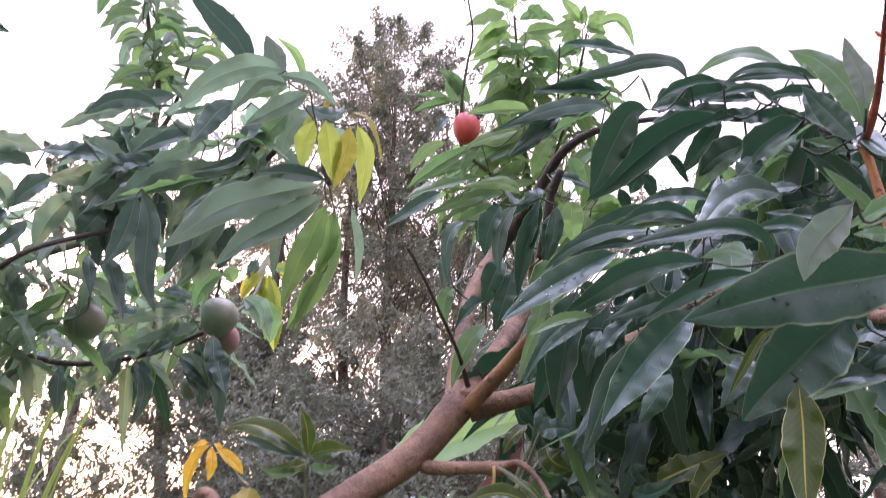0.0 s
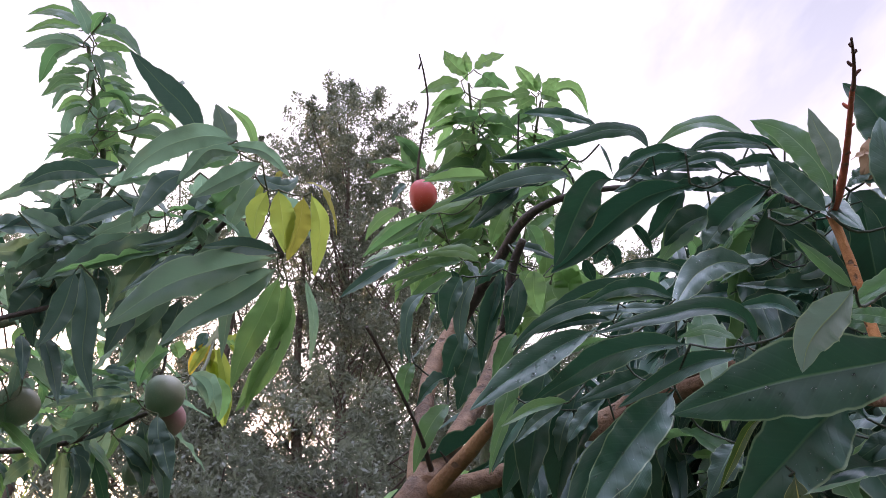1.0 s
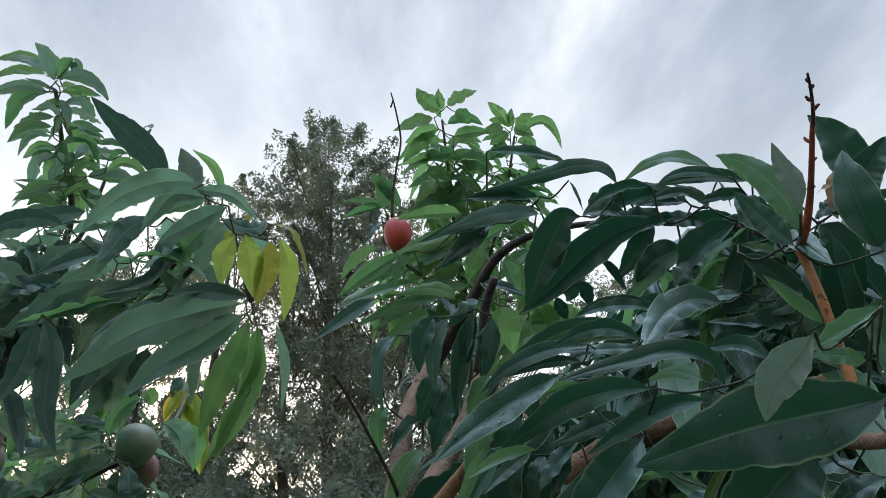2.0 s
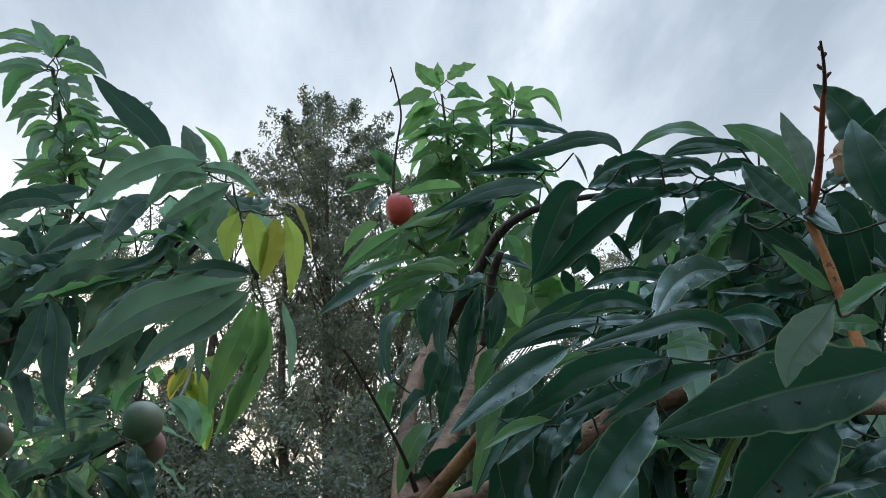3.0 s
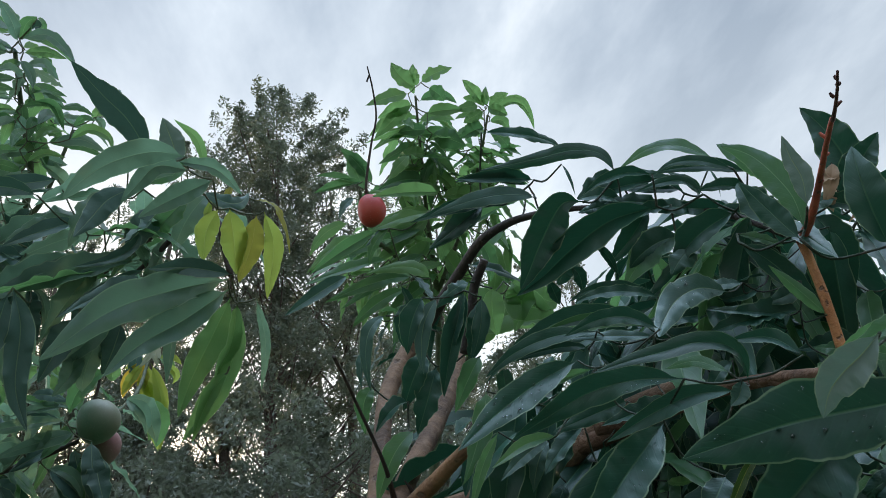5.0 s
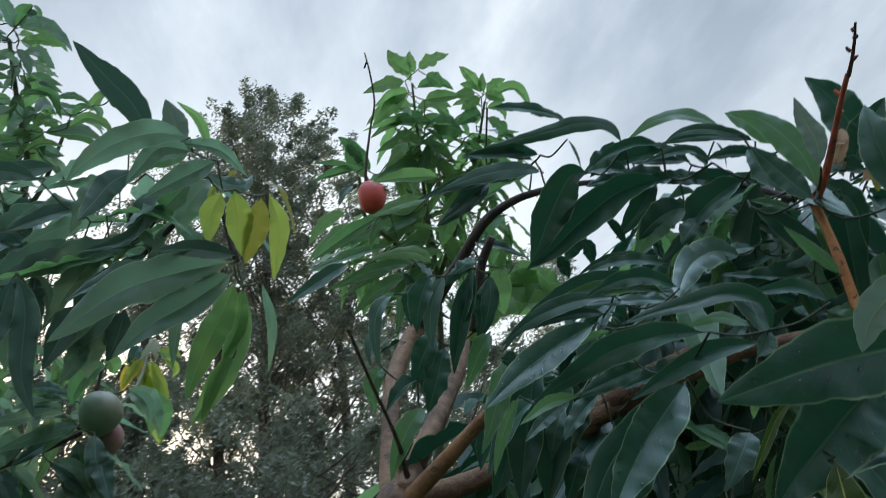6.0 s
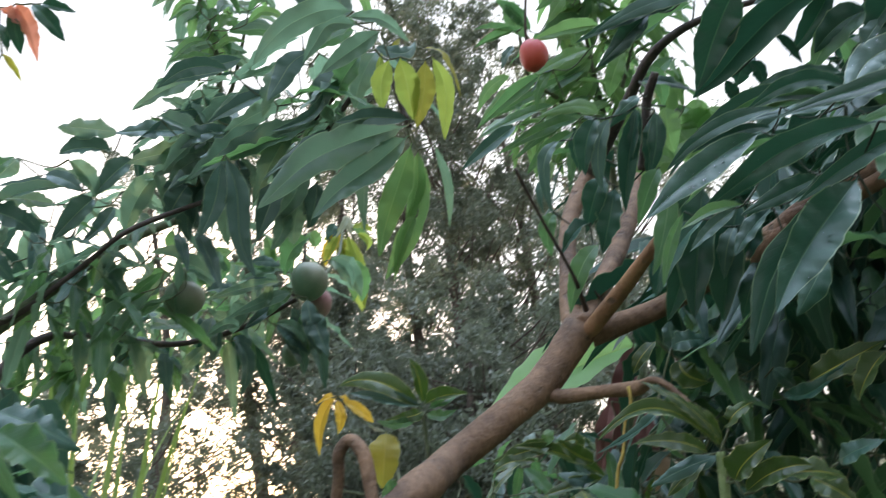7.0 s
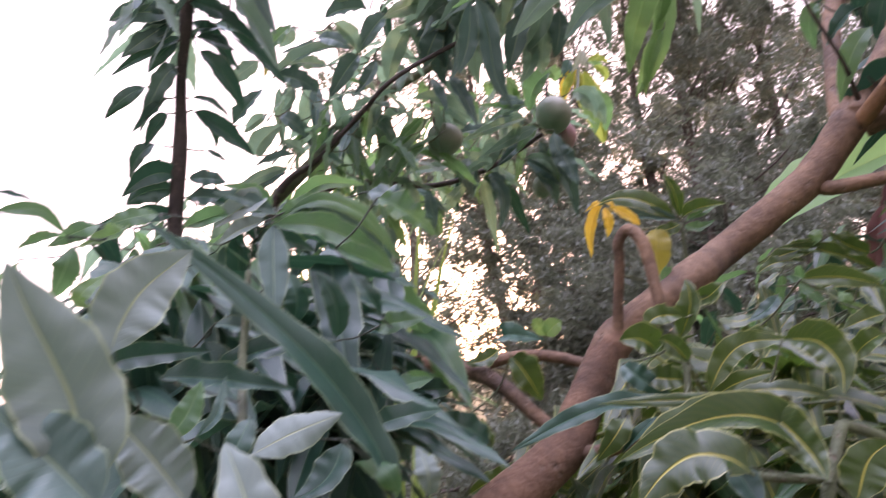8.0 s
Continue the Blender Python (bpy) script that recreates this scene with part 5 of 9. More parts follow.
leaf(shoots, "b", (0.219, 1.79, 2.803), (0.268, 1.789, 2.768), (0.297, 1.822, 2.732), (0.13, -0.95, -0.29), 0.0381)
leaf(shoots, "b", (0.235, 1.818, 2.75), (0.231, 1.786, 2.783), (0.236, 1.788, 2.827), (-0.45, -0.83, -0.33), 0.0159)
leaf(shoots, "m", (0.21, 1.779, 2.763), (0.147, 1.773, 2.761), (0.088, 1.805, 2.75), (-0.18, -0.96, -0.19), 0.0407)
leaf(shoots, "b", (0.247, 1.774, 2.724), (0.174, 1.765, 2.73), (0.058, 1.803, 2.742), (-0.17, -0.97, -0.17), 0.0403)
leaf(shoots, "b", (0.246, 1.781, 2.711), (0.317, 1.756, 2.71), (0.399, 1.754, 2.671), (-0.21, -0.97, -0.15), 0.0372)
leaf(shoots, "b", (0.21, 1.753, 2.665), (0.137, 1.76, 2.641), (0.007, 1.784, 2.597), (-0.08, -0.98, -0.2), 0.0470)
leaf(shoots, "b", (0.209, 1.763, 2.646), (0.149, 1.779, 2.602), (0.068, 1.815, 2.545), (-0.2, -0.96, -0.21), 0.0441)
leaf(shoots, "m", (0.194, 1.774, 2.629), (0.107, 1.782, 2.601), (-0.067, 1.828, 2.551), (-0.14, -0.97, -0.21), 0.0411)
leaf(shoots, "b", (0.207, 1.786, 2.602), (0.161, 1.803, 2.549), (0.046, 1.851, 2.531), (-0.24, -0.92, -0.3), 0.0432)
leaf(shoots, "m", (0.213, 1.798, 2.576), (0.132, 1.808, 2.543), (0.015, 1.848, 2.485), (-0.2, -0.97, -0.1), 0.0423)
leaf(shoots, "b", (0.221, 1.785, 2.601), (0.259, 1.795, 2.54), (0.302, 1.839, 2.495), (0.21, -0.93, -0.31), 0.0423)
leaf(shoots, "m", (0.186, 1.761, 2.544), (0.113, 1.772, 2.504), (-0.015, 1.819, 2.43), (-0.23, -0.97, -0.1), 0.0412)
leaf(shoots, "m", (0.099, 1.725, 2.517), (0.003, 1.725, 2.495), (-0.098, 1.736, 2.46), (-0.06, -1, 0.01), 0.0356)
leaf(shoots, "g", (0.002, 1.696, 2.466), (-0.065, 1.699, 2.426), (-0.144, 1.743, 2.388), (-0.23, -0.96, -0.14), 0.0362)
leaf(shoots, "m", (0.151, 1.739, 2.476), (0.069, 1.737, 2.465), (-0.054, 1.758, 2.423), (-0.08, -1, -0.06), 0.0372)
leaf(shoots, "m", (0.132, 1.705, 2.433), (0.064, 1.709, 2.399), (0.009, 1.732, 2.353), (-0.18, -0.98, -0.05), 0.0334)
leaf(shoots, "b", (0.022, 1.792, 2.615), (-0.036, 1.796, 2.58), (-0.096, 1.827, 2.529), (-0.18, -0.97, -0.15), 0.0362)
leaf(shoots, "b", (0.01, 1.823, 2.664), (-0.049, 1.823, 2.637), (-0.089, 1.852, 2.587), (-0.1, -0.97, -0.23), 0.0331)
leaf(shoots, "m", (0.073, 1.775, 2.75), (0.032, 1.738, 2.792), (-0.009, 1.722, 2.824), (0.28, -0.9, -0.34), 0.0341)
leaf(shoots, "m", (0.027, 1.645, 2.677), (-0.025, 1.628, 2.683), (-0.072, 1.628, 2.688), (0.17, -0.99, -0.03), 0.0249)
leaf(shoots, "m", (0.041, 1.642, 2.683), (-0.02, 1.637, 2.667), (-0.074, 1.657, 2.659), (-0.12, -0.99, -0.02), 0.0217)
leaf(shoots, "g", (0.019, 1.662, 2.649), (-0.002, 1.659, 2.629), (-0.017, 1.667, 2.597), (-0.09, -1, -0.04), 0.0229)
leaf(shoots, "b", (0.24, 1.762, 2.526), (0.141, 1.769, 2.505), (0.058, 1.77, 2.51), (-0.04, -1, -0.06), 0.0412)
leaf(shoots, "m", (0.225, 1.775, 2.502), (0.152, 1.791, 2.451), (0.095, 1.841, 2.417), (-0.37, -0.92, -0.15), 0.0382)
leaf(shoots, "b", (0.312, 1.709, 2.716), (0.35, 1.712, 2.674), (0.375, 1.75, 2.606), (0.1, -0.95, -0.29), 0.0392)
leaf(shoots, "b", (0.31, 1.73, 2.679), (0.264, 1.753, 2.626), (0.232, 1.783, 2.567), (-0.3, -0.93, -0.23), 0.0382)
leaf(shoots, "b", (0.338, 1.727, 2.565), (0.359, 1.742, 2.494), (0.342, 1.791, 2.412), (-0.36, -0.86, -0.37), 0.0477)
leaf(shoots, "b", (0.251, 1.504, 2.355), (0.269, 1.508, 2.305), (0.291, 1.517, 2.258), (-0.15, -0.97, -0.19), 0.0583)
leaf(shoots, "b", (0.313, 1.5, 2.337), (0.353, 1.489, 2.305), (0.405, 1.476, 2.284), (-0.35, -0.92, -0.2), 0.0700)
leaf(shoots, "b", (0.325, 1.489, 2.357), (0.343, 1.487, 2.317), (0.331, 1.529, 2.26), (-0.38, -0.85, -0.37), 0.0590)
leaf(shoots, "b", (0.358, 1.487, 2.341), (0.392, 1.477, 2.31), (0.419, 1.488, 2.313), (-0.1, -0.96, -0.24), 0.0472)
leaf(shoots, "b", (0.22, 1.628, 2.329), (0.239, 1.63, 2.276), (0.277, 1.656, 2.256), (0.14, -0.96, -0.26), 0.0512)
leaf(shoots, "b", (0.258, 1.622, 2.576), (0.228, 1.638, 2.527), (0.215, 1.675, 2.488), (-0.3, -0.88, -0.38), 0.0399)
leaf(shoots, "m", (0.36, 1.621, 2.54), (0.318, 1.63, 2.513), (0.28, 1.669, 2.481), (-0.41, -0.9, -0.17), 0.0362)
leaf(shoots, "b", (0.197, 1.514, 2.581), (0.128, 1.509, 2.579), (0.05, 1.515, 2.57), (0.01, -0.97, -0.25), 0.0333)
leaf(shoots, "b", (0.171, 1.538, 2.543), (0.107, 1.539, 2.528), (0.039, 1.582, 2.517), (-0.26, -0.93, -0.26), 0.0333)
leaf(shoots, "m", (0.02, 1.73, 2.827), (0.031, 1.75, 2.771), (0.058, 1.766, 2.729), (0.17, -0.94, -0.28), 0.0452)
leaf(shoots, "m", (0.088, 1.559, 2.517), (0.055, 1.565, 2.482), (0.043, 1.581, 2.441), (-0.18, -0.97, -0.17), 0.0230)
leaf(shoots, "g", (0.091, 1.601, 2.545), (0.064, 1.6, 2.522), (0.037, 1.613, 2.497), (-0.26, -0.97, 0.04), 0.0147)
leaf(shoots, "m", (0.063, 1.562, 2.513), (-0.007, 1.57, 2.474), (-0.084, 1.611, 2.434), (-0.18, -0.95, -0.25), 0.0307)
leaf(shoots, "b", (0.176, 1.6, 2.414), (0.126, 1.582, 2.435), (0.04, 1.612, 2.434), (-0.12, -0.96, -0.24), 0.0351)
leaf(shoots, "m", (0.262, 1.464, 2.439), (0.281, 1.466, 2.4), (0.286, 1.497, 2.362), (0.08, -0.93, -0.37), 0.0313)
leaf(shoots, "b", (0.156, 1.647, 2.759), (0.126, 1.653, 2.73), (0.105, 1.691, 2.716), (-0.35, -0.83, -0.43), 0.0343)
leaf(shoots, "b", (0.227, 1.77, 2.736), (0.23, 1.743, 2.757), (0.231, 1.744, 2.8), (-0.36, -0.87, -0.33), 0.0121)
leaf(shoots, "b", (0.291, 1.594, 2.384), (0.292, 1.599, 2.34), (0.316, 1.627, 2.296), (-0.03, -0.93, -0.35), 0.0549)
leaf(shoots, "b", (0.179, 1.634, 2.95), (0.142, 1.611, 2.965), (0.119, 1.602, 3.001), (0.04, -0.86, -0.5), 0.0399)
leaf(shoots, "b", (0.184, 1.632, 2.952), (0.178, 1.607, 2.966), (0.174, 1.6, 2.997), (0.16, -0.81, -0.56), 0.0226)
leaf(shoots, "b", (0.194, 1.625, 2.959), (0.227, 1.599, 2.968), (0.27, 1.588, 2.978), (-0.28, -0.82, -0.5), 0.0369)
leaf(shoots, "b", (0.162, 1.645, 2.938), (0.112, 1.644, 2.925), (0.056, 1.675, 2.922), (-0.17, -0.87, -0.46), 0.0399)
leaf(shoots, "b", (0.172, 1.66, 2.916), (0.132, 1.66, 2.901), (0.086, 1.692, 2.895), (-0.21, -0.86, -0.46), 0.0369)
leaf(shoots, "b", (0.166, 1.664, 2.911), (0.124, 1.675, 2.88), (0.078, 1.712, 2.847), (-0.16, -0.89, -0.43), 0.0355)
leaf(shoots, "m", (0.213, 1.632, 2.948), (0.237, 1.629, 2.927), (0.252, 1.647, 2.918), (-0.02, -0.88, -0.48), 0.0355)
leaf(shoots, "b", (0.211, 1.669, 2.897), (0.253, 1.65, 2.894), (0.302, 1.649, 2.895), (-0.2, -0.88, -0.43), 0.0325)
leaf(shoots, "m", (0.224, 1.697, 2.854), (0.265, 1.689, 2.834), (0.313, 1.713, 2.827), (0.01, -0.88, -0.47), 0.0558)
leaf(shoots, "m", (0.21, 1.692, 2.864), (0.173, 1.686, 2.857), (0.139, 1.717, 2.87), (-0.33, -0.85, -0.41), 0.0325)
leaf(shoots, "b", (0.207, 1.727, 2.811), (0.178, 1.718, 2.809), (0.143, 1.74, 2.822), (-0.24, -0.9, -0.36), 0.0325)
leaf(shoots, "b", (0.339, 1.643, 2.903), (0.309, 1.639, 2.896), (0.28, 1.658, 2.9), (-0.21, -0.88, -0.43), 0.0296)
leaf(shoots, "b", (0.353, 1.648, 2.891), (0.323, 1.651, 2.875), (0.3, 1.663, 2.864), (-0.08, -0.93, -0.35), 0.0296)
leaf(shoots, "b", (0.36, 1.642, 2.897), (0.386, 1.632, 2.882), (0.41, 1.638, 2.872), (-0.28, -0.89, -0.37), 0.0296)
leaf(shoots, "m", (0.355, 1.671, 2.857), (0.322, 1.672, 2.845), (0.294, 1.688, 2.834), (-0.11, -0.92, -0.37), 0.0384)
leaf(shoots, "b", (0.361, 1.667, 2.915), (0.329, 1.637, 2.944), (0.3, 1.625, 2.97), (0.04, -0.82, -0.58), 0.0300)
leaf(shoots, "b", (0.366, 1.662, 2.92), (0.358, 1.641, 2.931), (0.363, 1.639, 2.961), (-0.35, -0.81, -0.47), 0.0210)
leaf(shoots, "b", (0.373, 1.665, 2.913), (0.388, 1.639, 2.924), (0.415, 1.622, 2.928), (-0.5, -0.67, -0.55), 0.0300)
leaf(shoots, "b", (0.352, 1.66, 2.927), (0.322, 1.649, 2.93), (0.302, 1.647, 2.929), (0.21, -0.85, -0.49), 0.0180)
foliage(shoots, (0.198, 1.773, 2.872), (0.07, 0.06, 0.13), 30, 25, "bmb", (0.1, 0.16))
foliage(shoots, (0.365, 1.777, 2.822), (0.07, 0.06, 0.1), 24, 26, "bmb", (0.1, 0.16))
foliage(shoots, (0.291, 1.842, 2.796), (0.12, 0.06, 0.14), 30, 27, "bmm", (0.1, 0.16))
foliage(shoots, (0.226, 1.853, 2.753), (0.13, 0.1, 0.2), 56, 21, "bbm", (0.1, 0.16))
foliage(shoots, (0.122, 1.861, 2.578), (0.15, 0.1, 0.12), 46, 22, "mbb", (0.1, 0.16))
foliage(shoots, (0.355, 1.828, 2.582), (0.12, 0.1, 0.2), 24, 23, "bbm", (0.1, 0.16))
foliage(shoots, (0.157, 1.642, 2.311), (0.14, 0.12, 0.12), 16, 24, "mdd", (0.1, 0.16))
long_leaf(shoots, "b", [(0.529, 1.835, 2.477), (0.474, 1.878, 2.455), (0.412, 1.919, 2.435), (0.360, 1.952, 2.422)], (-0.17, -0.89, -0.41), 0.0771)
long_leaf(shoots, "b", [(0.371, 1.955, 2.549), (0.431, 1.971, 2.479), (0.511, 1.972, 2.421)], (-0.24, -0.88, -0.41), 0.0953)
long_leaf(shoots, "b", [(0.344, 1.963, 2.400), (0.330, 1.934, 2.485), (0.312, 1.905, 2.563)], (-0.15, -0.87, -0.48), 0.0780)
long_leaf(shoots, "b", [(0.481, 1.936, 2.536), (0.515, 1.949, 2.482), (0.546, 1.950, 2.456)], (-0.25, -0.87, -0.42), 0.0738)
twigs(shoots)


# thin bare twig above the red fruit
bare_twig = branch("branch", shoot_tree, BARK_DARK, [(0.043, 1.607, 2.602, 0.0039), (0.045, 1.578, 2.653, 0.0033), (0.057, 1.554, 2.728, 0.0026), (0.070, 1.535, 2.792, 0.0023), (0.062, 1.505, 2.850, 0.0020), (0.051, 1.484, 2.894, 0.0015)], [(0.049, 1.498, 2.861, 0.0020), (0.055, 1.488, 2.873, 0.0020)], label="thin bare dark twig", sides=7)


# the mango tree with the green fruit
fruit_tree = thing("mango_tree", (-1.203, 1.314, 0), "mango tree with green fruit and long drooping leaves", "tree", "mango trees")
fruit_limb = branch("branch", fruit_tree, BARK_DARK, [(-1.203, 1.314, -0.05, 0.035), (-1.203, 1.314, 1.0, 0.026), (-1.137, 1.317, 1.758, 0.016)], [(-1.137, 1.317, 1.758, 0.0162), (-1.027, 1.301, 1.993, 0.0091), (-0.923, 1.301, 2.051, 0.0053), (-0.804, 1.295, 2.123, 0.0046), (-0.707, 1.276, 2.170, 0.0045), (-0.530, 1.336, 2.247, 0.0043), (-0.372, 1.274, 2.286, 0.0036), (-0.243, 1.225, 2.381, 0.0060), (-0.198, 1.223, 2.263, 0.0048)], [(-0.530, 1.336, 2.247, 0.0076), (-0.345, 1.262, 2.351, 0.0061), (-0.268, 1.202, 2.414, 0.0045)])
# many leaves here take paler, greyer colours in place of haze
leaf(fruit_limb, "h", (-0.473, 1.302, 2.419), (-0.522, 1.284, 2.389), (-0.571, 1.284, 2.363), (0.21, -0.98, -0.05), 0.0364)
leaf(fruit_limb, "m", (-0.255, 1.131, 2.418), (-0.294, 1.119, 2.398), (-0.348, 1.129, 2.372), (0.04, -1, -0.05), 0.0293)
leaf(fruit_limb, "g", (-0.237, 1.137, 2.375), (-0.19, 1.143, 2.355), (-0.169, 1.161, 2.385), (0.34, -0.94, -0.05), 0.0248)
leaf(fruit_limb, "h", (-0.238, 1.202, 2.404), (-0.269, 1.205, 2.361), (-0.293, 1.238, 2.318), (-0.11, -0.94, -0.32), 0.0491)
leaf(fruit_limb, "g", (-0.287, 1.198, 2.391), (-0.334, 1.197, 2.343), (-0.365, 1.229, 2.311), (-0.13, -0.96, -0.24), 0.0509)
leaf(fruit_limb, "h", (-0.393, 1.211, 2.418), (-0.432, 1.21, 2.369), (-0.457, 1.24, 2.329), (-0.06, -0.96, -0.27), 0.0453)
leaf(fruit_limb, "o", (-0.16, 1.173, 2.376), (-0.123, 1.175, 2.356), (-0.106, 1.203, 2.291), (0.66, -0.73, 0.15), 0.0161)
leaf(fruit_limb, "y", (-0.22, 1.18, 2.367), (-0.234, 1.173, 2.348), (-0.224, 1.169, 2.388), (0.49, -0.81, -0.32), 0.0162)
leaf(fruit_limb, "b", (-0.194, 1.265, 2.244), (-0.207, 1.291, 2.127), (-0.271, 1.302, 2.026), (0.01, -0.98, -0.17), 0.0330)
leaf(fruit_limb, "g", (-0.329, 1.196, 2.258), (-0.376, 1.182, 2.227), (-0.445, 1.199, 2.195), (-0.03, -1, 0.02), 0.0264)
leaf(fruit_limb, "h", (-0.353, 1.274, 2.321), (-0.465, 1.241, 2.281), (-0.574, 1.24, 2.241), (0.21, -0.96, -0.18), 0.0510)
leaf(fruit_limb, "g", (-0.544, 1.282, 2.279), (-0.56, 1.287, 2.214), (-0.613, 1.307, 2.142), (0.07, -0.97, -0.22), 0.0332)
leaf(fruit_limb, "g", (-0.512, 1.264, 2.27), (-0.509, 1.268, 2.231), (-0.501, 1.298, 2.191), (0.65, -0.72, -0.23), 0.0295)
leaf(fruit_limb, "g", (-0.443, 1.285, 2.226), (-0.463, 1.282, 2.18), (-0.499, 1.314, 2.13), (0.05, -0.95, -0.31), 0.0453)
leaf(fruit_limb, "h", (-0.43, 1.334, 2.257), (-0.433, 1.336, 2.216), (-0.457, 1.345, 2.159), (0.1, -0.99, -0.13), 0.0440)
leaf(fruit_limb, "g", (-0.381, 1.307, 2.223), (-0.39, 1.308, 2.177), (-0.408, 1.325, 2.143), (-0.04, -0.98, -0.2), 0.0364)
leaf(fruit_limb, "h", (-0.591, 1.294, 2.336), (-0.618, 1.28, 2.307), (-0.667, 1.3, 2.28), (0.04, -0.99, -0.16), 0.0324)
leaf(fruit_limb, "g", (-0.546, 1.309, 2.347), (-0.596, 1.279, 2.332), (-0.638, 1.282, 2.306), (0.28, -0.96, -0), 0.0356)
leaf(fruit_limb, "g", (-0.455, 1.292, 2.335), (-0.525, 1.269, 2.293), (-0.577, 1.251, 2.275), (0.33, -0.94, -0.03), 0.0453)
leaf(fruit_limb, "m", (-0.255, 1.307, 2.3), (-0.305, 1.303, 2.253), (-0.332, 1.319, 2.217), (-0.02, -0.99, -0.13), 0.0364)
leaf(fruit_limb, "h", (-0.305, 1.291, 2.311), (-0.328, 1.288, 2.274), (-0.341, 1.294, 2.25), (0.04, -1, -0.07), 0.0291)
leaf(fruit_limb, "h", (-0.581, 1.312, 2.307), (-0.619, 1.29, 2.282), (-0.658, 1.301, 2.259), (0.21, -0.97, -0.11), 0.0359)
leaf(fruit_limb, "g", (-0.625, 1.313, 2.254), (-0.641, 1.303, 2.223), (-0.674, 1.331, 2.196), (0.03, -0.95, -0.31), 0.0468)
leaf(fruit_limb, "h", (-0.607, 1.293, 2.322), (-0.582, 1.302, 2.296), (-0.594, 1.331, 2.245), (0.68, -0.7, -0.23), 0.0390)
leaf(fruit_limb, "g", (-0.443, 1.241, 2.377), (-0.491, 1.221, 2.35), (-0.55, 1.223, 2.324), (0.22, -0.97, -0.13), 0.0263)
leaf(fruit_limb, "h", (-0.65, 1.444, 2.466), (-0.679, 1.411, 2.476), (-0.721, 1.402, 2.494), (0.48, -0.87, -0.09), 0.0263)
leaf(fruit_limb, "h", (-0.654, 1.247, 2.367), (-0.609, 1.265, 2.349), (-0.567, 1.319, 2.331), (0.61, -0.79, -0.11), 0.0394)
leaf(fruit_limb, "g", (-0.337, 1.192, 2.333), (-0.359, 1.191, 2.293), (-0.426, 1.18, 2.269), (0.19, -0.98, -0.07), 0.0185)
leaf(fruit_limb, "m", (-0.263, 1.181, 2.391), (-0.297, 1.182, 2.348), (-0.323, 1.214, 2.332), (-0.15, -0.92, -0.37), 0.0411)
leaf(fruit_limb, "h", (-0.46, 1.258, 2.329), (-0.526, 1.241, 2.277), (-0.609, 1.256, 2.233), (0.16, -0.96, -0.23), 0.0363)
leaf(fruit_limb, "g", (-0.335, 1.237, 2.289), (-0.392, 1.224, 2.249), (-0.455, 1.221, 2.202), (0.18, -0.98, -0.06), 0.0167)
leaf(fruit_limb, "h", (-0.408, 1.261, 2.312), (-0.444, 1.258, 2.259), (-0.499, 1.293, 2.188), (-0, -0.97, -0.25), 0.0389)
leaf(fruit_limb, "g", (-0.581, 1.314, 2.303), (-0.612, 1.296, 2.276), (-0.652, 1.286, 2.235), (0.35, -0.94, 0.01), 0.0301)
leaf(fruit_limb, "g", (-0.63, 1.359, 2.281), (-0.642, 1.356, 2.238), (-0.625, 1.378, 2.183), (0.7, -0.71, -0.1), 0.0479)
leaf(fruit_limb, "h", (-0.522, 1.289, 2.284), (-0.499, 1.299, 2.25), (-0.515, 1.344, 2.206), (0.78, -0.54, -0.31), 0.0170)
leaf(fruit_limb, "h", (-0.442, 1.303, 2.178), (-0.447, 1.301, 2.139), (-0.472, 1.304, 2.104), (0.14, -0.99, -0.07), 0.0316)
leaf(fruit_limb, "h", (-0.413, 1.307, 2.197), (-0.427, 1.305, 2.148), (-0.433, 1.319, 2.114), (0.08, -0.98, -0.16), 0.0358)
leaf(fruit_limb, "m", (-0.27, 1.177, 2.434), (-0.309, 1.162, 2.419), (-0.356, 1.167, 2.401), (0.25, -0.91, -0.34), 0.0339)
leaf(fruit_limb, "g", (-0.496, 1.265, 2.469), (-0.564, 1.237, 2.441), (-0.643, 1.217, 2.412), (0.4, -0.87, -0.3), 0.0320)
leaf(fruit_limb, "o", (-0.195, 1.183, 2.41), (-0.204, 1.179, 2.39), (-0.202, 1.183, 2.374), (0.01, -1, -0.01), 0.0119)
leaf(fruit_limb, "b", (-0.207, 1.283, 2.125), (-0.232, 1.278, 2.085), (-0.258, 1.305, 2.023), (-0.02, -0.98, -0.19), 0.0232)
leaf(fruit_limb, "h", (-0.599, 1.315, 2.28), (-0.575, 1.319, 2.263), (-0.543, 1.365, 2.259), (0.62, -0.77, -0.16), 0.0384)
leaf(fruit_limb, "h", (-0.47, 1.36, 2.299), (-0.489, 1.35, 2.275), (-0.502, 1.347, 2.25), (0.33, -0.94, 0.04), 0.0250)
leaf(fruit_limb, "h", (-0.41, 1.279, 2.272), (-0.419, 1.29, 2.199), (-0.478, 1.303, 2.157), (0.14, -0.95, -0.28), 0.0440)
leaf(fruit_limb, "m", (-0.934, 1.182, 2.256), (-0.907, 1.177, 2.27), (-0.888, 1.201, 2.302), (0.45, -0.89, -0.06), 0.0300)
leaf(fruit_limb, "g", (-1.031, 1.176, 2.122), (-0.991, 1.176, 2.153), (-0.967, 1.2, 2.188), (0.4, -0.91, -0.06), 0.0300)
leaf(fruit_limb, "h", (-1.01, 1.215, 2.061), (-0.985, 1.208, 2.088), (-0.95, 1.23, 2.117), (0.37, -0.91, -0.16), 0.0405)
leaf(fruit_limb, "g", (-0.943, 1.261, 2.061), (-0.972, 1.229, 2.052), (-1.022, 1.224, 2.045), (0.4, -0.91, 0.12), 0.0225)
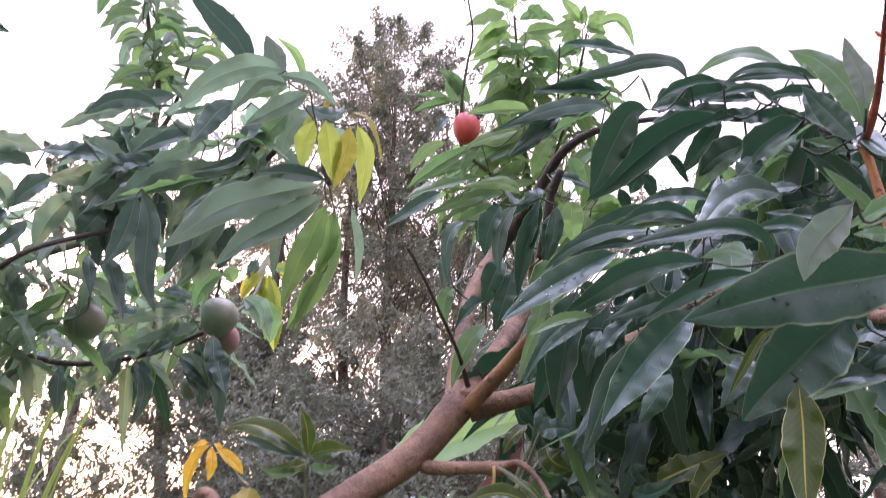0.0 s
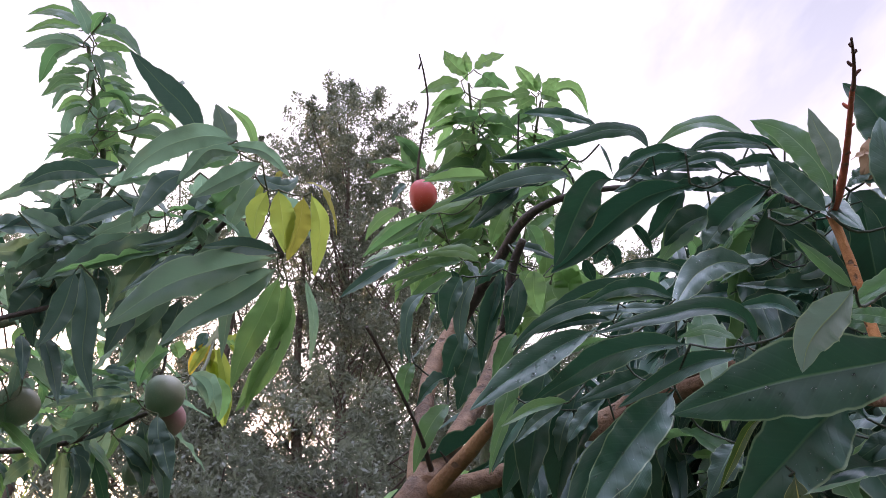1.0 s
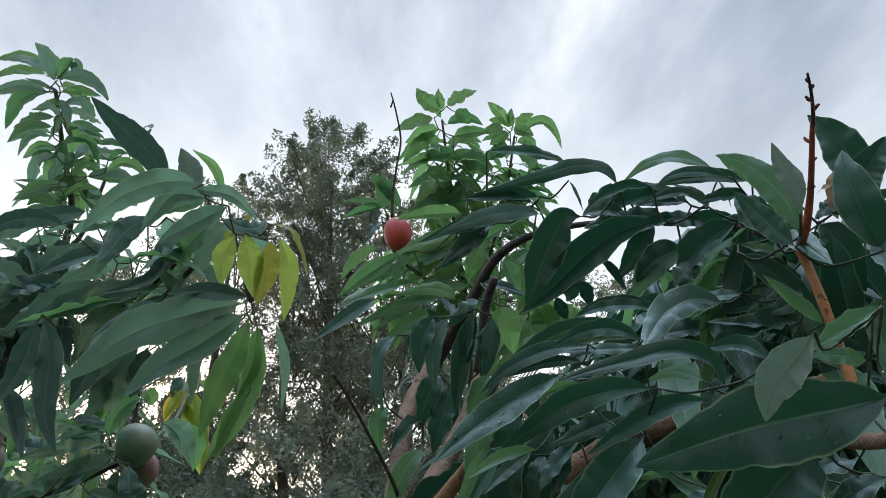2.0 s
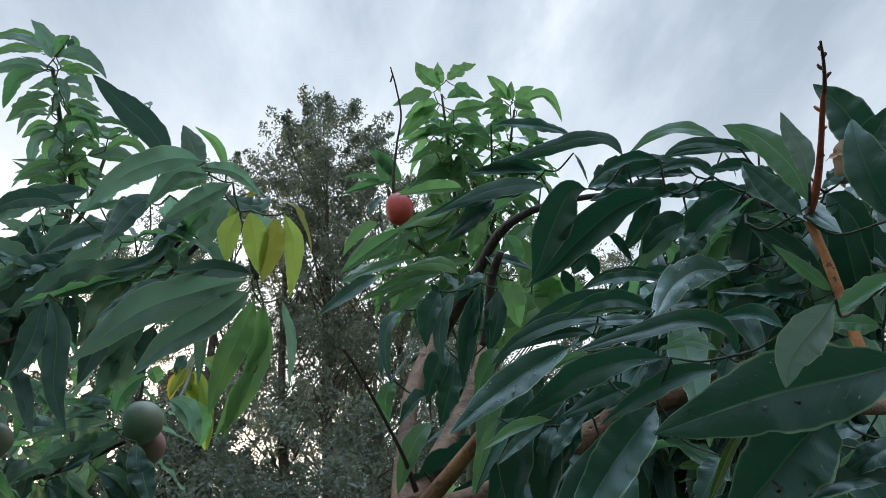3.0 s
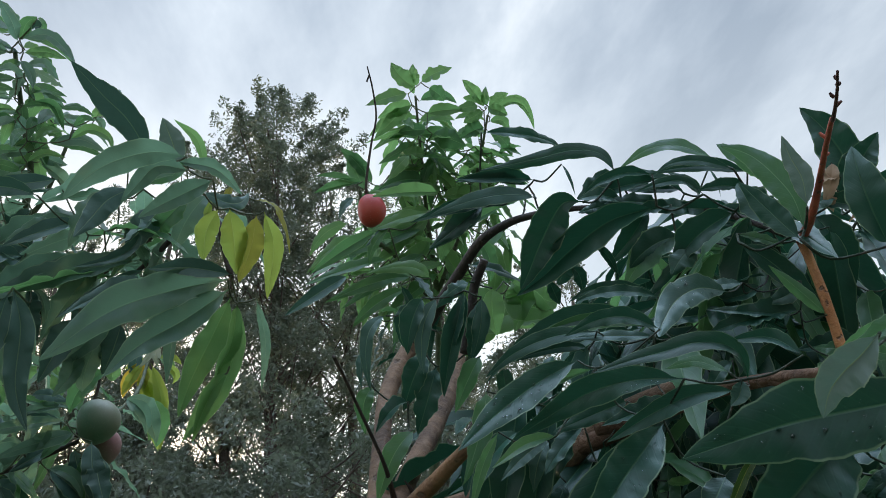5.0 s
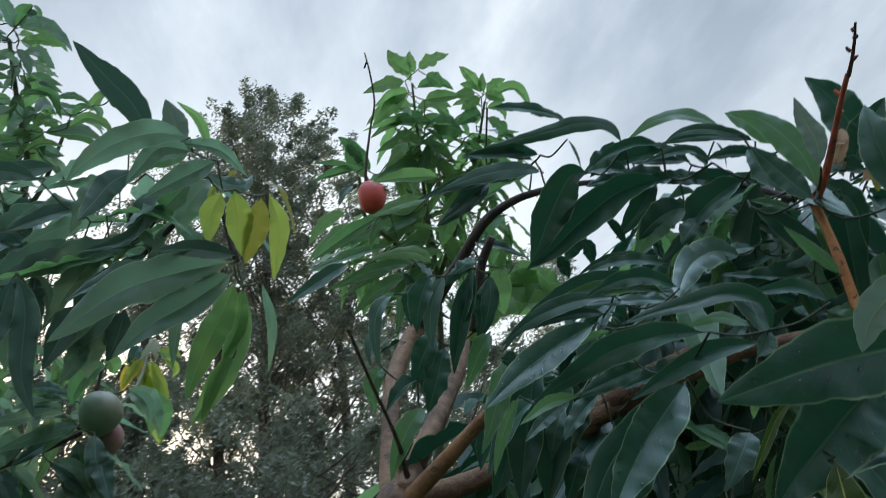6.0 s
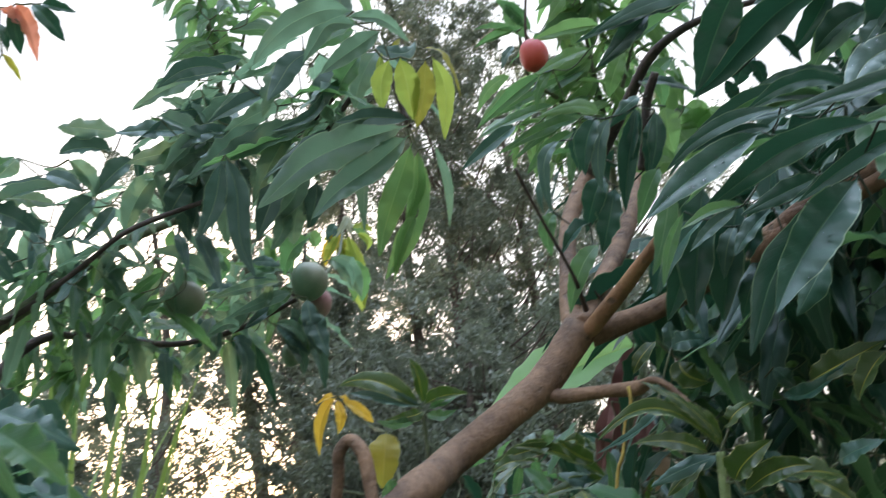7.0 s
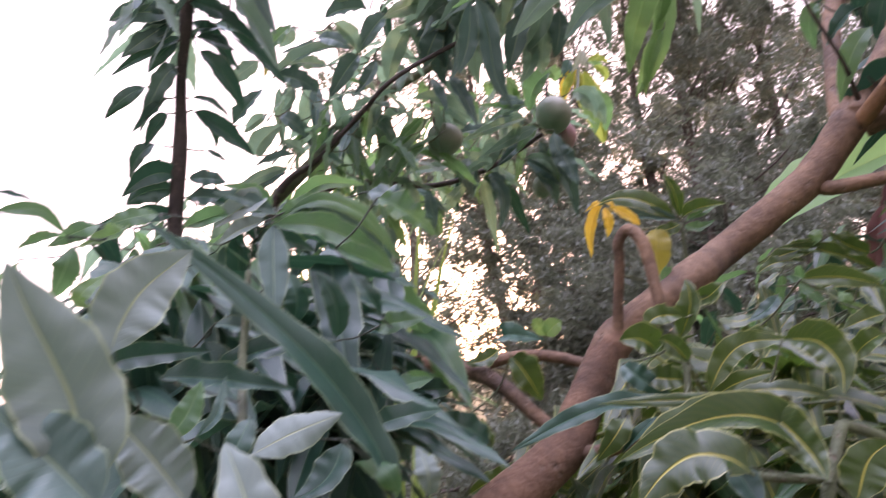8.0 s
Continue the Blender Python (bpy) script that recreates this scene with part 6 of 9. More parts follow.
leaf(fruit_limb, "h", (-0.958, 1.259, 2.037), (-1.007, 1.216, 2.018), (-1.077, 1.212, 1.996), (0.34, -0.94, 0.1), 0.0242)
leaf(fruit_limb, "g", (-0.963, 1.258, 2.029), (-0.997, 1.226, 2.011), (-1.036, 1.24, 1.99), (0.23, -0.97, 0.02), 0.0225)
leaf(fruit_limb, "h", (-0.945, 1.201, 2.202), (-0.874, 1.214, 2.239), (-0.809, 1.262, 2.258), (0.41, -0.91, 0.01), 0.0311)
leaf(fruit_limb, "g", (-0.952, 1.226, 2.135), (-0.928, 1.235, 2.118), (-0.923, 1.273, 2.094), (0.78, -0.61, -0.14), 0.0333)
leaf(fruit_limb, "h", (-0.972, 1.211, 2.14), (-0.988, 1.192, 2.122), (-1.027, 1.206, 2.112), (0.18, -0.97, -0.18), 0.0217)
leaf(fruit_limb, "g", (-0.94, 1.202, 2.209), (-0.899, 1.219, 2.196), (-0.887, 1.266, 2.182), (0.74, -0.66, -0.11), 0.0417)
leaf(fruit_limb, "h", (-0.916, 1.228, 2.186), (-0.919, 1.222, 2.162), (-0.956, 1.241, 2.151), (0.05, -0.92, -0.4), 0.0217)
leaf(fruit_limb, "o", (-0.947, 1.179, 2.243), (-0.942, 1.178, 2.222), (-0.947, 1.178, 2.199), (0.81, -0.58, 0.03), 0.0117)
leaf(fruit_limb, "g", (-0.851, 1.226, 2.272), (-0.815, 1.237, 2.261), (-0.796, 1.26, 2.244), (0.5, -0.87, -0.06), 0.0333)
leaf(fruit_limb, "h", (-0.961, 1.239, 2.089), (-0.933, 1.249, 2.071), (-0.928, 1.266, 2.059), (0.65, -0.76, 0.04), 0.0217)
leaf(fruit_limb, "g", (-0.974, 1.07, 2.281), (-0.931, 1.101, 2.257), (-0.914, 1.151, 2.24), (0.75, -0.64, -0.16), 0.0403)
leaf(fruit_limb, "h", (-1.014, 1.153, 2.198), (-0.971, 1.159, 2.219), (-0.955, 1.176, 2.236), (0.44, -0.88, -0.18), 0.0324)
leaf(fruit_limb, "h", (-0.755, 1.314, 2.379), (-0.806, 1.271, 2.377), (-0.852, 1.261, 2.381), (0.48, -0.87, -0.11), 0.0417)
leaf(fruit_limb, "g", (-0.774, 1.322, 2.346), (-0.813, 1.285, 2.344), (-0.851, 1.269, 2.33), (0.57, -0.81, -0.08), 0.0383)
leaf(fruit_limb, "h", (-0.814, 1.329, 2.285), (-0.844, 1.291, 2.295), (-0.877, 1.263, 2.302), (0.71, -0.7, -0.09), 0.0250)
leaf(fruit_limb, "g", (-0.832, 1.322, 2.277), (-0.89, 1.272, 2.274), (-0.949, 1.242, 2.27), (0.57, -0.82, 0.05), 0.0311)
leaf(fruit_limb, "h", (-0.875, 1.309, 2.248), (-0.909, 1.27, 2.25), (-0.948, 1.243, 2.248), (0.67, -0.74, 0.06), 0.0346)
leaf(fruit_limb, "g", (-0.91, 1.31, 2.193), (-0.921, 1.281, 2.209), (-0.961, 1.265, 2.222), (0.66, -0.75, -0.01), 0.0367)
leaf(fruit_limb, "h", (-0.915, 1.246, 2.322), (-0.924, 1.235, 2.3), (-0.95, 1.242, 2.285), (0.32, -0.93, -0.19), 0.0333)
leaf(fruit_limb, "g", (-0.625, 1.322, 2.367), (-0.681, 1.285, 2.36), (-0.753, 1.282, 2.364), (0.3, -0.95, -0.12), 0.0403)
leaf(fruit_limb, "h", (-0.606, 1.348, 2.333), (-0.671, 1.31, 2.322), (-0.746, 1.312, 2.314), (0.26, -0.96, -0.11), 0.0484)
leaf(fruit_limb, "h", (-0.611, 1.327, 2.477), (-0.661, 1.304, 2.453), (-0.74, 1.319, 2.426), (0.18, -0.93, -0.33), 0.0373)
leaf(fruit_limb, "g", (-0.817, 1.337, 2.265), (-0.844, 1.321, 2.23), (-0.887, 1.311, 2.176), (0.36, -0.93, -0.02), 0.0417)
leaf(fruit_limb, "h", (-0.59, 1.348, 2.346), (-0.649, 1.326, 2.311), (-0.707, 1.341, 2.297), (0.13, -0.98, -0.17), 0.0484)
leaf(fruit_limb, "g", (-0.558, 1.343, 2.379), (-0.599, 1.333, 2.341), (-0.666, 1.349, 2.31), (0.09, -0.97, -0.22), 0.0484)
leaf(fruit_limb, "h", (-0.707, 1.371, 2.317), (-0.748, 1.362, 2.259), (-0.775, 1.374, 2.195), (0.2, -0.97, -0.13), 0.0500)
leaf(fruit_limb, "g", (-0.6, 1.37, 2.293), (-0.643, 1.364, 2.235), (-0.658, 1.398, 2.171), (0.06, -0.97, -0.25), 0.0484)
leaf(fruit_limb, "h", (-0.544, 1.381, 2.314), (-0.577, 1.385, 2.249), (-0.595, 1.428, 2.164), (0, -0.96, -0.3), 0.0484)
leaf(fruit_limb, "g", (-0.636, 1.349, 2.306), (-0.664, 1.343, 2.26), (-0.699, 1.37, 2.229), (0.04, -0.95, -0.3), 0.0403)
leaf(fruit_limb, "g", (-0.747, 1.342, 2.335), (-0.775, 1.327, 2.305), (-0.818, 1.325, 2.261), (0.32, -0.94, -0.09), 0.0417)
leaf(fruit_limb, "h", (-0.845, 1.29, 2.327), (-0.817, 1.308, 2.294), (-0.809, 1.323, 2.258), (0.65, -0.76, -0.03), 0.0333)
leaf(fruit_limb, "g", (-0.79, 1.357, 2.253), (-0.808, 1.349, 2.214), (-0.85, 1.347, 2.181), (0.27, -0.96, -0.08), 0.0333)
upright = branch("branch", fruit_tree, TWIG, [(-1.027, 1.301, 1.993, 0.0146), (-0.872, 1.506, 2.222, 0.0102), (-0.713, 1.638, 2.365, 0.0095), (-0.687, 1.617, 2.569, 0.0083), (-0.666, 1.575, 2.659, 0.0070), (-0.674, 1.506, 2.763, 0.0056), (-0.676, 1.425, 2.868, 0.0042)], [(-0.687, 1.617, 2.569, 0.0063), (-0.646, 1.607, 2.618, 0.0049), (-0.590, 1.564, 2.767, 0.0035)])
leaf(upright, "m", (-0.69, 1.401, 2.889), (-0.738, 1.369, 2.877), (-0.794, 1.386, 2.871), (0.13, -0.99, 0.08), 0.0237)
leaf(upright, "h", (-0.698, 1.419, 2.863), (-0.743, 1.39, 2.848), (-0.786, 1.383, 2.825), (0.35, -0.93, 0.07), 0.0267)
leaf(upright, "m", (-0.681, 1.459, 2.822), (-0.719, 1.441, 2.799), (-0.763, 1.452, 2.791), (0.14, -0.98, -0.16), 0.0301)
leaf(upright, "h", (-0.692, 1.475, 2.794), (-0.728, 1.451, 2.779), (-0.774, 1.463, 2.76), (0.2, -0.97, -0.12), 0.0269)
leaf(upright, "h", (-0.699, 1.472, 2.792), (-0.73, 1.461, 2.764), (-0.763, 1.497, 2.748), (-0.21, -0.95, -0.21), 0.0219)
leaf(upright, "h", (-0.675, 1.502, 2.767), (-0.709, 1.482, 2.749), (-0.75, 1.494, 2.74), (0.15, -0.98, -0.11), 0.0236)
leaf(upright, "m", (-0.667, 1.411, 2.891), (-0.653, 1.39, 2.903), (-0.635, 1.393, 2.926), (0.19, -0.79, -0.58), 0.0246)
leaf(upright, "g", (-0.644, 1.408, 2.908), (-0.627, 1.398, 2.909), (-0.616, 1.407, 2.891), (0.02, -1, 0.06), 0.0193)
leaf(upright, "m", (-0.66, 1.429, 2.874), (-0.623, 1.445, 2.853), (-0.61, 1.491, 2.847), (0.64, -0.67, -0.38), 0.0297)
leaf(upright, "h", (-0.658, 1.454, 2.843), (-0.62, 1.464, 2.831), (-0.598, 1.496, 2.83), (0.53, -0.82, -0.2), 0.0267)
leaf(upright, "m", (-0.658, 1.474, 2.817), (-0.623, 1.481, 2.807), (-0.594, 1.516, 2.803), (0.54, -0.84, -0.09), 0.0258)
leaf(upright, "h", (-0.662, 1.511, 2.762), (-0.677, 1.506, 2.736), (-0.697, 1.535, 2.71), (-0.11, -0.93, -0.36), 0.0236)
leaf(upright, "m", (-0.653, 1.523, 2.75), (-0.621, 1.529, 2.739), (-0.595, 1.542, 2.724), (0.24, -0.96, -0.13), 0.0258)
leaf(upright, "h", (-0.59, 1.568, 2.761), (-0.548, 1.569, 2.76), (-0.526, 1.613, 2.75), (0.57, -0.82, -0.08), 0.0261)
leaf(upright, "h", (-0.626, 1.523, 2.768), (-0.592, 1.518, 2.774), (-0.568, 1.556, 2.787), (0.5, -0.87, -0.01), 0.0258)
leaf(upright, "b", (-0.557, 1.586, 2.807), (-0.54, 1.567, 2.823), (-0.516, 1.576, 2.873), (0.27, -0.91, -0.3), 0.0213)
leaf(upright, "m", (-0.67, 1.494, 2.781), (-0.64, 1.488, 2.787), (-0.59, 1.508, 2.787), (0.17, -0.98, -0.09), 0.0236)
leaf(upright, "h", (-0.679, 1.564, 2.668), (-0.716, 1.533, 2.667), (-0.761, 1.493, 2.683), (0.66, -0.73, 0.15), 0.0170)
leaf(upright, "m", (-0.673, 1.556, 2.644), (-0.708, 1.52, 2.653), (-0.755, 1.502, 2.641), (0.55, -0.83, 0.01), 0.0276)
leaf(upright, "h", (-0.656, 1.538, 2.624), (-0.699, 1.508, 2.618), (-0.763, 1.515, 2.607), (0.24, -0.95, -0.18), 0.0251)
leaf(upright, "b", (-0.652, 1.538, 2.729), (-0.672, 1.538, 2.691), (-0.684, 1.568, 2.661), (0.2, -0.86, -0.47), 0.0321)
leaf(upright, "h", (-0.657, 1.545, 2.715), (-0.63, 1.557, 2.691), (-0.602, 1.595, 2.697), (0.61, -0.75, -0.24), 0.0297)
leaf(upright, "m", (-0.662, 1.534, 2.728), (-0.692, 1.523, 2.701), (-0.741, 1.518, 2.664), (0.22, -0.98, -0.02), 0.0279)
leaf(upright, "h", (-0.671, 1.558, 2.684), (-0.7, 1.549, 2.652), (-0.728, 1.561, 2.612), (0.2, -0.96, -0.2), 0.0297)
leaf(upright, "m", (-0.669, 1.47, 2.815), (-0.651, 1.485, 2.784), (-0.667, 1.519, 2.748), (0.77, -0.52, -0.37), 0.0279)
leaf(upright, "h", (-0.662, 1.455, 2.839), (-0.671, 1.459, 2.806), (-0.699, 1.478, 2.771), (-0.13, -0.96, -0.25), 0.0250)
leaf(upright, "m", (-0.666, 1.442, 2.854), (-0.688, 1.432, 2.832), (-0.726, 1.439, 2.829), (0.11, -0.98, -0.18), 0.0215)
leaf(upright, "g", (-0.668, 1.431, 2.866), (-0.696, 1.403, 2.863), (-0.734, 1.396, 2.876), (0.48, -0.84, 0.24), 0.0145)
leaf(upright, "b", (-0.673, 1.567, 2.709), (-0.652, 1.576, 2.684), (-0.668, 1.618, 2.649), (0.65, -0.6, -0.47), 0.0300)
leaf(upright, "h", (-0.649, 1.566, 2.687), (-0.611, 1.583, 2.66), (-0.588, 1.623, 2.638), (0.56, -0.8, -0.23), 0.0317)
leaf(upright, "m", (-0.674, 1.389, 2.88), (-0.711, 1.344, 2.889), (-0.776, 1.349, 2.886), (0.29, -0.84, -0.46), 0.0284)
leaf(upright, "h", (-0.665, 1.39, 2.883), (-0.666, 1.356, 2.903), (-0.688, 1.327, 2.916), (0.57, -0.53, -0.63), 0.0260)
leaf(upright, "m", (-0.654, 1.4, 2.878), (-0.601, 1.406, 2.881), (-0.571, 1.452, 2.86), (0.4, -0.79, -0.46), 0.0308)
leaf(upright, "h", (-0.679, 1.411, 2.85), (-0.727, 1.394, 2.82), (-0.766, 1.431, 2.773), (0.26, -0.82, -0.5), 0.0308)
leaf(upright, "m", (-0.679, 1.496, 2.735), (-0.706, 1.474, 2.726), (-0.734, 1.514, 2.682), (0.2, -0.85, -0.49), 0.0260)
leaf(upright, "h", (-0.665, 1.479, 2.805), (-0.622, 1.49, 2.795), (-0.599, 1.529, 2.798), (0.52, -0.74, -0.43), 0.0287)
leaf(upright, "m", (-0.676, 1.488, 2.786), (-0.672, 1.502, 2.746), (-0.701, 1.534, 2.718), (0.17, -0.79, -0.59), 0.0311)
leaf(upright, "h", (-0.655, 1.517, 2.68), (-0.686, 1.497, 2.667), (-0.747, 1.484, 2.647), (0.42, -0.85, -0.33), 0.0211)
leaf(upright, "m", (-0.622, 1.517, 2.703), (-0.567, 1.522, 2.706), (-0.52, 1.573, 2.701), (0.45, -0.82, -0.37), 0.0257)
leaf(upright, "h", (-0.604, 1.5, 2.74), (-0.554, 1.505, 2.739), (-0.51, 1.549, 2.73), (0.41, -0.86, -0.31), 0.0167)
leaf(upright, "b", (-0.65, 1.502, 2.782), (-0.625, 1.509, 2.766), (-0.624, 1.554, 2.752), (0.56, -0.62, -0.55), 0.0239)
leaf(upright, "b", (-0.688, 1.499, 2.763), (-0.7, 1.504, 2.723), (-0.719, 1.541, 2.71), (0.13, -0.74, -0.67), 0.0215)
leaf(upright, "m", (-0.66, 1.529, 2.737), (-0.641, 1.542, 2.707), (-0.633, 1.56, 2.668), (0.42, -0.88, -0.23), 0.0287)
fruit_twig = branch("branch", fruit_tree, BARK_DARK, [(-1.137, 1.317, 1.758, 0.0162), (-1.061, 1.509, 2.030, 0.0105), (-0.972, 1.605, 2.066, 0.0074), (-0.844, 1.710, 2.050, 0.0068), (-0.728, 1.755, 2.070, 0.0062), (-0.638, 1.769, 2.102, 0.0054), (-0.566, 1.782, 2.137, 0.0048)], [(-0.568, 1.763, 2.140, 0.0041), (-0.538, 1.762, 2.225, 0.0034), (-0.528, 1.747, 2.285, 0.0027)], [(-0.799, 1.658, 2.181, 0.0041), (-0.795, 1.648, 2.262, 0.0034), (-0.790, 1.642, 2.321, 0.0027)])
leaf(fruit_twig, "g", (-0.521, 1.732, 2.105), (-0.506, 1.735, 2.045), (-0.487, 1.744, 1.984), (0.48, -0.88, 0.04), 0.0456)
leaf(fruit_twig, "h", (-0.482, 1.769, 2.219), (-0.436, 1.777, 2.186), (-0.413, 1.794, 2.126), (0.36, -0.93, 0.02), 0.0469)
leaf(fruit_twig, "m", (-0.55, 1.788, 2.272), (-0.57, 1.776, 2.245), (-0.603, 1.801, 2.203), (0.03, -0.98, -0.21), 0.0385)
leaf(fruit_twig, "g", (-0.652, 1.713, 2.219), (-0.613, 1.714, 2.218), (-0.587, 1.749, 2.212), (0.49, -0.83, 0.24), 0.0251)
leaf(fruit_twig, "h", (-0.595, 1.739, 2.198), (-0.634, 1.714, 2.19), (-0.689, 1.728, 2.181), (0.08, -0.97, 0.23), 0.0272)
leaf(fruit_twig, "g", (-0.614, 1.76, 2.077), (-0.567, 1.77, 2.041), (-0.539, 1.78, 2.003), (0.37, -0.92, 0.13), 0.0488)
leaf(fruit_twig, "h", (-0.72, 1.68, 2.233), (-0.735, 1.662, 2.225), (-0.758, 1.673, 2.193), (0.19, -0.98, -0), 0.0386)
leaf(fruit_twig, "g", (-0.751, 1.687, 2.156), (-0.708, 1.692, 2.159), (-0.665, 1.705, 2.146), (0.22, -0.95, 0.22), 0.0340)
leaf(fruit_twig, "h", (-0.657, 1.735, 2.119), (-0.686, 1.715, 2.098), (-0.73, 1.736, 2.077), (0.01, -1, -0.02), 0.0424)
leaf(fruit_twig, "h", (-0.61, 1.799, 2.154), (-0.621, 1.789, 2.127), (-0.648, 1.777, 2.11), (0.28, -0.93, 0.24), 0.0337)
leaf(fruit_twig, "g", (-0.572, 1.766, 2.119), (-0.557, 1.768, 2.07), (-0.546, 1.772, 2.022), (0.56, -0.82, 0.1), 0.0424)
leaf(fruit_twig, "h", (-0.788, 1.743, 2.083), (-0.763, 1.746, 2.058), (-0.762, 1.776, 2.015), (0.7, -0.71, -0.08), 0.0495)
leaf(fruit_twig, "g", (-0.715, 1.778, 2.067), (-0.699, 1.777, 2.034), (-0.706, 1.8, 1.991), (0.67, -0.73, -0.14), 0.0396)
leaf(fruit_twig, "g", (-0.783, 1.739, 2.113), (-0.77, 1.74, 2.073), (-0.773, 1.775, 2.039), (0.77, -0.6, -0.19), 0.0452)
leaf(fruit_twig, "b", (-0.642, 1.799, 2.313), (-0.631, 1.804, 2.269), (-0.649, 1.819, 2.229), (0.16, -0.96, -0.24), 0.0291)
leaf(fruit_twig, "b", (-0.84, 1.712, 2.317), (-0.838, 1.708, 2.29), (-0.84, 1.712, 2.266), (0.29, -0.96, 0.01), 0.0330)
leaf(fruit_twig, "b", (-0.708, 1.826, 2.325), (-0.7, 1.822, 2.305), (-0.715, 1.845, 2.286), (0.48, -0.75, -0.46), 0.0299)
leaf(fruit_twig, "h", (-0.78, 1.702, 2.259), (-0.741, 1.713, 2.237), (-0.722, 1.741, 2.215), (0.53, -0.85, -0.04), 0.0385)
leaf(fruit_twig, "m", (-0.812, 1.697, 2.227), (-0.781, 1.703, 2.21), (-0.767, 1.735, 2.184), (0.61, -0.79, -0.08), 0.0289)
leaf(fruit_twig, "b", (-0.54, 1.832, 2.316), (-0.529, 1.829, 2.296), (-0.528, 1.846, 2.282), (0.43, -0.88, -0.21), 0.0330)
leaf(fruit_twig, "m", (-0.74, 1.712, 2.245), (-0.714, 1.715, 2.224), (-0.735, 1.743, 2.193), (0.59, -0.71, -0.37), 0.0248)
leaf(fruit_twig, "h", (-0.733, 1.738, 2.168), (-0.704, 1.735, 2.171), (-0.676, 1.758, 2.175), (0.33, -0.94, -0.01), 0.0343)
leaf(fruit_twig, "g", (-0.683, 1.753, 2.184), (-0.638, 1.756, 2.182), (-0.599, 1.793, 2.174), (0.44, -0.9, 0.06), 0.0294)
leaf(fruit_twig, "h", (-0.681, 1.768, 2.132), (-0.72, 1.747, 2.105), (-0.774, 1.748, 2.139), (0.22, -0.97, 0.13), 0.0294)
leaf(fruit_twig, "g", (-0.617, 1.77, 2.124), (-0.649, 1.753, 2.097), (-0.686, 1.754, 2.075), (0.16, -0.98, 0.08), 0.0291)
leaf(fruit_twig, "h", (-0.761, 1.736, 2.045), (-0.798, 1.715, 2.007), (-0.82, 1.726, 1.981), (0.19, -0.98, -0.03), 0.0321)
leaf(fruit_twig, "g", (-0.706, 1.756, 2.051), (-0.682, 1.763, 1.996), (-0.702, 1.763, 1.92), (0.56, -0.83, -0.02), 0.0340)
leaf(fruit_twig, "h", (-0.722, 1.75, 2.052), (-0.719, 1.752, 1.981), (-0.723, 1.792, 1.856), (0.65, -0.74, -0.16), 0.0330)
leaf(fruit_twig, "g", (-0.868, 1.733, 2.048), (-0.863, 1.732, 1.995), (-0.873, 1.764, 1.948), (0.64, -0.73, -0.26), 0.0385)
leaf(fruit_twig, "h", (-0.89, 1.72, 2.058), (-0.902, 1.708, 2.022), (-0.891, 1.725, 1.971), (0.66, -0.75, -0.05), 0.0347)
leaf(fruit_twig, "g", (-0.939, 1.693, 2.068), (-0.943, 1.685, 2.032), (-0.95, 1.716, 1.994), (0.66, -0.68, -0.31), 0.0424)
leaf(fruit_twig, "h", (-0.994, 1.66, 2.077), (-0.978, 1.667, 2.025), (-1.009, 1.678, 1.988), (0.23, -0.95, -0.23), 0.0385)
leaf(fruit_twig, "g", (-0.622, 1.779, 2.081), (-0.573, 1.793, 2.024), (-0.565, 1.816, 1.963), (0.48, -0.88, -0.05), 0.0415)
leaf(fruit_twig, "g", (-0.554, 1.771, 2.107), (-0.525, 1.783, 2.034), (-0.515, 1.809, 1.921), (0.48, -0.88, -0.08), 0.0467)
leaf(fruit_twig, "h", (-0.811, 1.747, 2.098), (-0.844, 1.719, 2.097), (-0.906, 1.697, 2.091), (0.45, -0.87, 0.21), 0.0308)
leaf(fruit_twig, "g", (-0.869, 1.714, 2.125), (-0.908, 1.683, 2.117), (-0.955, 1.67, 2.109), (0.41, -0.89, 0.2), 0.0267)
leaf(fruit_twig, "m", (-0.813, 1.71, 2.227), (-0.772, 1.721, 2.204), (-0.762, 1.765, 2.178), (0.64, -0.75, -0.18), 0.0289)
leaf(fruit_twig, "b", (-0.994, 1.758, 2.15), (-0.988, 1.756, 2.121), (-0.988, 1.766, 2.095), (0.6, -0.8, -0.04), 0.0279)
leaf(fruit_twig, "b", (-0.936, 1.771, 2.211), (-0.917, 1.773, 2.19), (-0.922, 1.773, 2.163), (0.51, -0.86, 0.11), 0.0299)
leaf(fruit_twig, "h", (-0.575, 1.761, 2.2), (-0.603, 1.737, 2.208), (-0.658, 1.736, 2.223), (0.33, -0.93, 0.15), 0.0221)
leaf(fruit_twig, "m", (-0.837, 1.701, 2.218), (-0.87, 1.677, 2.201), (-0.913, 1.69, 2.189), (0.16, -0.99, -0.03), 0.0277)
leaf(fruit_twig, "h", (-0.761, 1.676, 2.261), (-0.727, 1.687, 2.231), (-0.707, 1.718, 2.207), (0.61, -0.79, -0), 0.0347)
leaf(fruit_twig, "h", (-0.79, 1.676, 2.214), (-0.756, 1.683, 2.198), (-0.722, 1.712, 2.158), (0.52, -0.85, 0.1), 0.0434)
leaf(fruit_twig, "h", (-0.602, 1.765, 2.174), (-0.63, 1.737, 2.191), (-0.681, 1.745, 2.191), (0.29, -0.91, 0.29), 0.0220)
leaf(fruit_twig, "m", (-0.574, 1.777, 2.162), (-0.597, 1.762, 2.138), (-0.631, 1.752, 2.094), (0.21, -0.96, 0.17), 0.0347)
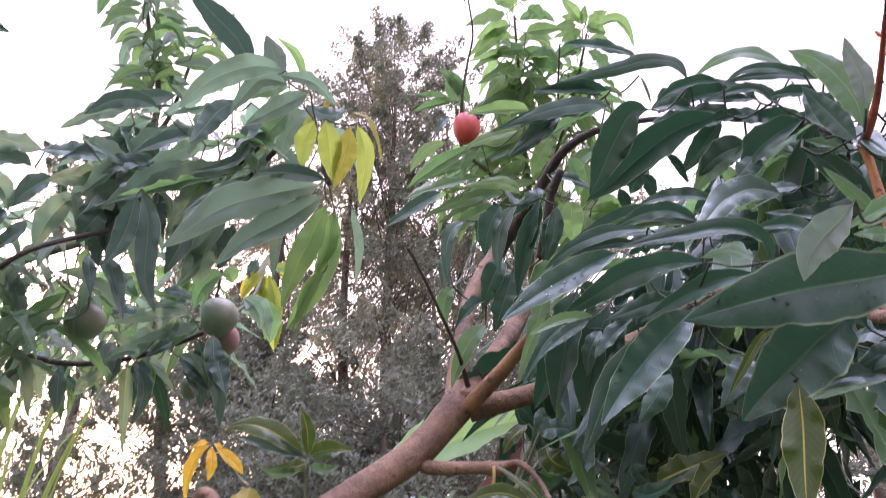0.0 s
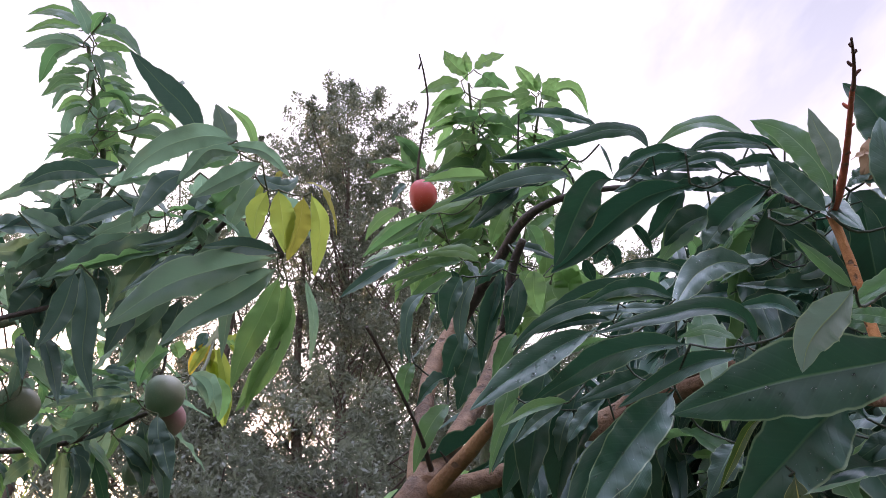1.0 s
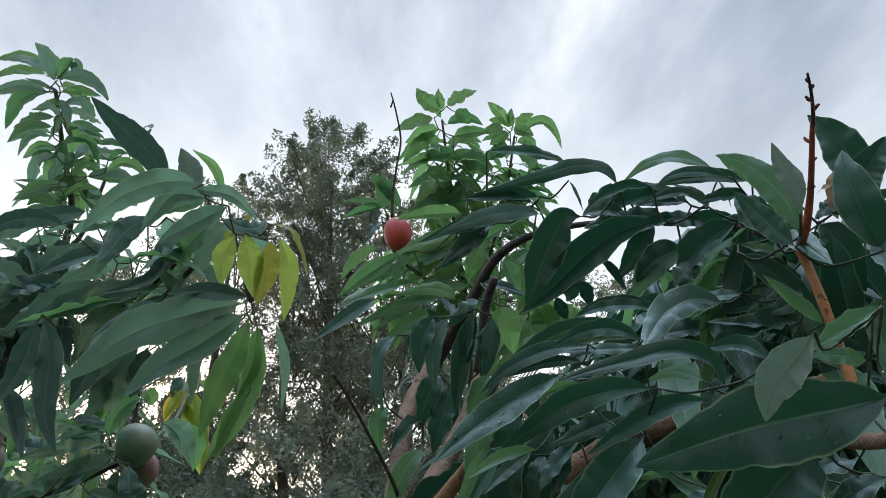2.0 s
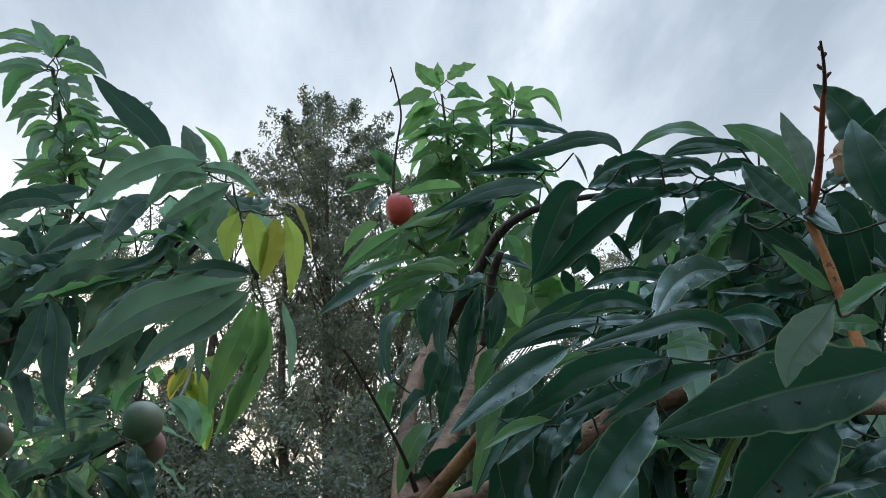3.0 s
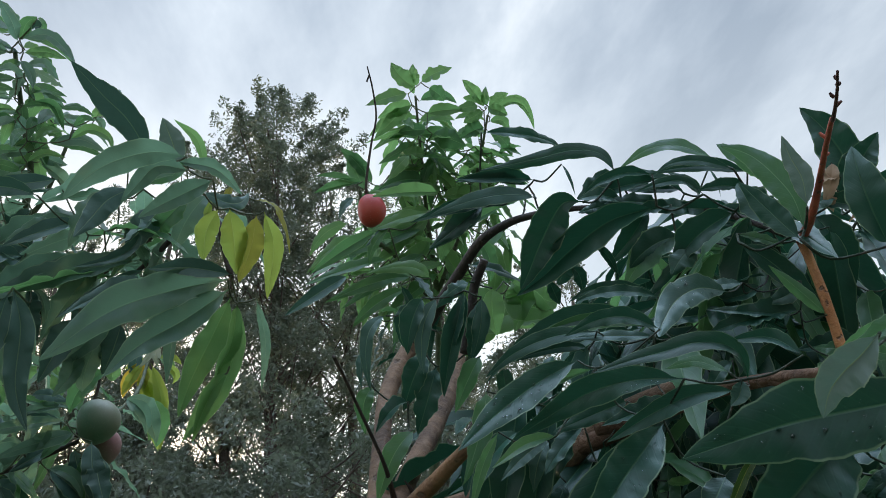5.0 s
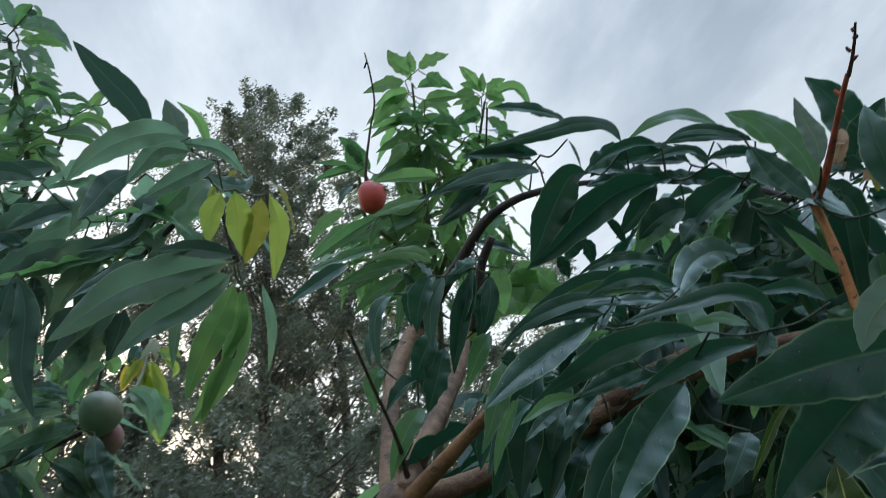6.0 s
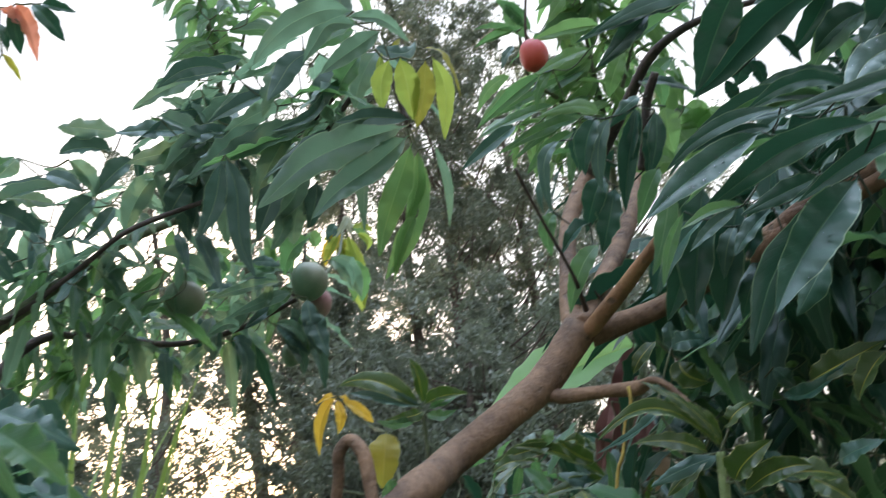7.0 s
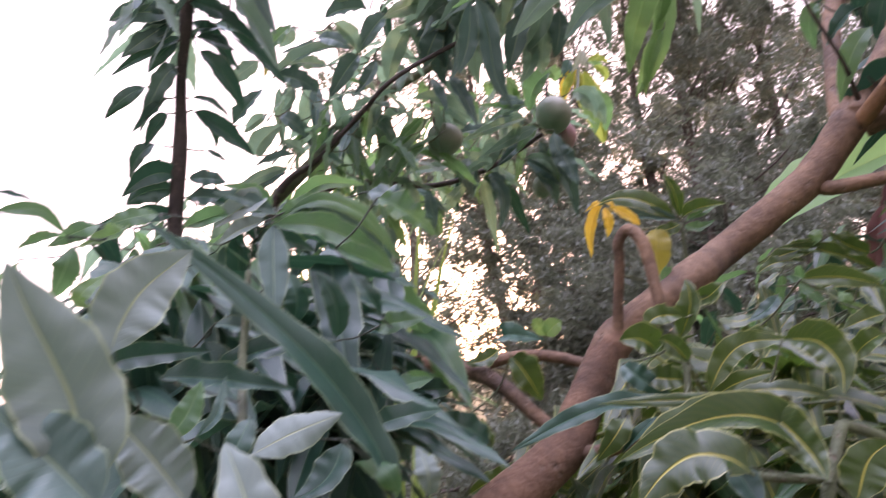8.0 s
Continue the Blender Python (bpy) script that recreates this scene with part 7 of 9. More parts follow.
leaf(fruit_twig, "h", (-0.665, 1.752, 2.132), (-0.685, 1.736, 2.108), (-0.717, 1.757, 2.066), (0.09, -0.98, -0.15), 0.0507)
leaf(fruit_twig, "h", (-0.611, 1.782, 2.08), (-0.574, 1.787, 2.053), (-0.549, 1.795, 2.012), (0.36, -0.92, 0.16), 0.0479)
leaf(fruit_twig, "g", (-0.758, 1.72, 2.098), (-0.746, 1.721, 2.051), (-0.759, 1.751, 2.005), (0.63, -0.74, -0.26), 0.0394)
leaf(fruit_twig, "m", (-0.509, 1.716, 2.262), (-0.55, 1.7, 2.229), (-0.578, 1.736, 2.184), (0, -0.97, -0.24), 0.0466)
leaf(fruit_twig, "b", (-0.639, 1.811, 2.278), (-0.629, 1.808, 2.256), (-0.649, 1.834, 2.238), (0.1, -0.85, -0.52), 0.0259)
leaf(fruit_twig, "m", (-0.455, 1.828, 2.224), (-0.423, 1.834, 2.183), (-0.429, 1.873, 2.133), (0.49, -0.83, -0.26), 0.0486)
leaf(fruit_twig, "g", (-0.526, 1.727, 2.123), (-0.517, 1.73, 2.057), (-0.509, 1.769, 1.994), (0.43, -0.87, -0.23), 0.0473)
leaf(fruit_twig, "m", (-0.55, 1.747, 2.093), (-0.536, 1.748, 2.042), (-0.539, 1.784, 2.007), (0.48, -0.82, -0.3), 0.0321)
leaf(fruit_twig, "h", (-0.572, 1.702, 2.162), (-0.65, 1.664, 2.146), (-0.735, 1.648, 2.124), (0.33, -0.94, -0.06), 0.0272)
leaf(fruit_twig, "m", (-0.592, 1.74, 2.198), (-0.642, 1.707, 2.206), (-0.691, 1.687, 2.217), (0.46, -0.88, -0.09), 0.0186)
leaf(fruit_twig, "b", (-0.7, 1.736, 2.263), (-0.739, 1.71, 2.25), (-0.779, 1.691, 2.235), (0.51, -0.86, -0.05), 0.0287)
leaf(fruit_twig, "h", (-0.558, 1.713, 2.137), (-0.607, 1.687, 2.119), (-0.686, 1.656, 2.081), (0.4, -0.92, -0), 0.0317)
leaf(fruit_twig, "h", (-0.601, 1.712, 2.07), (-0.551, 1.72, 2.052), (-0.542, 1.759, 2.014), (0.53, -0.84, -0.15), 0.0249)
leaf(fruit_twig, "h", (-0.672, 1.687, 2.062), (-0.696, 1.662, 2.068), (-0.745, 1.656, 2.034), (0.39, -0.92, -0), 0.0249)
leaf(fruit_twig, "s", (-0.737, 1.707, 2.099), (-0.747, 1.697, 2.059), (-0.748, 1.728, 2.006), (0.23, -0.94, -0.24), 0.0396)
leaf(fruit_twig, "b", (-0.589, 1.793, 2.21), (-0.576, 1.772, 2.254), (-0.566, 1.773, 2.292), (0.13, -0.96, -0.26), 0.0383)
leaf(fruit_twig, "b", (-0.598, 1.775, 2.261), (-0.566, 1.769, 2.275), (-0.548, 1.793, 2.291), (0.37, -0.93, -0.05), 0.0215)
leaf(fruit_twig, "b", (-0.818, 1.667, 2.31), (-0.821, 1.663, 2.277), (-0.824, 1.683, 2.267), (0.57, -0.74, -0.36), 0.0215)
leaf(fruit_twig, "h", (-0.644, 1.69, 2.099), (-0.607, 1.686, 2.125), (-0.604, 1.695, 2.167), (0.23, -0.97, -0.06), 0.0272)
leaf(fruit_twig, "h", (-0.465, 1.724, 2.206), (-0.429, 1.728, 2.176), (-0.429, 1.76, 2.138), (0.43, -0.87, -0.24), 0.0294)
yellow_twig = branch("branch", fruit_tree, TWIG, [(-0.638, 1.769, 2.102, 0.0048), (-0.529, 2.009, 2.274, 0.0046), (-0.526, 2.174, 2.444, 0.0042)])
leaf(yellow_twig, "q", (-0.528, 2.178, 2.43), (-0.571, 2.17, 2.379), (-0.59, 2.187, 2.332), (0.12, -0.98, -0.16), 0.0344)
leaf(yellow_twig, "y", (-0.529, 2.182, 2.419), (-0.52, 2.201, 2.315), (-0.504, 2.263, 2.201), (0.32, -0.9, -0.3), 0.0521)
leaf(yellow_twig, "b", (-0.508, 2.178, 2.445), (-0.476, 2.182, 2.416), (-0.462, 2.2, 2.382), (0.36, -0.93, -0.06), 0.0292)
leaf(yellow_twig, "o", (-0.534, 2.183, 2.409), (-0.539, 2.18, 2.375), (-0.544, 2.193, 2.344), (0.08, -0.98, -0.15), 0.0298)
leaf(yellow_twig, "g", (-0.548, 2.165, 2.455), (-0.56, 2.162, 2.416), (-0.56, 2.169, 2.368), (0.11, -0.99, -0.05), 0.0344)
leaf(yellow_twig, "p", (-0.522, 2.166, 2.472), (-0.51, 2.164, 2.446), (-0.505, 2.174, 2.41), (0.33, -0.94, -0.03), 0.0298)
leaf(yellow_twig, "y", (-0.543, 2.191, 2.446), (-0.565, 2.18, 2.421), (-0.591, 2.179, 2.412), (0.19, -0.98, 0.08), 0.0242)
leaf(yellow_twig, "y", (-0.568, 2.178, 2.392), (-0.5, 2.206, 2.308), (-0.499, 2.248, 2.202), (0.27, -0.93, -0.25), 0.0385)
leaf(yellow_twig, "y", (-0.519, 2.163, 2.417), (-0.489, 2.188, 2.312), (-0.492, 2.232, 2.199), (0.35, -0.9, -0.24), 0.0371)
leaf(yellow_twig, "y", (-0.538, 2.158, 2.417), (-0.566, 2.153, 2.369), (-0.592, 2.183, 2.338), (0.02, -0.95, -0.31), 0.0259)
leaf(yellow_twig, "y", (-0.5, 2.164, 2.43), (-0.465, 2.158, 2.432), (-0.44, 2.167, 2.411), (0.03, -1, -0.07), 0.0201)
leaf(yellow_twig, "y", (-0.487, 2.17, 2.417), (-0.457, 2.172, 2.391), (-0.469, 2.208, 2.371), (0.45, -0.77, -0.45), 0.0201)
leaf(yellow_twig, "p", (-0.504, 2.13, 2.462), (-0.517, 2.126, 2.427), (-0.547, 2.148, 2.401), (0.03, -0.95, -0.3), 0.0171)
leaf(yellow_twig, "b", (-0.532, 2.109, 2.296), (-0.497, 2.114, 2.262), (-0.505, 2.144, 2.205), (0.4, -0.89, -0.22), 0.0499)
foliage(fruit_limb, (-0.935, 1.425, 2.242), (0.17, 0.1, 0.1), 36, 38, "hhg", (0.11, 0.19))
foliage(fruit_limb, (-0.855, 1.409, 2.127), (0.2, 0.12, 0.12), 46, 39, "hhm", (0.11, 0.19))
foliage(fruit_limb, (-0.667, 1.401, 2.292), (0.14, 0.1, 0.1), 20, 40, "hhg", (0.11, 0.19))
foliage(fruit_limb, (-0.528, 1.42, 2.426), (0.2, 0.12, 0.09), 40, 31, "hhg", (0.11, 0.19))
foliage(fruit_limb, (-0.356, 1.297, 2.391), (0.14, 0.12, 0.12), 26, 32, "hhm", (0.11, 0.19))
foliage(fruit_twig, (-0.76, 1.961, 2.249), (0.26, 0.12, 0.16), 46, 33, "hhm", (0.11, 0.19))
foliage(fruit_twig, (-1.02, 1.926, 2.121), (0.34, 0.1, 0.1), 40, 34, "dmb", (0.11, 0.19))
foliage(upright, (-0.688, 1.587, 2.70), (0.07, 0.08, 0.2), 12, 35, "mmh", (0.09, 0.13))
foliage(upright, (-0.766, 1.602, 2.525), (0.12, 0.1, 0.12), 14, 36, "md", (0.11, 0.19))
foliage(fruit_twig, (-1.065, 1.619, 2.073), (0.22, 0.1, 0.1), 44, 38, "hbm", (0.11, 0.19))
foliage(fruit_twig, (-1.098, 1.7, 2.144), (0.12, 0.12, 0.14), 24, 37, "hhm", (0.11, 0.19))
long_leaf(fruit_limb, "h", [(-0.610, 1.286, 2.777), (-0.607, 1.238, 2.786), (-0.612, 1.188, 2.790)], (0.45, -0.83, -0.34), 0.0267)
long_leaf(fruit_limb, "m", [(-0.606, 1.285, 2.781), (-0.594, 1.269, 2.806), (-0.576, 1.266, 2.820)], (0.40, -0.85, -0.33), 0.0247)
long_leaf(fruit_limb, "m", [(-0.576, 1.268, 2.818), (-0.578, 1.298, 2.830), (-0.586, 1.335, 2.832)], (0.39, -0.86, -0.31), 0.0176)
long_leaf(fruit_limb, "h", [(-0.619, 1.271, 2.789), (-0.680, 1.284, 2.836), (-0.744, 1.314, 2.859)], (0.48, -0.82, -0.30), 0.0230)
long_leaf(fruit_limb, "b", [(-0.620, 1.274, 2.786), (-0.657, 1.232, 2.763), (-0.688, 1.207, 2.720)], (0.49, -0.83, -0.28), 0.0194)
long_leaf(fruit_limb, "h", [(-0.622, 1.295, 2.759), (-0.666, 1.272, 2.759), (-0.722, 1.263, 2.732)], (0.49, -0.83, -0.26), 0.0222)
long_leaf(fruit_limb, "m", [(-0.620, 1.290, 2.766), (-0.652, 1.297, 2.789), (-0.683, 1.308, 2.806)], (0.46, -0.84, -0.29), 0.0113)
long_leaf(fruit_limb, "m", [(-0.633, 1.290, 2.759), (-0.696, 1.332, 2.769), (-0.749, 1.400, 2.749)], (0.47, -0.85, -0.23), 0.0306)
long_leaf(fruit_limb, "h", [(-0.606, 1.284, 2.783), (-0.557, 1.276, 2.786), (-0.523, 1.287, 2.758), (-0.505, 1.290, 2.730)], (0.36, -0.89, -0.29), 0.0267)
long_leaf(fruit_limb, "b", [(-0.604, 1.301, 2.763), (-0.568, 1.309, 2.773), (-0.535, 1.326, 2.771)], (0.37, -0.88, -0.29), 0.0222)
long_leaf(fruit_limb, "h", [(-0.603, 1.316, 2.745), (-0.581, 1.345, 2.772), (-0.569, 1.393, 2.770)], (0.38, -0.89, -0.26), 0.0226)
long_leaf(fruit_limb, "m", [(-0.617, 1.326, 2.723), (-0.677, 1.360, 2.745), (-0.735, 1.405, 2.754)], (0.46, -0.86, -0.23), 0.0204)
long_leaf(fruit_limb, "m", [(-0.621, 1.337, 2.706), (-0.653, 1.298, 2.683), (-0.674, 1.283, 2.633)], (0.47, -0.86, -0.21), 0.0206)
long_leaf(fruit_limb, "h", [(-0.624, 1.347, 2.690), (-0.662, 1.333, 2.684), (-0.685, 1.348, 2.647)], (0.46, -0.87, -0.20), 0.0160)
long_leaf(fruit_limb, "b", [(-0.623, 1.359, 2.674), (-0.662, 1.371, 2.686), (-0.701, 1.398, 2.676)], (0.45, -0.87, -0.20), 0.0163)
long_leaf(fruit_limb, "h", [(-0.623, 1.368, 2.662), (-0.679, 1.412, 2.672), (-0.718, 1.484, 2.651)], (0.44, -0.88, -0.16), 0.0281)
long_leaf(fruit_limb, "m", [(-0.623, 1.401, 2.613), (-0.647, 1.366, 2.588), (-0.675, 1.344, 2.541)], (0.46, -0.88, -0.14), 0.0182)
long_leaf(fruit_limb, "m", [(-0.622, 1.422, 2.579), (-0.656, 1.404, 2.583), (-0.677, 1.403, 2.567)], (0.44, -0.89, -0.14), 0.0222)
long_leaf(fruit_limb, "h", [(-0.617, 1.366, 2.669), (-0.628, 1.401, 2.667), (-0.655, 1.440, 2.648)], (0.42, -0.89, -0.18), 0.0201)
long_leaf(fruit_limb, "b", [(-0.602, 1.335, 2.721), (-0.611, 1.404, 2.730), (-0.642, 1.470, 2.727)], (0.40, -0.89, -0.21), 0.0281)
long_leaf(fruit_limb, "h", [(-0.609, 1.307, 2.752), (-0.586, 1.304, 2.718), (-0.575, 1.298, 2.680)], (0.40, -0.88, -0.25), 0.0194)
long_leaf(fruit_limb, "m", [(-0.593, 1.357, 2.696), (-0.563, 1.373, 2.693), (-0.549, 1.403, 2.658)], (0.37, -0.91, -0.21), 0.0185)
long_leaf(fruit_limb, "m", [(-0.555, 1.377, 2.692), (-0.529, 1.408, 2.718), (-0.511, 1.448, 2.724)], (0.33, -0.91, -0.23), 0.0163)
long_leaf(fruit_limb, "h", [(-0.593, 1.384, 2.658), (-0.591, 1.426, 2.711), (-0.591, 1.491, 2.729)], (0.37, -0.90, -0.21), 0.0255)
long_leaf(fruit_limb, "b", [(-0.541, 1.414, 2.646), (-0.502, 1.396, 2.657), (-0.465, 1.395, 2.641), (-0.452, 1.396, 2.609)], (0.31, -0.93, -0.19), 0.0206)
long_leaf(fruit_limb, "h", [(-0.571, 1.409, 2.635), (-0.520, 1.420, 2.649), (-0.479, 1.444, 2.635)], (0.32, -0.93, -0.19), 0.0296)
long_leaf(fruit_limb, "m", [(-0.610, 1.396, 2.629), (-0.607, 1.402, 2.680), (-0.606, 1.451, 2.664)], (0.39, -0.90, -0.19), 0.0201)
long_leaf(fruit_limb, "m", [(-0.601, 1.348, 2.704), (-0.596, 1.395, 2.751), (-0.575, 1.461, 2.781)], (0.37, -0.90, -0.25), 0.0204)
long_leaf(fruit_limb, "h", [(-0.607, 1.327, 2.729), (-0.618, 1.290, 2.717), (-0.626, 1.263, 2.694)], (0.44, -0.86, -0.26), 0.0218)
long_leaf(fruit_limb, "b", [(-0.613, 1.416, 2.595), (-0.583, 1.417, 2.615), (-0.549, 1.431, 2.615)], (0.36, -0.92, -0.18), 0.0173)
long_leaf(fruit_limb, "h", [(-0.614, 1.420, 2.588), (-0.649, 1.422, 2.600), (-0.675, 1.417, 2.629), (-0.722, 1.415, 2.635)], (0.46, -0.87, -0.17), 0.0100)
long_leaf(fruit_limb, "m", [(-0.551, 1.387, 2.681), (-0.551, 1.442, 2.712), (-0.541, 1.493, 2.754)], (0.34, -0.91, -0.23), 0.0179)
long_leaf(fruit_limb, "m", [(-0.533, 1.402, 2.668), (-0.505, 1.374, 2.669), (-0.479, 1.358, 2.652)], (0.33, -0.91, -0.23), 0.0145)
long_leaf(fruit_limb, "h", [(-0.496, 1.402, 2.689), (-0.484, 1.411, 2.681), (-0.486, 1.421, 2.667)], (0.33, -0.92, -0.21), 0.0148)
long_leaf(fruit_limb, "b", [(-0.600, 1.399, 2.631), (-0.587, 1.418, 2.669), (-0.569, 1.451, 2.688)], (0.37, -0.91, -0.21), 0.0176)
long_leaf(fruit_limb, "h", [(-0.450, 1.387, 2.733), (-0.470, 1.429, 2.771), (-0.501, 1.475, 2.799)], (0.32, -0.91, -0.26), 0.0179)
long_leaf(fruit_limb, "m", [(-0.610, 1.384, 2.648), (-0.617, 1.360, 2.620), (-0.615, 1.347, 2.583)], (0.42, -0.89, -0.17), 0.0170)
long_leaf(fruit_limb, "m", [(-0.613, 1.357, 2.683), (-0.584, 1.363, 2.693), (-0.555, 1.376, 2.694)], (0.37, -0.90, -0.23), 0.0123)
long_leaf(fruit_limb, "h", [(-0.607, 1.427, 2.582), (-0.646, 1.447, 2.582), (-0.688, 1.464, 2.583)], (0.43, -0.89, -0.13), 0.0201)
long_leaf(fruit_limb, "b", [(-0.605, 1.294, 2.771), (-0.607, 1.346, 2.807), (-0.616, 1.412, 2.822)], (0.40, -0.88, -0.28), 0.0204)
long_leaf(fruit_limb, "g", [(-0.309, 1.090, 2.409), (-0.328, 1.038, 2.434), (-0.353, 0.991, 2.445), (-0.382, 0.937, 2.461)], (0.26, -0.61, -0.74), 0.0452)
long_leaf(fruit_limb, "h", [(-0.246, 1.042, 2.377), (-0.287, 1.020, 2.371), (-0.335, 1.005, 2.345), (-0.368, 0.998, 2.312), (-0.388, 0.993, 2.280)], (0.35, -0.86, -0.38), 0.0413)
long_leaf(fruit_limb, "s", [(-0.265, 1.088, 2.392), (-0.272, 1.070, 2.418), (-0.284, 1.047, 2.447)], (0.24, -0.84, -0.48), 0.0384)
long_leaf(fruit_limb, "b", [(-0.231, 1.114, 2.402), (-0.241, 1.089, 2.437), (-0.272, 1.067, 2.458)], (0.22, -0.85, -0.49), 0.0158)
long_leaf(fruit_limb, "h", [(-0.259, 1.043, 2.370), (-0.207, 1.067, 2.371), (-0.172, 1.099, 2.346)], (0.16, -0.96, -0.21), 0.0239)
long_leaf(fruit_limb, "g", [(-0.479, 1.147, 2.373), (-0.514, 1.129, 2.377), (-0.550, 1.117, 2.367), (-0.589, 1.112, 2.339)], (0.48, -0.86, -0.15), 0.0316)
long_leaf(fruit_limb, "h", [(-0.246, 1.070, 2.371), (-0.287, 1.053, 2.368), (-0.314, 1.056, 2.337), (-0.333, 1.057, 2.310)], (0.30, -0.91, -0.29), 0.0301)
long_leaf(fruit_limb, "h", [(-0.210, 1.065, 2.352), (-0.242, 1.062, 2.332), (-0.277, 1.059, 2.309), (-0.307, 1.055, 2.286)], (0.28, -0.92, -0.28), 0.0348)
long_leaf(fruit_limb, "g", [(-0.330, 1.093, 2.354), (-0.358, 1.085, 2.331), (-0.379, 1.083, 2.298), (-0.397, 1.080, 2.269)], (0.34, -0.88, -0.34), 0.0380)
long_leaf(fruit_limb, "h", [(-0.197, 1.171, 2.240), (-0.270, 1.124, 2.203), (-0.337, 1.076, 2.155), (-0.402, 1.032, 2.076)], (0.38, -0.92, 0.06), 0.0602)
long_leaf(fruit_limb, "h", [(-0.196, 1.178, 2.226), (-0.251, 1.146, 2.168), (-0.302, 1.108, 2.118), (-0.335, 1.071, 2.065)], (0.31, -0.95, -0.09), 0.0484)
long_leaf(fruit_limb, "b", [(-0.195, 1.201, 2.224), (-0.222, 1.223, 2.171), (-0.255, 1.246, 2.106), (-0.274, 1.263, 2.054)], (0.21, -0.92, -0.33), 0.0465)
long_leaf(fruit_limb, "b", [(-0.190, 1.243, 2.229), (-0.202, 1.274, 2.168), (-0.229, 1.296, 2.119)], (0.17, -0.91, -0.37), 0.0307)
long_leaf(fruit_limb, "b", [(-0.226, 1.276, 2.117), (-0.250, 1.298, 2.061), (-0.274, 1.311, 2.027)], (0.20, -0.93, -0.30), 0.0249)
long_leaf(fruit_limb, "h", [(-0.161, 1.244, 2.236), (-0.147, 1.271, 2.169), (-0.154, 1.293, 2.099)], (0.12, -0.96, -0.27), 0.0171)
long_leaf(fruit_limb, "g", [(-0.187, 1.133, 2.231), (-0.245, 1.119, 2.237), (-0.300, 1.107, 2.231)], (0.27, -0.94, -0.22), 0.0281)
long_leaf(fruit_limb, "g", [(-0.494, 1.154, 2.225), (-0.485, 1.179, 2.174), (-0.489, 1.204, 2.094), (-0.473, 1.227, 2.034)], (0.37, -0.92, 0.13), 0.0400)
long_leaf(fruit_limb, "g", [(-0.500, 1.155, 2.216), (-0.519, 1.172, 2.152), (-0.546, 1.177, 2.100)], (0.43, -0.90, 0.08), 0.0400)
long_leaf(fruit_limb, "y", [(-0.207, 1.105, 2.325), (-0.225, 1.122, 2.296), (-0.231, 1.146, 2.258)], (0.18, -0.85, -0.49), 0.0341)
long_leaf(fruit_limb, "y", [(-0.191, 1.107, 2.328), (-0.186, 1.134, 2.288), (-0.184, 1.161, 2.243)], (0.14, -0.86, -0.48), 0.0412)
long_leaf(fruit_limb, "o", [(-0.152, 1.116, 2.321), (-0.161, 1.141, 2.281), (-0.181, 1.167, 2.232)], (0.14, -0.87, -0.47), 0.0377)
long_leaf(fruit_limb, "y", [(-0.141, 1.115, 2.326), (-0.128, 1.145, 2.283), (-0.139, 1.182, 2.210)], (0.11, -0.88, -0.46), 0.0305)
for limb_of in (fruit_limb, upright, fruit_twig, yellow_twig):
    twigs(limb_of)


# slim upright tree at the edge of the clearing
slim_tree = thing("mango_tree", (-0.997, 0.921, 0), "slim mango sapling with a bare stem against the sky", "tree", "mango trees")
slim = branch("branch", slim_tree, BARK_DARK, [(-0.997, 0.921, -0.05, 0.022), (-0.997, 0.921, 0.9, 0.02), (-0.984, 0.925, 1.735, 0.016)], [(-0.984, 0.925, 1.735, 0.0133), (-0.956, 0.916, 1.894, 0.0124), (-0.927, 0.905, 1.997, 0.0114), (-0.898, 0.885, 2.096, 0.0081), (-0.862, 0.865, 2.181, 0.0105), (-0.822, 0.839, 2.267, 0.0076), (-0.778, 0.806, 2.352, 0.0048)])
leaf(slim, "g", (-0.866, 0.861, 2.183), (-0.902, 0.813, 2.18), (-0.943, 0.789, 2.169), (0.69, -0.72, -0.11), 0.0351)
leaf(slim, "g", (-0.869, 0.862, 2.178), (-0.901, 0.832, 2.152), (-0.95, 0.816, 2.122), (0.55, -0.83, -0.12), 0.0338)
leaf(slim, "g", (-0.862, 0.858, 2.193), (-0.88, 0.829, 2.187), (-0.88, 0.854, 2.161), (0.32, -0.94, -0.07), 0.0264)
leaf(slim, "d", (-0.883, 0.868, 2.148), (-0.9, 0.848, 2.127), (-0.922, 0.84, 2.098), (0.6, -0.8, -0.01), 0.0243)
leaf(slim, "g", (-0.897, 0.879, 2.108), (-0.913, 0.858, 2.088), (-0.973, 0.867, 2.02), (0.44, -0.86, -0.27), 0.0329)
leaf(slim, "d", (-0.939, 0.854, 2.085), (-0.96, 0.827, 2.064), (-1.009, 0.834, 2.044), (0.4, -0.88, -0.27), 0.0237)
leaf(slim, "d", (-0.927, 0.884, 2.047), (-0.938, 0.867, 2.023), (-0.962, 0.865, 1.993), (0.5, -0.87, -0.03), 0.0203)
leaf(slim, "d", (-0.952, 0.881, 2.002), (-0.967, 0.858, 1.981), (-1.004, 0.873, 1.954), (0.35, -0.92, -0.21), 0.0243)
leaf(slim, "d", (-0.864, 0.881, 2.154), (-0.833, 0.896, 2.142), (-0.823, 0.93, 2.136), (0.78, -0.63, 0.05), 0.0220)
leaf(slim, "d", (-0.866, 0.889, 2.137), (-0.839, 0.916, 2.096), (-0.846, 0.968, 2.053), (0.72, -0.58, -0.38), 0.0335)
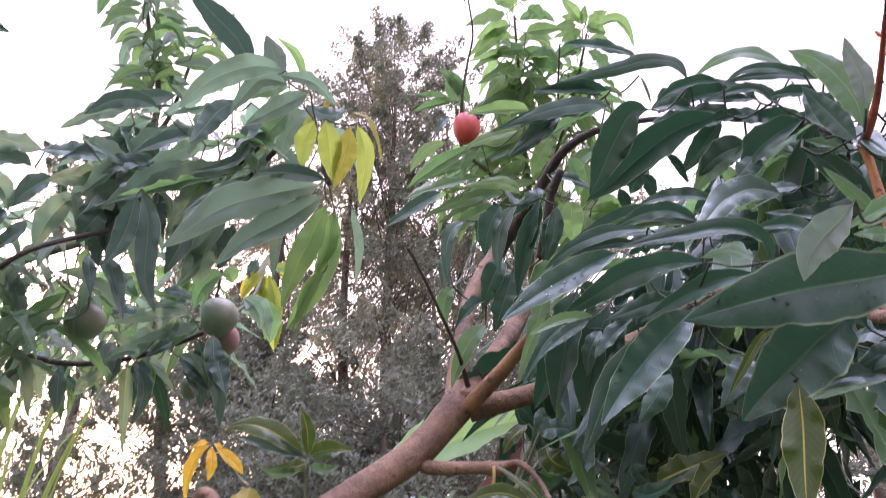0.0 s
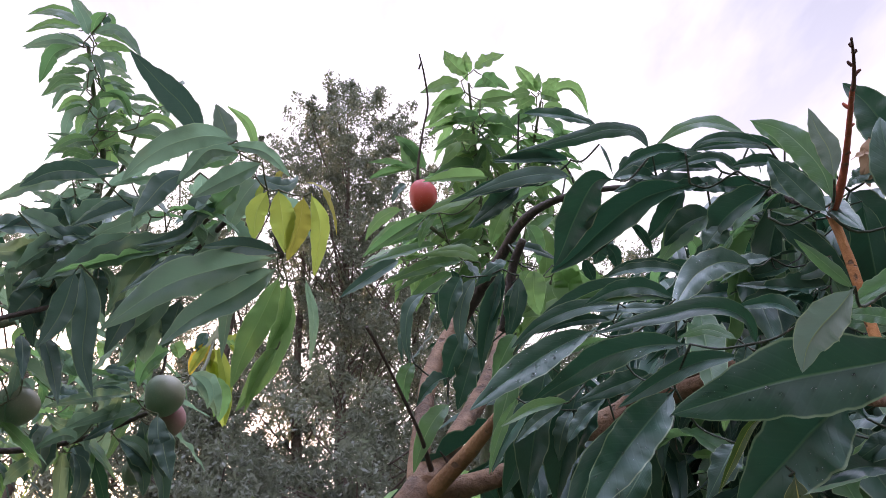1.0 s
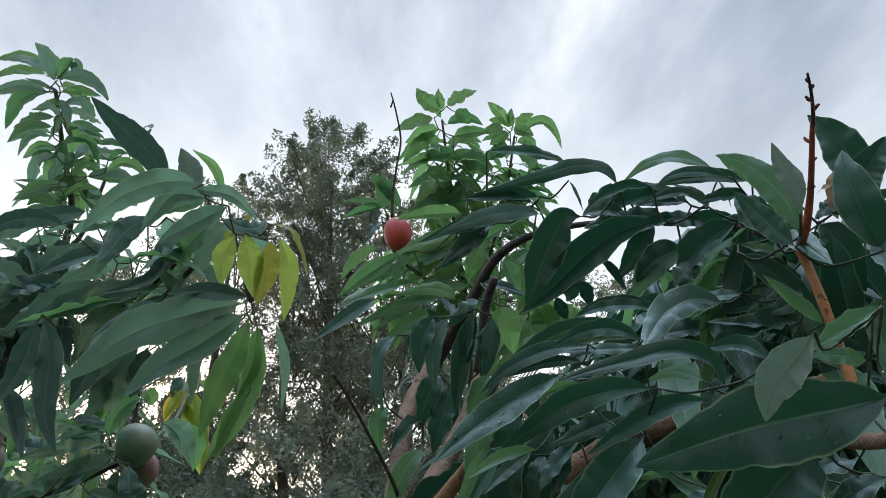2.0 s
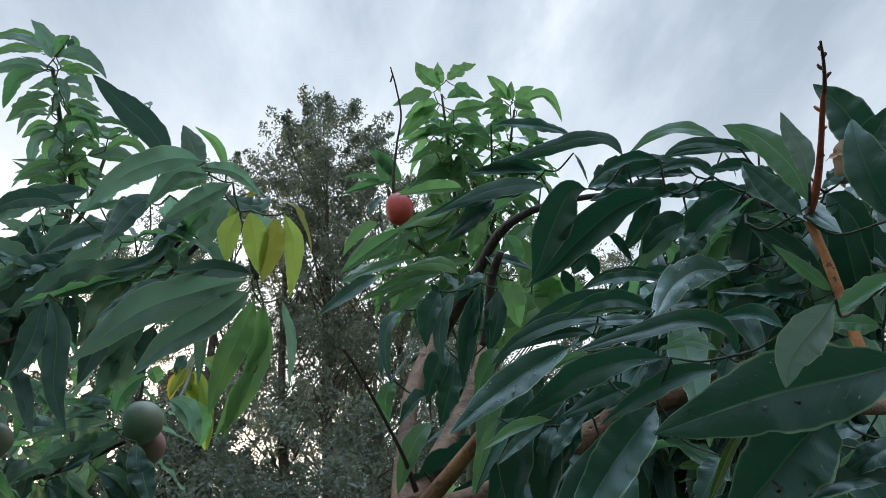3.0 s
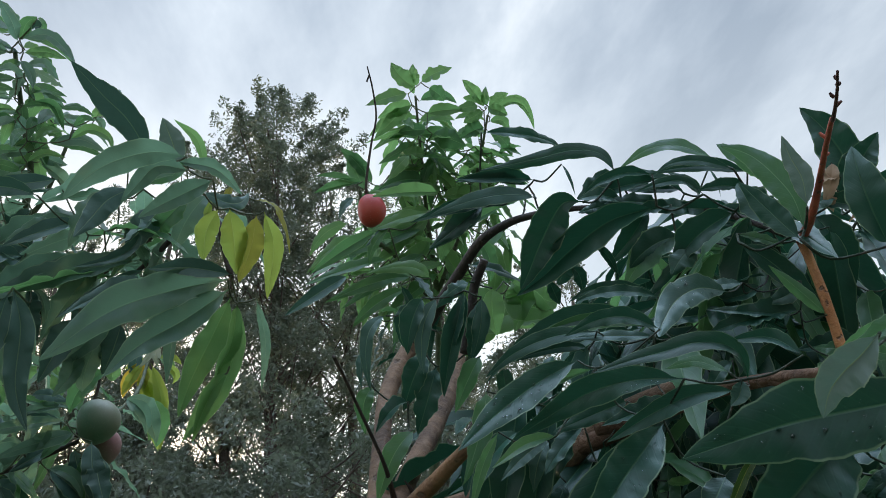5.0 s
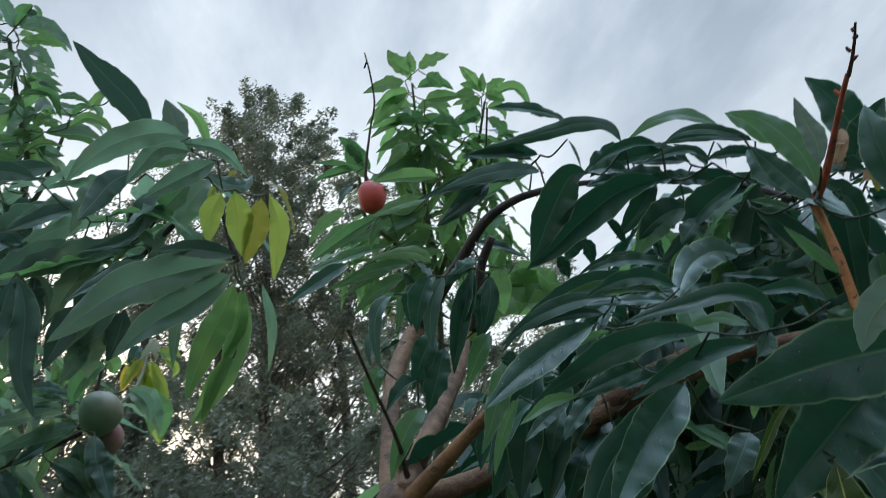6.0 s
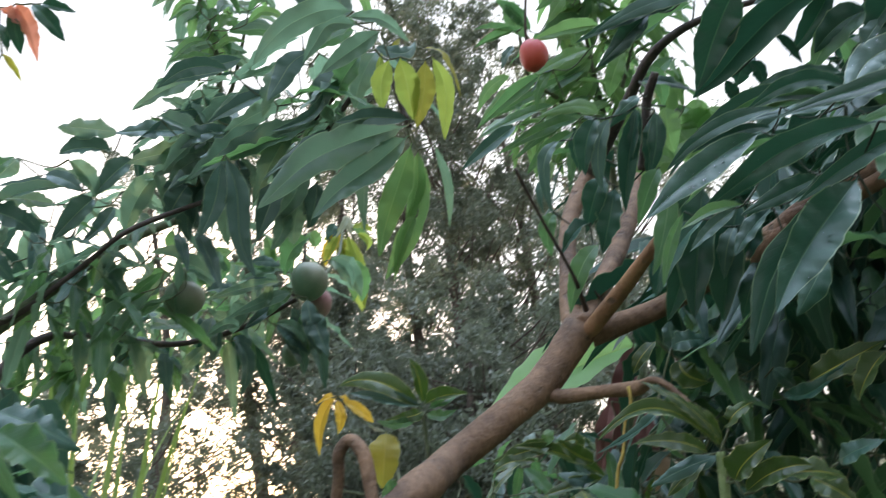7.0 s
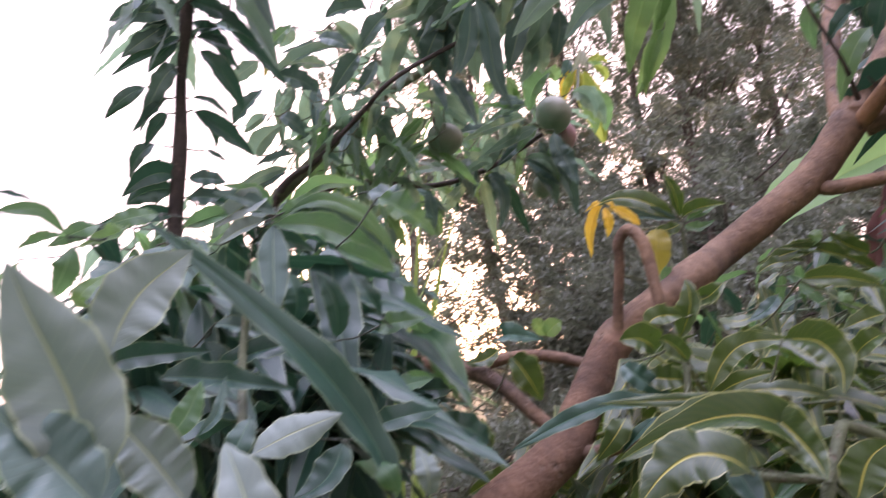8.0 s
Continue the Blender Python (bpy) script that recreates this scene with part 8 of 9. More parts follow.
leaf(slim, "d", (-0.896, 0.9, 2.068), (-0.864, 0.915, 2.057), (-0.859, 0.949, 2.034), (0.82, -0.56, 0.08), 0.0132)
leaf(slim, "d", (-0.899, 0.906, 2.051), (-0.863, 0.935, 2.014), (-0.839, 0.975, 1.976), (0.71, -0.7, -0.08), 0.0302)
leaf(slim, "d", (-0.894, 0.913, 2.045), (-0.875, 0.924, 2.018), (-0.884, 0.936, 1.99), (0.86, -0.5, -0.06), 0.0154)
leaf(slim, "d", (-0.9, 0.931, 1.991), (-0.881, 0.935, 1.979), (-0.879, 0.962, 1.973), (0.85, -0.51, 0.12), 0.0103)
leaf(slim, "d", (-0.85, 0.862, 2.203), (-0.821, 0.878, 2.187), (-0.806, 0.932, 2.18), (0.81, -0.56, -0.19), 0.0338)
leaf(slim, "d", (-0.845, 0.872, 2.194), (-0.811, 0.899, 2.166), (-0.779, 0.953, 2.132), (0.72, -0.68, -0.13), 0.0351)
leaf(slim, "d", (-0.874, 0.861, 2.173), (-0.885, 0.84, 2.162), (-0.93, 0.838, 2.15), (0.43, -0.89, -0.18), 0.0270)
leaf(slim, "d", (-0.855, 0.881, 2.166), (-0.835, 0.883, 2.162), (-0.832, 0.902, 2.169), (0.67, -0.74, 0.09), 0.0176)
leaf(slim, "d", (-0.877, 0.871, 2.153), (-0.909, 0.838, 2.131), (-0.976, 0.819, 2.101), (0.48, -0.87, -0.05), 0.0210)
leaf(slim, "d", (-0.922, 0.878, 2.068), (-0.936, 0.859, 2.046), (-0.966, 0.844, 2.014), (0.53, -0.84, 0.08), 0.0168)
leaf(slim, "d", (-0.941, 0.912, 1.949), (-0.96, 0.876, 1.953), (-0.996, 0.846, 1.919), (0.73, -0.67, 0.12), 0.0338)
leaf(slim, "d", (-0.932, 0.92, 1.948), (-0.898, 0.933, 1.944), (-0.876, 0.947, 1.935), (0.47, -0.86, 0.21), 0.0280)
leaf(slim, "d", (-0.952, 0.919, 1.896), (-0.982, 0.877, 1.891), (-1.024, 0.826, 1.88), (0.77, -0.62, 0.15), 0.0270)
leaf(slim, "d", (-0.949, 0.911, 1.932), (-0.97, 0.876, 1.928), (-0.999, 0.857, 1.909), (0.7, -0.7, 0.11), 0.0405)
leaf(slim, "d", (-0.938, 0.924, 1.919), (-0.9, 0.942, 1.914), (-0.877, 0.967, 1.901), (0.59, -0.79, 0.12), 0.0338)
leaf(slim, "r", (-0.709, 0.927, 2.393), (-0.697, 0.942, 2.363), (-0.704, 0.977, 2.326), (0.63, -0.65, -0.43), 0.0232)
leaf(slim, "d", (-0.715, 0.928, 2.388), (-0.713, 0.937, 2.356), (-0.716, 0.957, 2.329), (0.77, -0.56, -0.29), 0.0230)
leaf(slim, "d", (-0.693, 0.937, 2.397), (-0.672, 0.951, 2.374), (-0.673, 0.993, 2.365), (0.72, -0.51, -0.46), 0.0263)
leaf(slim, "d", (-0.68, 0.943, 2.399), (-0.659, 0.946, 2.392), (-0.643, 0.97, 2.396), (0.57, -0.81, -0.15), 0.0154)
leaf(slim, "r", (-0.727, 0.921, 2.386), (-0.712, 0.925, 2.372), (-0.717, 0.945, 2.375), (0.8, -0.49, -0.36), 0.0203)
leaf(slim, "d", (-0.733, 0.93, 2.368), (-0.726, 0.935, 2.345), (-0.742, 0.964, 2.341), (0.73, -0.3, -0.61), 0.0176)
leaf(slim, "o", (-0.741, 0.951, 2.332), (-0.729, 0.956, 2.314), (-0.732, 0.986, 2.303), (0.79, -0.5, -0.36), 0.0108)
leaf(slim, "d", (-0.855, 0.871, 2.255), (-0.806, 0.871, 2.288), (-0.764, 0.878, 2.326), (0.32, -0.89, -0.33), 0.0401)
leaf(slim, "d", (-0.859, 0.877, 2.241), (-0.868, 0.855, 2.235), (-0.888, 0.836, 2.228), (0.83, -0.55, -0.08), 0.0401)
leaf(slim, "d", (-0.878, 0.893, 2.19), (-0.854, 0.916, 2.156), (-0.853, 0.975, 2.124), (0.85, -0.46, -0.25), 0.0361)
leaf(slim, "d", (-0.799, 0.909, 2.269), (-0.765, 0.915, 2.273), (-0.75, 0.944, 2.256), (0.55, -0.82, -0.15), 0.0502)
leaf(slim, "d", (-0.839, 0.933, 2.179), (-0.806, 0.966, 2.136), (-0.788, 1.008, 2.094), (0.76, -0.64, -0.11), 0.0261)
foliage(slim, (-0.829, 0.84, 2.298), (0.1, 0.1, 0.16), 26, 41, "hhg", (0.11, 0.18))
foliage(slim, (-1.022, 0.999, 1.877), (0.16, 0.1, 0.08), 24, 42, "hmh", (0.11, 0.18))
twigs(slim)


# close leafy plant
close_plant = thing("mango_sapling", (-0.440, 0.325, 0), "young mango plant with broad grey-green leaves", "plant", "mango saplings")
close_stem = branch("stem", close_plant, TWIG, [(-0.440, 0.325, -0.05, 0.014), (-0.440, 0.325, 0.8, 0.011), (-0.443, 0.331, 1.517, 0.008)], [(-0.443, 0.331, 1.517, 0.0055), (-0.438, 0.317, 1.563, 0.0039), (-0.430, 0.272, 1.599, 0.0026)], [(-0.443, 0.331, 1.517, 0.0040), (-0.435, 0.374, 1.573, 0.0034), (-0.467, 0.427, 1.631, 0.0030), (-0.468, 0.444, 1.698, 0.0022)])
leaf(close_stem, "d", (-0.342, 0.405, 1.529), (-0.372, 0.382, 1.616), (-0.442, 0.309, 1.719), (0.69, -0.72, -0), 0.0269)
leaf(close_stem, "s", (-0.347, 0.278, 1.518), (-0.348, 0.271, 1.554), (-0.372, 0.286, 1.587), (0.69, -0.65, 0.33), 0.0291)
leaf(close_stem, "d", (-0.416, 0.365, 1.594), (-0.416, 0.349, 1.578), (-0.428, 0.341, 1.554), (0.48, -0.8, 0.35), 0.0174)
leaf(close_stem, "m", (-0.343, 0.405, 1.533), (-0.343, 0.394, 1.553), (-0.374, 0.411, 1.557), (0.3, -0.75, 0.58), 0.0149)
leaf(close_stem, "d", (-0.489, 0.368, 1.625), (-0.456, 0.382, 1.62), (-0.424, 0.428, 1.606), (0.69, -0.71, 0.14), 0.0215)
leaf(close_stem, "d", (-0.496, 0.429, 1.624), (-0.458, 0.444, 1.638), (-0.418, 0.486, 1.639), (0.55, -0.81, 0.21), 0.0180)
leaf(close_stem, "d", (-0.422, 0.482, 1.639), (-0.412, 0.471, 1.667), (-0.423, 0.465, 1.692), (0.73, -0.66, -0.2), 0.0180)
leaf(close_stem, "g", (-0.499, 0.486, 1.686), (-0.499, 0.473, 1.667), (-0.511, 0.486, 1.647), (0.37, -0.92, -0.12), 0.0195)
leaf(close_stem, "d", (-0.58, 0.418, 1.642), (-0.556, 0.425, 1.645), (-0.533, 0.475, 1.644), (0.75, -0.63, 0.2), 0.0195)
leaf(close_stem, "g", (-0.525, 0.468, 1.664), (-0.5, 0.473, 1.659), (-0.485, 0.502, 1.646), (0.7, -0.68, 0.24), 0.0134)
leaf(close_stem, "m", (-0.387, 0.437, 1.701), (-0.365, 0.438, 1.69), (-0.349, 0.451, 1.679), (0.42, -0.89, 0.17), 0.0137)
leaf(close_stem, "d", (-0.365, 0.456, 1.647), (-0.368, 0.439, 1.67), (-0.386, 0.452, 1.685), (0.62, -0.74, 0.27), 0.0113)
leaf(close_stem, "m", (-0.391, 0.499, 1.647), (-0.375, 0.494, 1.647), (-0.353, 0.502, 1.648), (0.08, -0.98, 0.19), 0.0180)
leaf(close_stem, "d", (-0.5, 0.544, 1.708), (-0.491, 0.539, 1.68), (-0.511, 0.553, 1.662), (0.2, -0.95, -0.25), 0.0217)
leaf(close_stem, "d", (-0.408, 0.489, 1.569), (-0.377, 0.493, 1.577), (-0.361, 0.532, 1.577), (0.6, -0.72, 0.34), 0.0180)
leaf(close_stem, "m", (-0.441, 0.587, 1.592), (-0.42, 0.584, 1.597), (-0.405, 0.617, 1.6), (0.57, -0.76, 0.31), 0.0211)
leaf(close_stem, "d", (-0.397, 0.437, 1.569), (-0.4, 0.419, 1.547), (-0.418, 0.4, 1.537), (0.5, -0.71, 0.49), 0.0247)
leaf(close_stem, "b", (-0.477, 0.305, 1.67), (-0.471, 0.293, 1.676), (-0.473, 0.32, 1.691), (0.71, -0.63, 0.33), 0.0100)
leaf(close_stem, "m", (-0.479, 0.295, 1.706), (-0.475, 0.285, 1.689), (-0.504, 0.299, 1.678), (0.34, -0.84, -0.42), 0.0149)
leaf(close_stem, "m", (-0.479, 0.293, 1.711), (-0.48, 0.274, 1.707), (-0.503, 0.277, 1.705), (0.53, -0.83, 0.17), 0.0080)
leaf(close_stem, "d", (-0.497, 0.262, 1.736), (-0.483, 0.262, 1.732), (-0.48, 0.275, 1.729), (0.67, -0.7, 0.26), 0.0037)
leaf(close_stem, "m", (-0.503, 0.338, 1.728), (-0.504, 0.321, 1.721), (-0.531, 0.321, 1.716), (0.53, -0.85, -0.04), 0.0121)
leaf(close_stem, "b", (-0.491, 0.351, 1.725), (-0.491, 0.335, 1.718), (-0.529, 0.342, 1.717), (0.24, -0.97, -0.07), 0.0110)
leaf(close_stem, "m", (-0.508, 0.399, 1.744), (-0.515, 0.377, 1.739), (-0.534, 0.367, 1.734), (0.77, -0.64, 0.07), 0.0150)
leaf(close_stem, "m", (-0.472, 0.431, 1.742), (-0.478, 0.412, 1.736), (-0.506, 0.419, 1.735), (0.33, -0.94, -0.03), 0.0132)
leaf(close_stem, "s", (-0.448, 0.446, 1.751), (-0.456, 0.428, 1.743), (-0.491, 0.436, 1.734), (0.27, -0.96, -0.1), 0.0180)
leaf(close_stem, "d", (-0.463, 0.444, 1.718), (-0.438, 0.447, 1.717), (-0.435, 0.487, 1.711), (0.84, -0.53, 0.1), 0.0154)
leaf(close_stem, "m", (-0.413, 0.47, 1.748), (-0.425, 0.451, 1.739), (-0.45, 0.446, 1.728), (0.49, -0.86, 0.14), 0.0154)
leaf(close_stem, "d", (-0.387, 0.492, 1.751), (-0.363, 0.495, 1.741), (-0.344, 0.519, 1.724), (0.59, -0.79, 0.15), 0.0245)
leaf(close_stem, "m", (-0.358, 0.453, 1.735), (-0.338, 0.454, 1.721), (-0.323, 0.467, 1.702), (0.56, -0.79, 0.24), 0.0222)
leaf(close_stem, "d", (-0.426, 0.704, 1.585), (-0.447, 0.682, 1.588), (-0.487, 0.697, 1.585), (0.12, -0.95, 0.29), 0.0239)
leaf(close_stem, "d", (-0.394, 0.713, 1.525), (-0.414, 0.694, 1.548), (-0.441, 0.676, 1.561), (0.68, -0.72, 0.16), 0.0299)
leaf(close_stem, "s", (-0.368, 0.503, 1.516), (-0.363, 0.495, 1.538), (-0.381, 0.516, 1.552), (0.56, -0.69, 0.46), 0.0178)
foliage(close_stem, (-0.676, 0.604, 1.645), (0.2, 0.14, 0.12), 50, 51, "ddm", (0.12, 0.2))
foliage(close_stem, (-0.648, 0.714, 1.698), (0.22, 0.16, 0.12), 40, 52, "dmd", (0.12, 0.2))
foliage(close_stem, (-0.575, 0.68, 1.571), (0.12, 0.12, 0.1), 24, 53, "ddm", (0.12, 0.2))
foliage(close_stem, (-0.813, 0.602, 1.71), (0.22, 0.14, 0.1), 30, 54, "dmb", (0.12, 0.2))
foliage(close_stem, (-0.649, 0.733, 1.785), (0.14, 0.14, 0.06), 16, 55, "mdg", (0.12, 0.2))
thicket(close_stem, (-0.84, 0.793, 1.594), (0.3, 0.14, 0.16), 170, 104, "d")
# pale colours stand for sky reflected on these close leaves
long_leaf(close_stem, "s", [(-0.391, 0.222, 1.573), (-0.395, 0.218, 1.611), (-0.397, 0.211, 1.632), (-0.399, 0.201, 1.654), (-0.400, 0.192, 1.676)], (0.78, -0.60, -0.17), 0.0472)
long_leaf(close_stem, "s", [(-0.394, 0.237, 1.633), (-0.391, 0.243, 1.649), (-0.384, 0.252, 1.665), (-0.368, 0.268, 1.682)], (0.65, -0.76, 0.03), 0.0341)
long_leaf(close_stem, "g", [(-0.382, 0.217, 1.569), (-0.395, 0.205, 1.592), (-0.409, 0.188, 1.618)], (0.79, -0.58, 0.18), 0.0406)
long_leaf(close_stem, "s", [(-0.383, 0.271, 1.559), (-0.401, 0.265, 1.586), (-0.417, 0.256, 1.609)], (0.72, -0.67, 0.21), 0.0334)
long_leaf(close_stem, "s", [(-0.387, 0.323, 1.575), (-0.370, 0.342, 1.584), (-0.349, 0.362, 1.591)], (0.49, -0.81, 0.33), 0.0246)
long_leaf(close_stem, "m", [(-0.405, 0.283, 1.590), (-0.400, 0.294, 1.604), (-0.398, 0.303, 1.619)], (0.64, -0.74, 0.18), 0.0146)
long_leaf(close_stem, "g", [(-0.402, 0.299, 1.589), (-0.396, 0.310, 1.600), (-0.395, 0.319, 1.620)], (0.62, -0.76, 0.18), 0.0065)
long_leaf(close_stem, "m", [(-0.433, 0.426, 1.725), (-0.404, 0.442, 1.721), (-0.377, 0.458, 1.704), (-0.357, 0.468, 1.684)], (0.43, -0.86, 0.27), 0.0215)
long_leaf(close_stem, "m", [(-0.500, 0.262, 1.726), (-0.486, 0.280, 1.726), (-0.479, 0.293, 1.711)], (0.75, -0.65, 0.11), 0.0095)
long_leaf(close_stem, "g", [(-0.436, 0.442, 1.735), (-0.452, 0.426, 1.748), (-0.468, 0.410, 1.754)], (0.68, -0.70, 0.22), 0.0123)
long_leaf(close_stem, "m", [(-0.432, 0.445, 1.737), (-0.405, 0.460, 1.743), (-0.380, 0.475, 1.727), (-0.360, 0.488, 1.690)], (0.47, -0.82, 0.32), 0.0154)
long_leaf(close_stem, "g", [(-0.435, 0.443, 1.731), (-0.413, 0.460, 1.733), (-0.391, 0.477, 1.720), (-0.374, 0.491, 1.695)], (0.49, -0.81, 0.31), 0.0131)
long_leaf(close_stem, "g", [(-0.434, 0.432, 1.728), (-0.429, 0.421, 1.695), (-0.423, 0.408, 1.653)], (0.64, -0.75, 0.20), 0.0227)
long_leaf(close_stem, "s", [(-0.442, 0.437, 1.732), (-0.458, 0.425, 1.726), (-0.471, 0.414, 1.716)], (0.66, -0.69, 0.28), 0.0131)
long_leaf(close_stem, "m", [(-0.443, 0.448, 1.743), (-0.450, 0.440, 1.754), (-0.469, 0.421, 1.761)], (0.67, -0.71, 0.21), 0.0117)
long_leaf(close_stem, "m", [(-0.442, 0.462, 1.742), (-0.418, 0.476, 1.760), (-0.389, 0.496, 1.758)], (0.52, -0.83, 0.22), 0.0127)
# added leaf mass that darkens the gaps between the close leaves
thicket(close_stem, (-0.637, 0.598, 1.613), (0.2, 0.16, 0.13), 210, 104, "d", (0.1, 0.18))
twigs(close_stem, TWIG_DARK, 0.0006)


# low mango shoots beside the limb
low_plant = thing("mango_sapling", (0.118, 0.904, 0), "low mango sapling with glossy green leaves", "plant", "mango saplings")
low_stem = branch("stem", low_plant, GREEN_STEM, [(0.118, 0.904, -0.05, 0.009), (0.118, 0.904, 0.8, 0.0075), (0.118, 0.904, 1.599, 0.006)], [(0.118, 0.904, 1.599, 0.0055), (0.126, 0.906, 1.659, 0.0052), (0.128, 0.906, 1.687, 0.0045)])
leaf(low_stem, "w", (0.129, 0.905, 1.689), (0.07, 0.903, 1.738), (0.005, 0.918, 1.711), (-0.06, -0.98, 0.17), 0.0195)
leaf(low_stem, "w", (0.132, 0.905, 1.695), (0.101, 0.897, 1.737), (0.059, 0.913, 1.77), (0.12, -0.97, 0.22), 0.0142)
leaf(low_stem, "w", (0.117, 0.908, 1.686), (0.084, 0.902, 1.702), (0.044, 0.933, 1.705), (-0.25, -0.93, 0.26), 0.0186)
leaf(low_stem, "w", (0.14, 0.902, 1.71), (0.147, 0.888, 1.724), (0.176, 0.911, 1.735), (-0.06, -0.91, 0.41), 0.0177)
leaf(low_stem, "w", (0.132, 0.884, 1.657), (0.142, 0.869, 1.675), (0.168, 0.856, 1.693), (-0.57, -0.82, -0.07), 0.0263)
leaf(low_stem, "w", (0.137, 0.882, 1.644), (0.168, 0.862, 1.664), (0.199, 0.849, 1.665), (-0.52, -0.83, 0.2), 0.0234)
leaf(low_stem, "d", (0.136, 0.924, 1.684), (0.094, 0.921, 1.675), (0.053, 0.921, 1.659), (-0.08, -0.92, 0.39), 0.0186)
leaf(low_stem, "w", (0.134, 0.925, 1.692), (0.121, 0.915, 1.719), (0.105, 0.914, 1.743), (0.2, -0.98, -0.09), 0.0186)
leaf(low_stem, "w", (0.121, 0.928, 1.684), (0.092, 0.921, 1.667), (0.071, 0.937, 1.647), (-0.37, -0.88, 0.29), 0.0186)
leaf(low_stem, "w", (0.17, 0.874, 1.657), (0.197, 0.853, 1.66), (0.228, 0.857, 1.651), (-0.23, -0.91, 0.35), 0.0267)
leaf(low_stem, "d", (0.084, 0.984, 1.743), (0.062, 0.976, 1.723), (0.009, 1.014, 1.7), (-0.48, -0.84, 0.24), 0.0133)
leaf(low_stem, "w", (0.261, 0.989, 1.754), (0.293, 0.963, 1.769), (0.349, 0.97, 1.79), (-0.29, -0.93, 0.22), 0.0303)
leaf(low_stem, "d", (0.236, 0.998, 1.749), (0.254, 0.98, 1.741), (0.294, 0.955, 1.768), (-0.62, -0.76, 0.2), 0.0207)
leaf(low_stem, "w", (0.319, 0.91, 1.771), (0.296, 0.909, 1.751), (0.279, 0.913, 1.723), (-0.46, -0.82, 0.35), 0.0217)
leaf(low_stem, "d", (0.13, 1.069, 1.823), (0.148, 1.053, 1.828), (0.188, 1.065, 1.825), (-0.07, -0.98, 0.2), 0.0272)
leaf(low_stem, "w", (0.147, 1.118, 1.813), (0.151, 1.108, 1.791), (0.179, 1.11, 1.778), (-0.02, -0.98, 0.21), 0.0342)
leaf(low_stem, "g", (0.167, 1.061, 1.822), (0.187, 1.048, 1.793), (0.162, 1.056, 1.754), (-0.55, -0.83, 0.11), 0.0327)
leaf(low_stem, "w", (0.122, 1.119, 1.842), (0.097, 1.114, 1.821), (0.085, 1.126, 1.801), (-0.35, -0.92, 0.16), 0.0228)
leaf(low_stem, "g", (0.157, 1.116, 1.817), (0.14, 1.103, 1.843), (0.143, 1.101, 1.863), (0.2, -0.95, -0.25), 0.0251)
leaf(low_stem, "w", (0.053, 1.342, 1.663), (-0.019, 1.335, 1.712), (-0.096, 1.333, 1.731), (0.14, -0.98, 0.17), 0.0237)
leaf(low_stem, "w", (-0.022, 1.346, 1.73), (-0.072, 1.336, 1.722), (-0.13, 1.36, 1.712), (-0.17, -0.94, 0.29), 0.0270)
leaf(low_stem, "w", (-0.056, 1.348, 1.704), (-0.099, 1.336, 1.708), (-0.131, 1.331, 1.693), (0.17, -0.93, 0.34), 0.0243)
leaf(low_stem, "d", (0.045, 1.292, 1.648), (0.002, 1.284, 1.67), (-0.03, 1.297, 1.683), (0.09, -0.95, 0.31), 0.0260)
leaf(low_stem, "w", (0.043, 1.293, 1.67), (-0.011, 1.285, 1.662), (-0.058, 1.288, 1.652), (-0.02, -0.93, 0.36), 0.0221)
leaf(low_stem, "b", (-0.047, 1.347, 1.727), (-0.036, 1.334, 1.743), (-0.042, 1.358, 1.751), (-0.12, -0.9, 0.42), 0.0219)
leaf(low_stem, "w", (-0.006, 1.346, 1.71), (0.008, 1.333, 1.73), (-0.016, 1.341, 1.729), (0.34, -0.94, -0.07), 0.0243)
leaf(low_stem, "g", (0.085, 1.238, 1.655), (0.109, 1.223, 1.682), (0.134, 1.223, 1.698), (-0.43, -0.88, 0.2), 0.0224)
leaf(low_stem, "w", (0.022, 1.194, 1.693), (-0.004, 1.184, 1.706), (-0.027, 1.18, 1.729), (0.35, -0.93, 0.1), 0.0239)
leaf(low_stem, "d", (0.259, 1.093, 1.786), (0.266, 1.079, 1.769), (0.284, 1.099, 1.76), (0.16, -0.98, -0.1), 0.0228)
leaf(low_stem, "b", (0.288, 1.185, 1.817), (0.295, 1.17, 1.824), (0.307, 1.17, 1.829), (-0.59, -0.81, -0.09), 0.0107)
leaf(low_stem, "b", (0.303, 1.183, 1.794), (0.309, 1.168, 1.795), (0.32, 1.177, 1.796), (-0.36, -0.93, 0.07), 0.0095)
leaf(low_stem, "w", (0.209, 0.904, 1.653), (0.225, 0.885, 1.641), (0.247, 0.888, 1.621), (-0.17, -0.95, 0.24), 0.0272)
leaf(low_stem, "d", (0.238, 0.894, 1.665), (0.249, 0.877, 1.674), (0.274, 0.859, 1.682), (-0.72, -0.68, 0.12), 0.0227)
leaf(low_stem, "s", (-0.08, 1.547, 1.729), (-0.067, 1.535, 1.747), (-0.054, 1.565, 1.763), (0.04, -0.9, 0.44), 0.0226)
leaf(low_stem, "s", (-0.017, 1.547, 1.727), (-0.01, 1.534, 1.741), (0.002, 1.548, 1.753), (-0.18, -0.96, 0.2), 0.0203)
leaf(low_stem, "s", (0.045, 1.543, 1.726), (0.015, 1.533, 1.738), (-0.015, 1.565, 1.738), (-0.26, -0.9, 0.35), 0.0162)
foliage(low_stem, (0.254, 1.204, 1.683), (0.24, 0.16, 0.14), 60, 61, "ddm", (0.1, 0.18))
foliage(low_stem, (0.04, 1.544, 1.656), (0.26, 0.2, 0.12), 44, 62, "dwm", (0.1, 0.18))
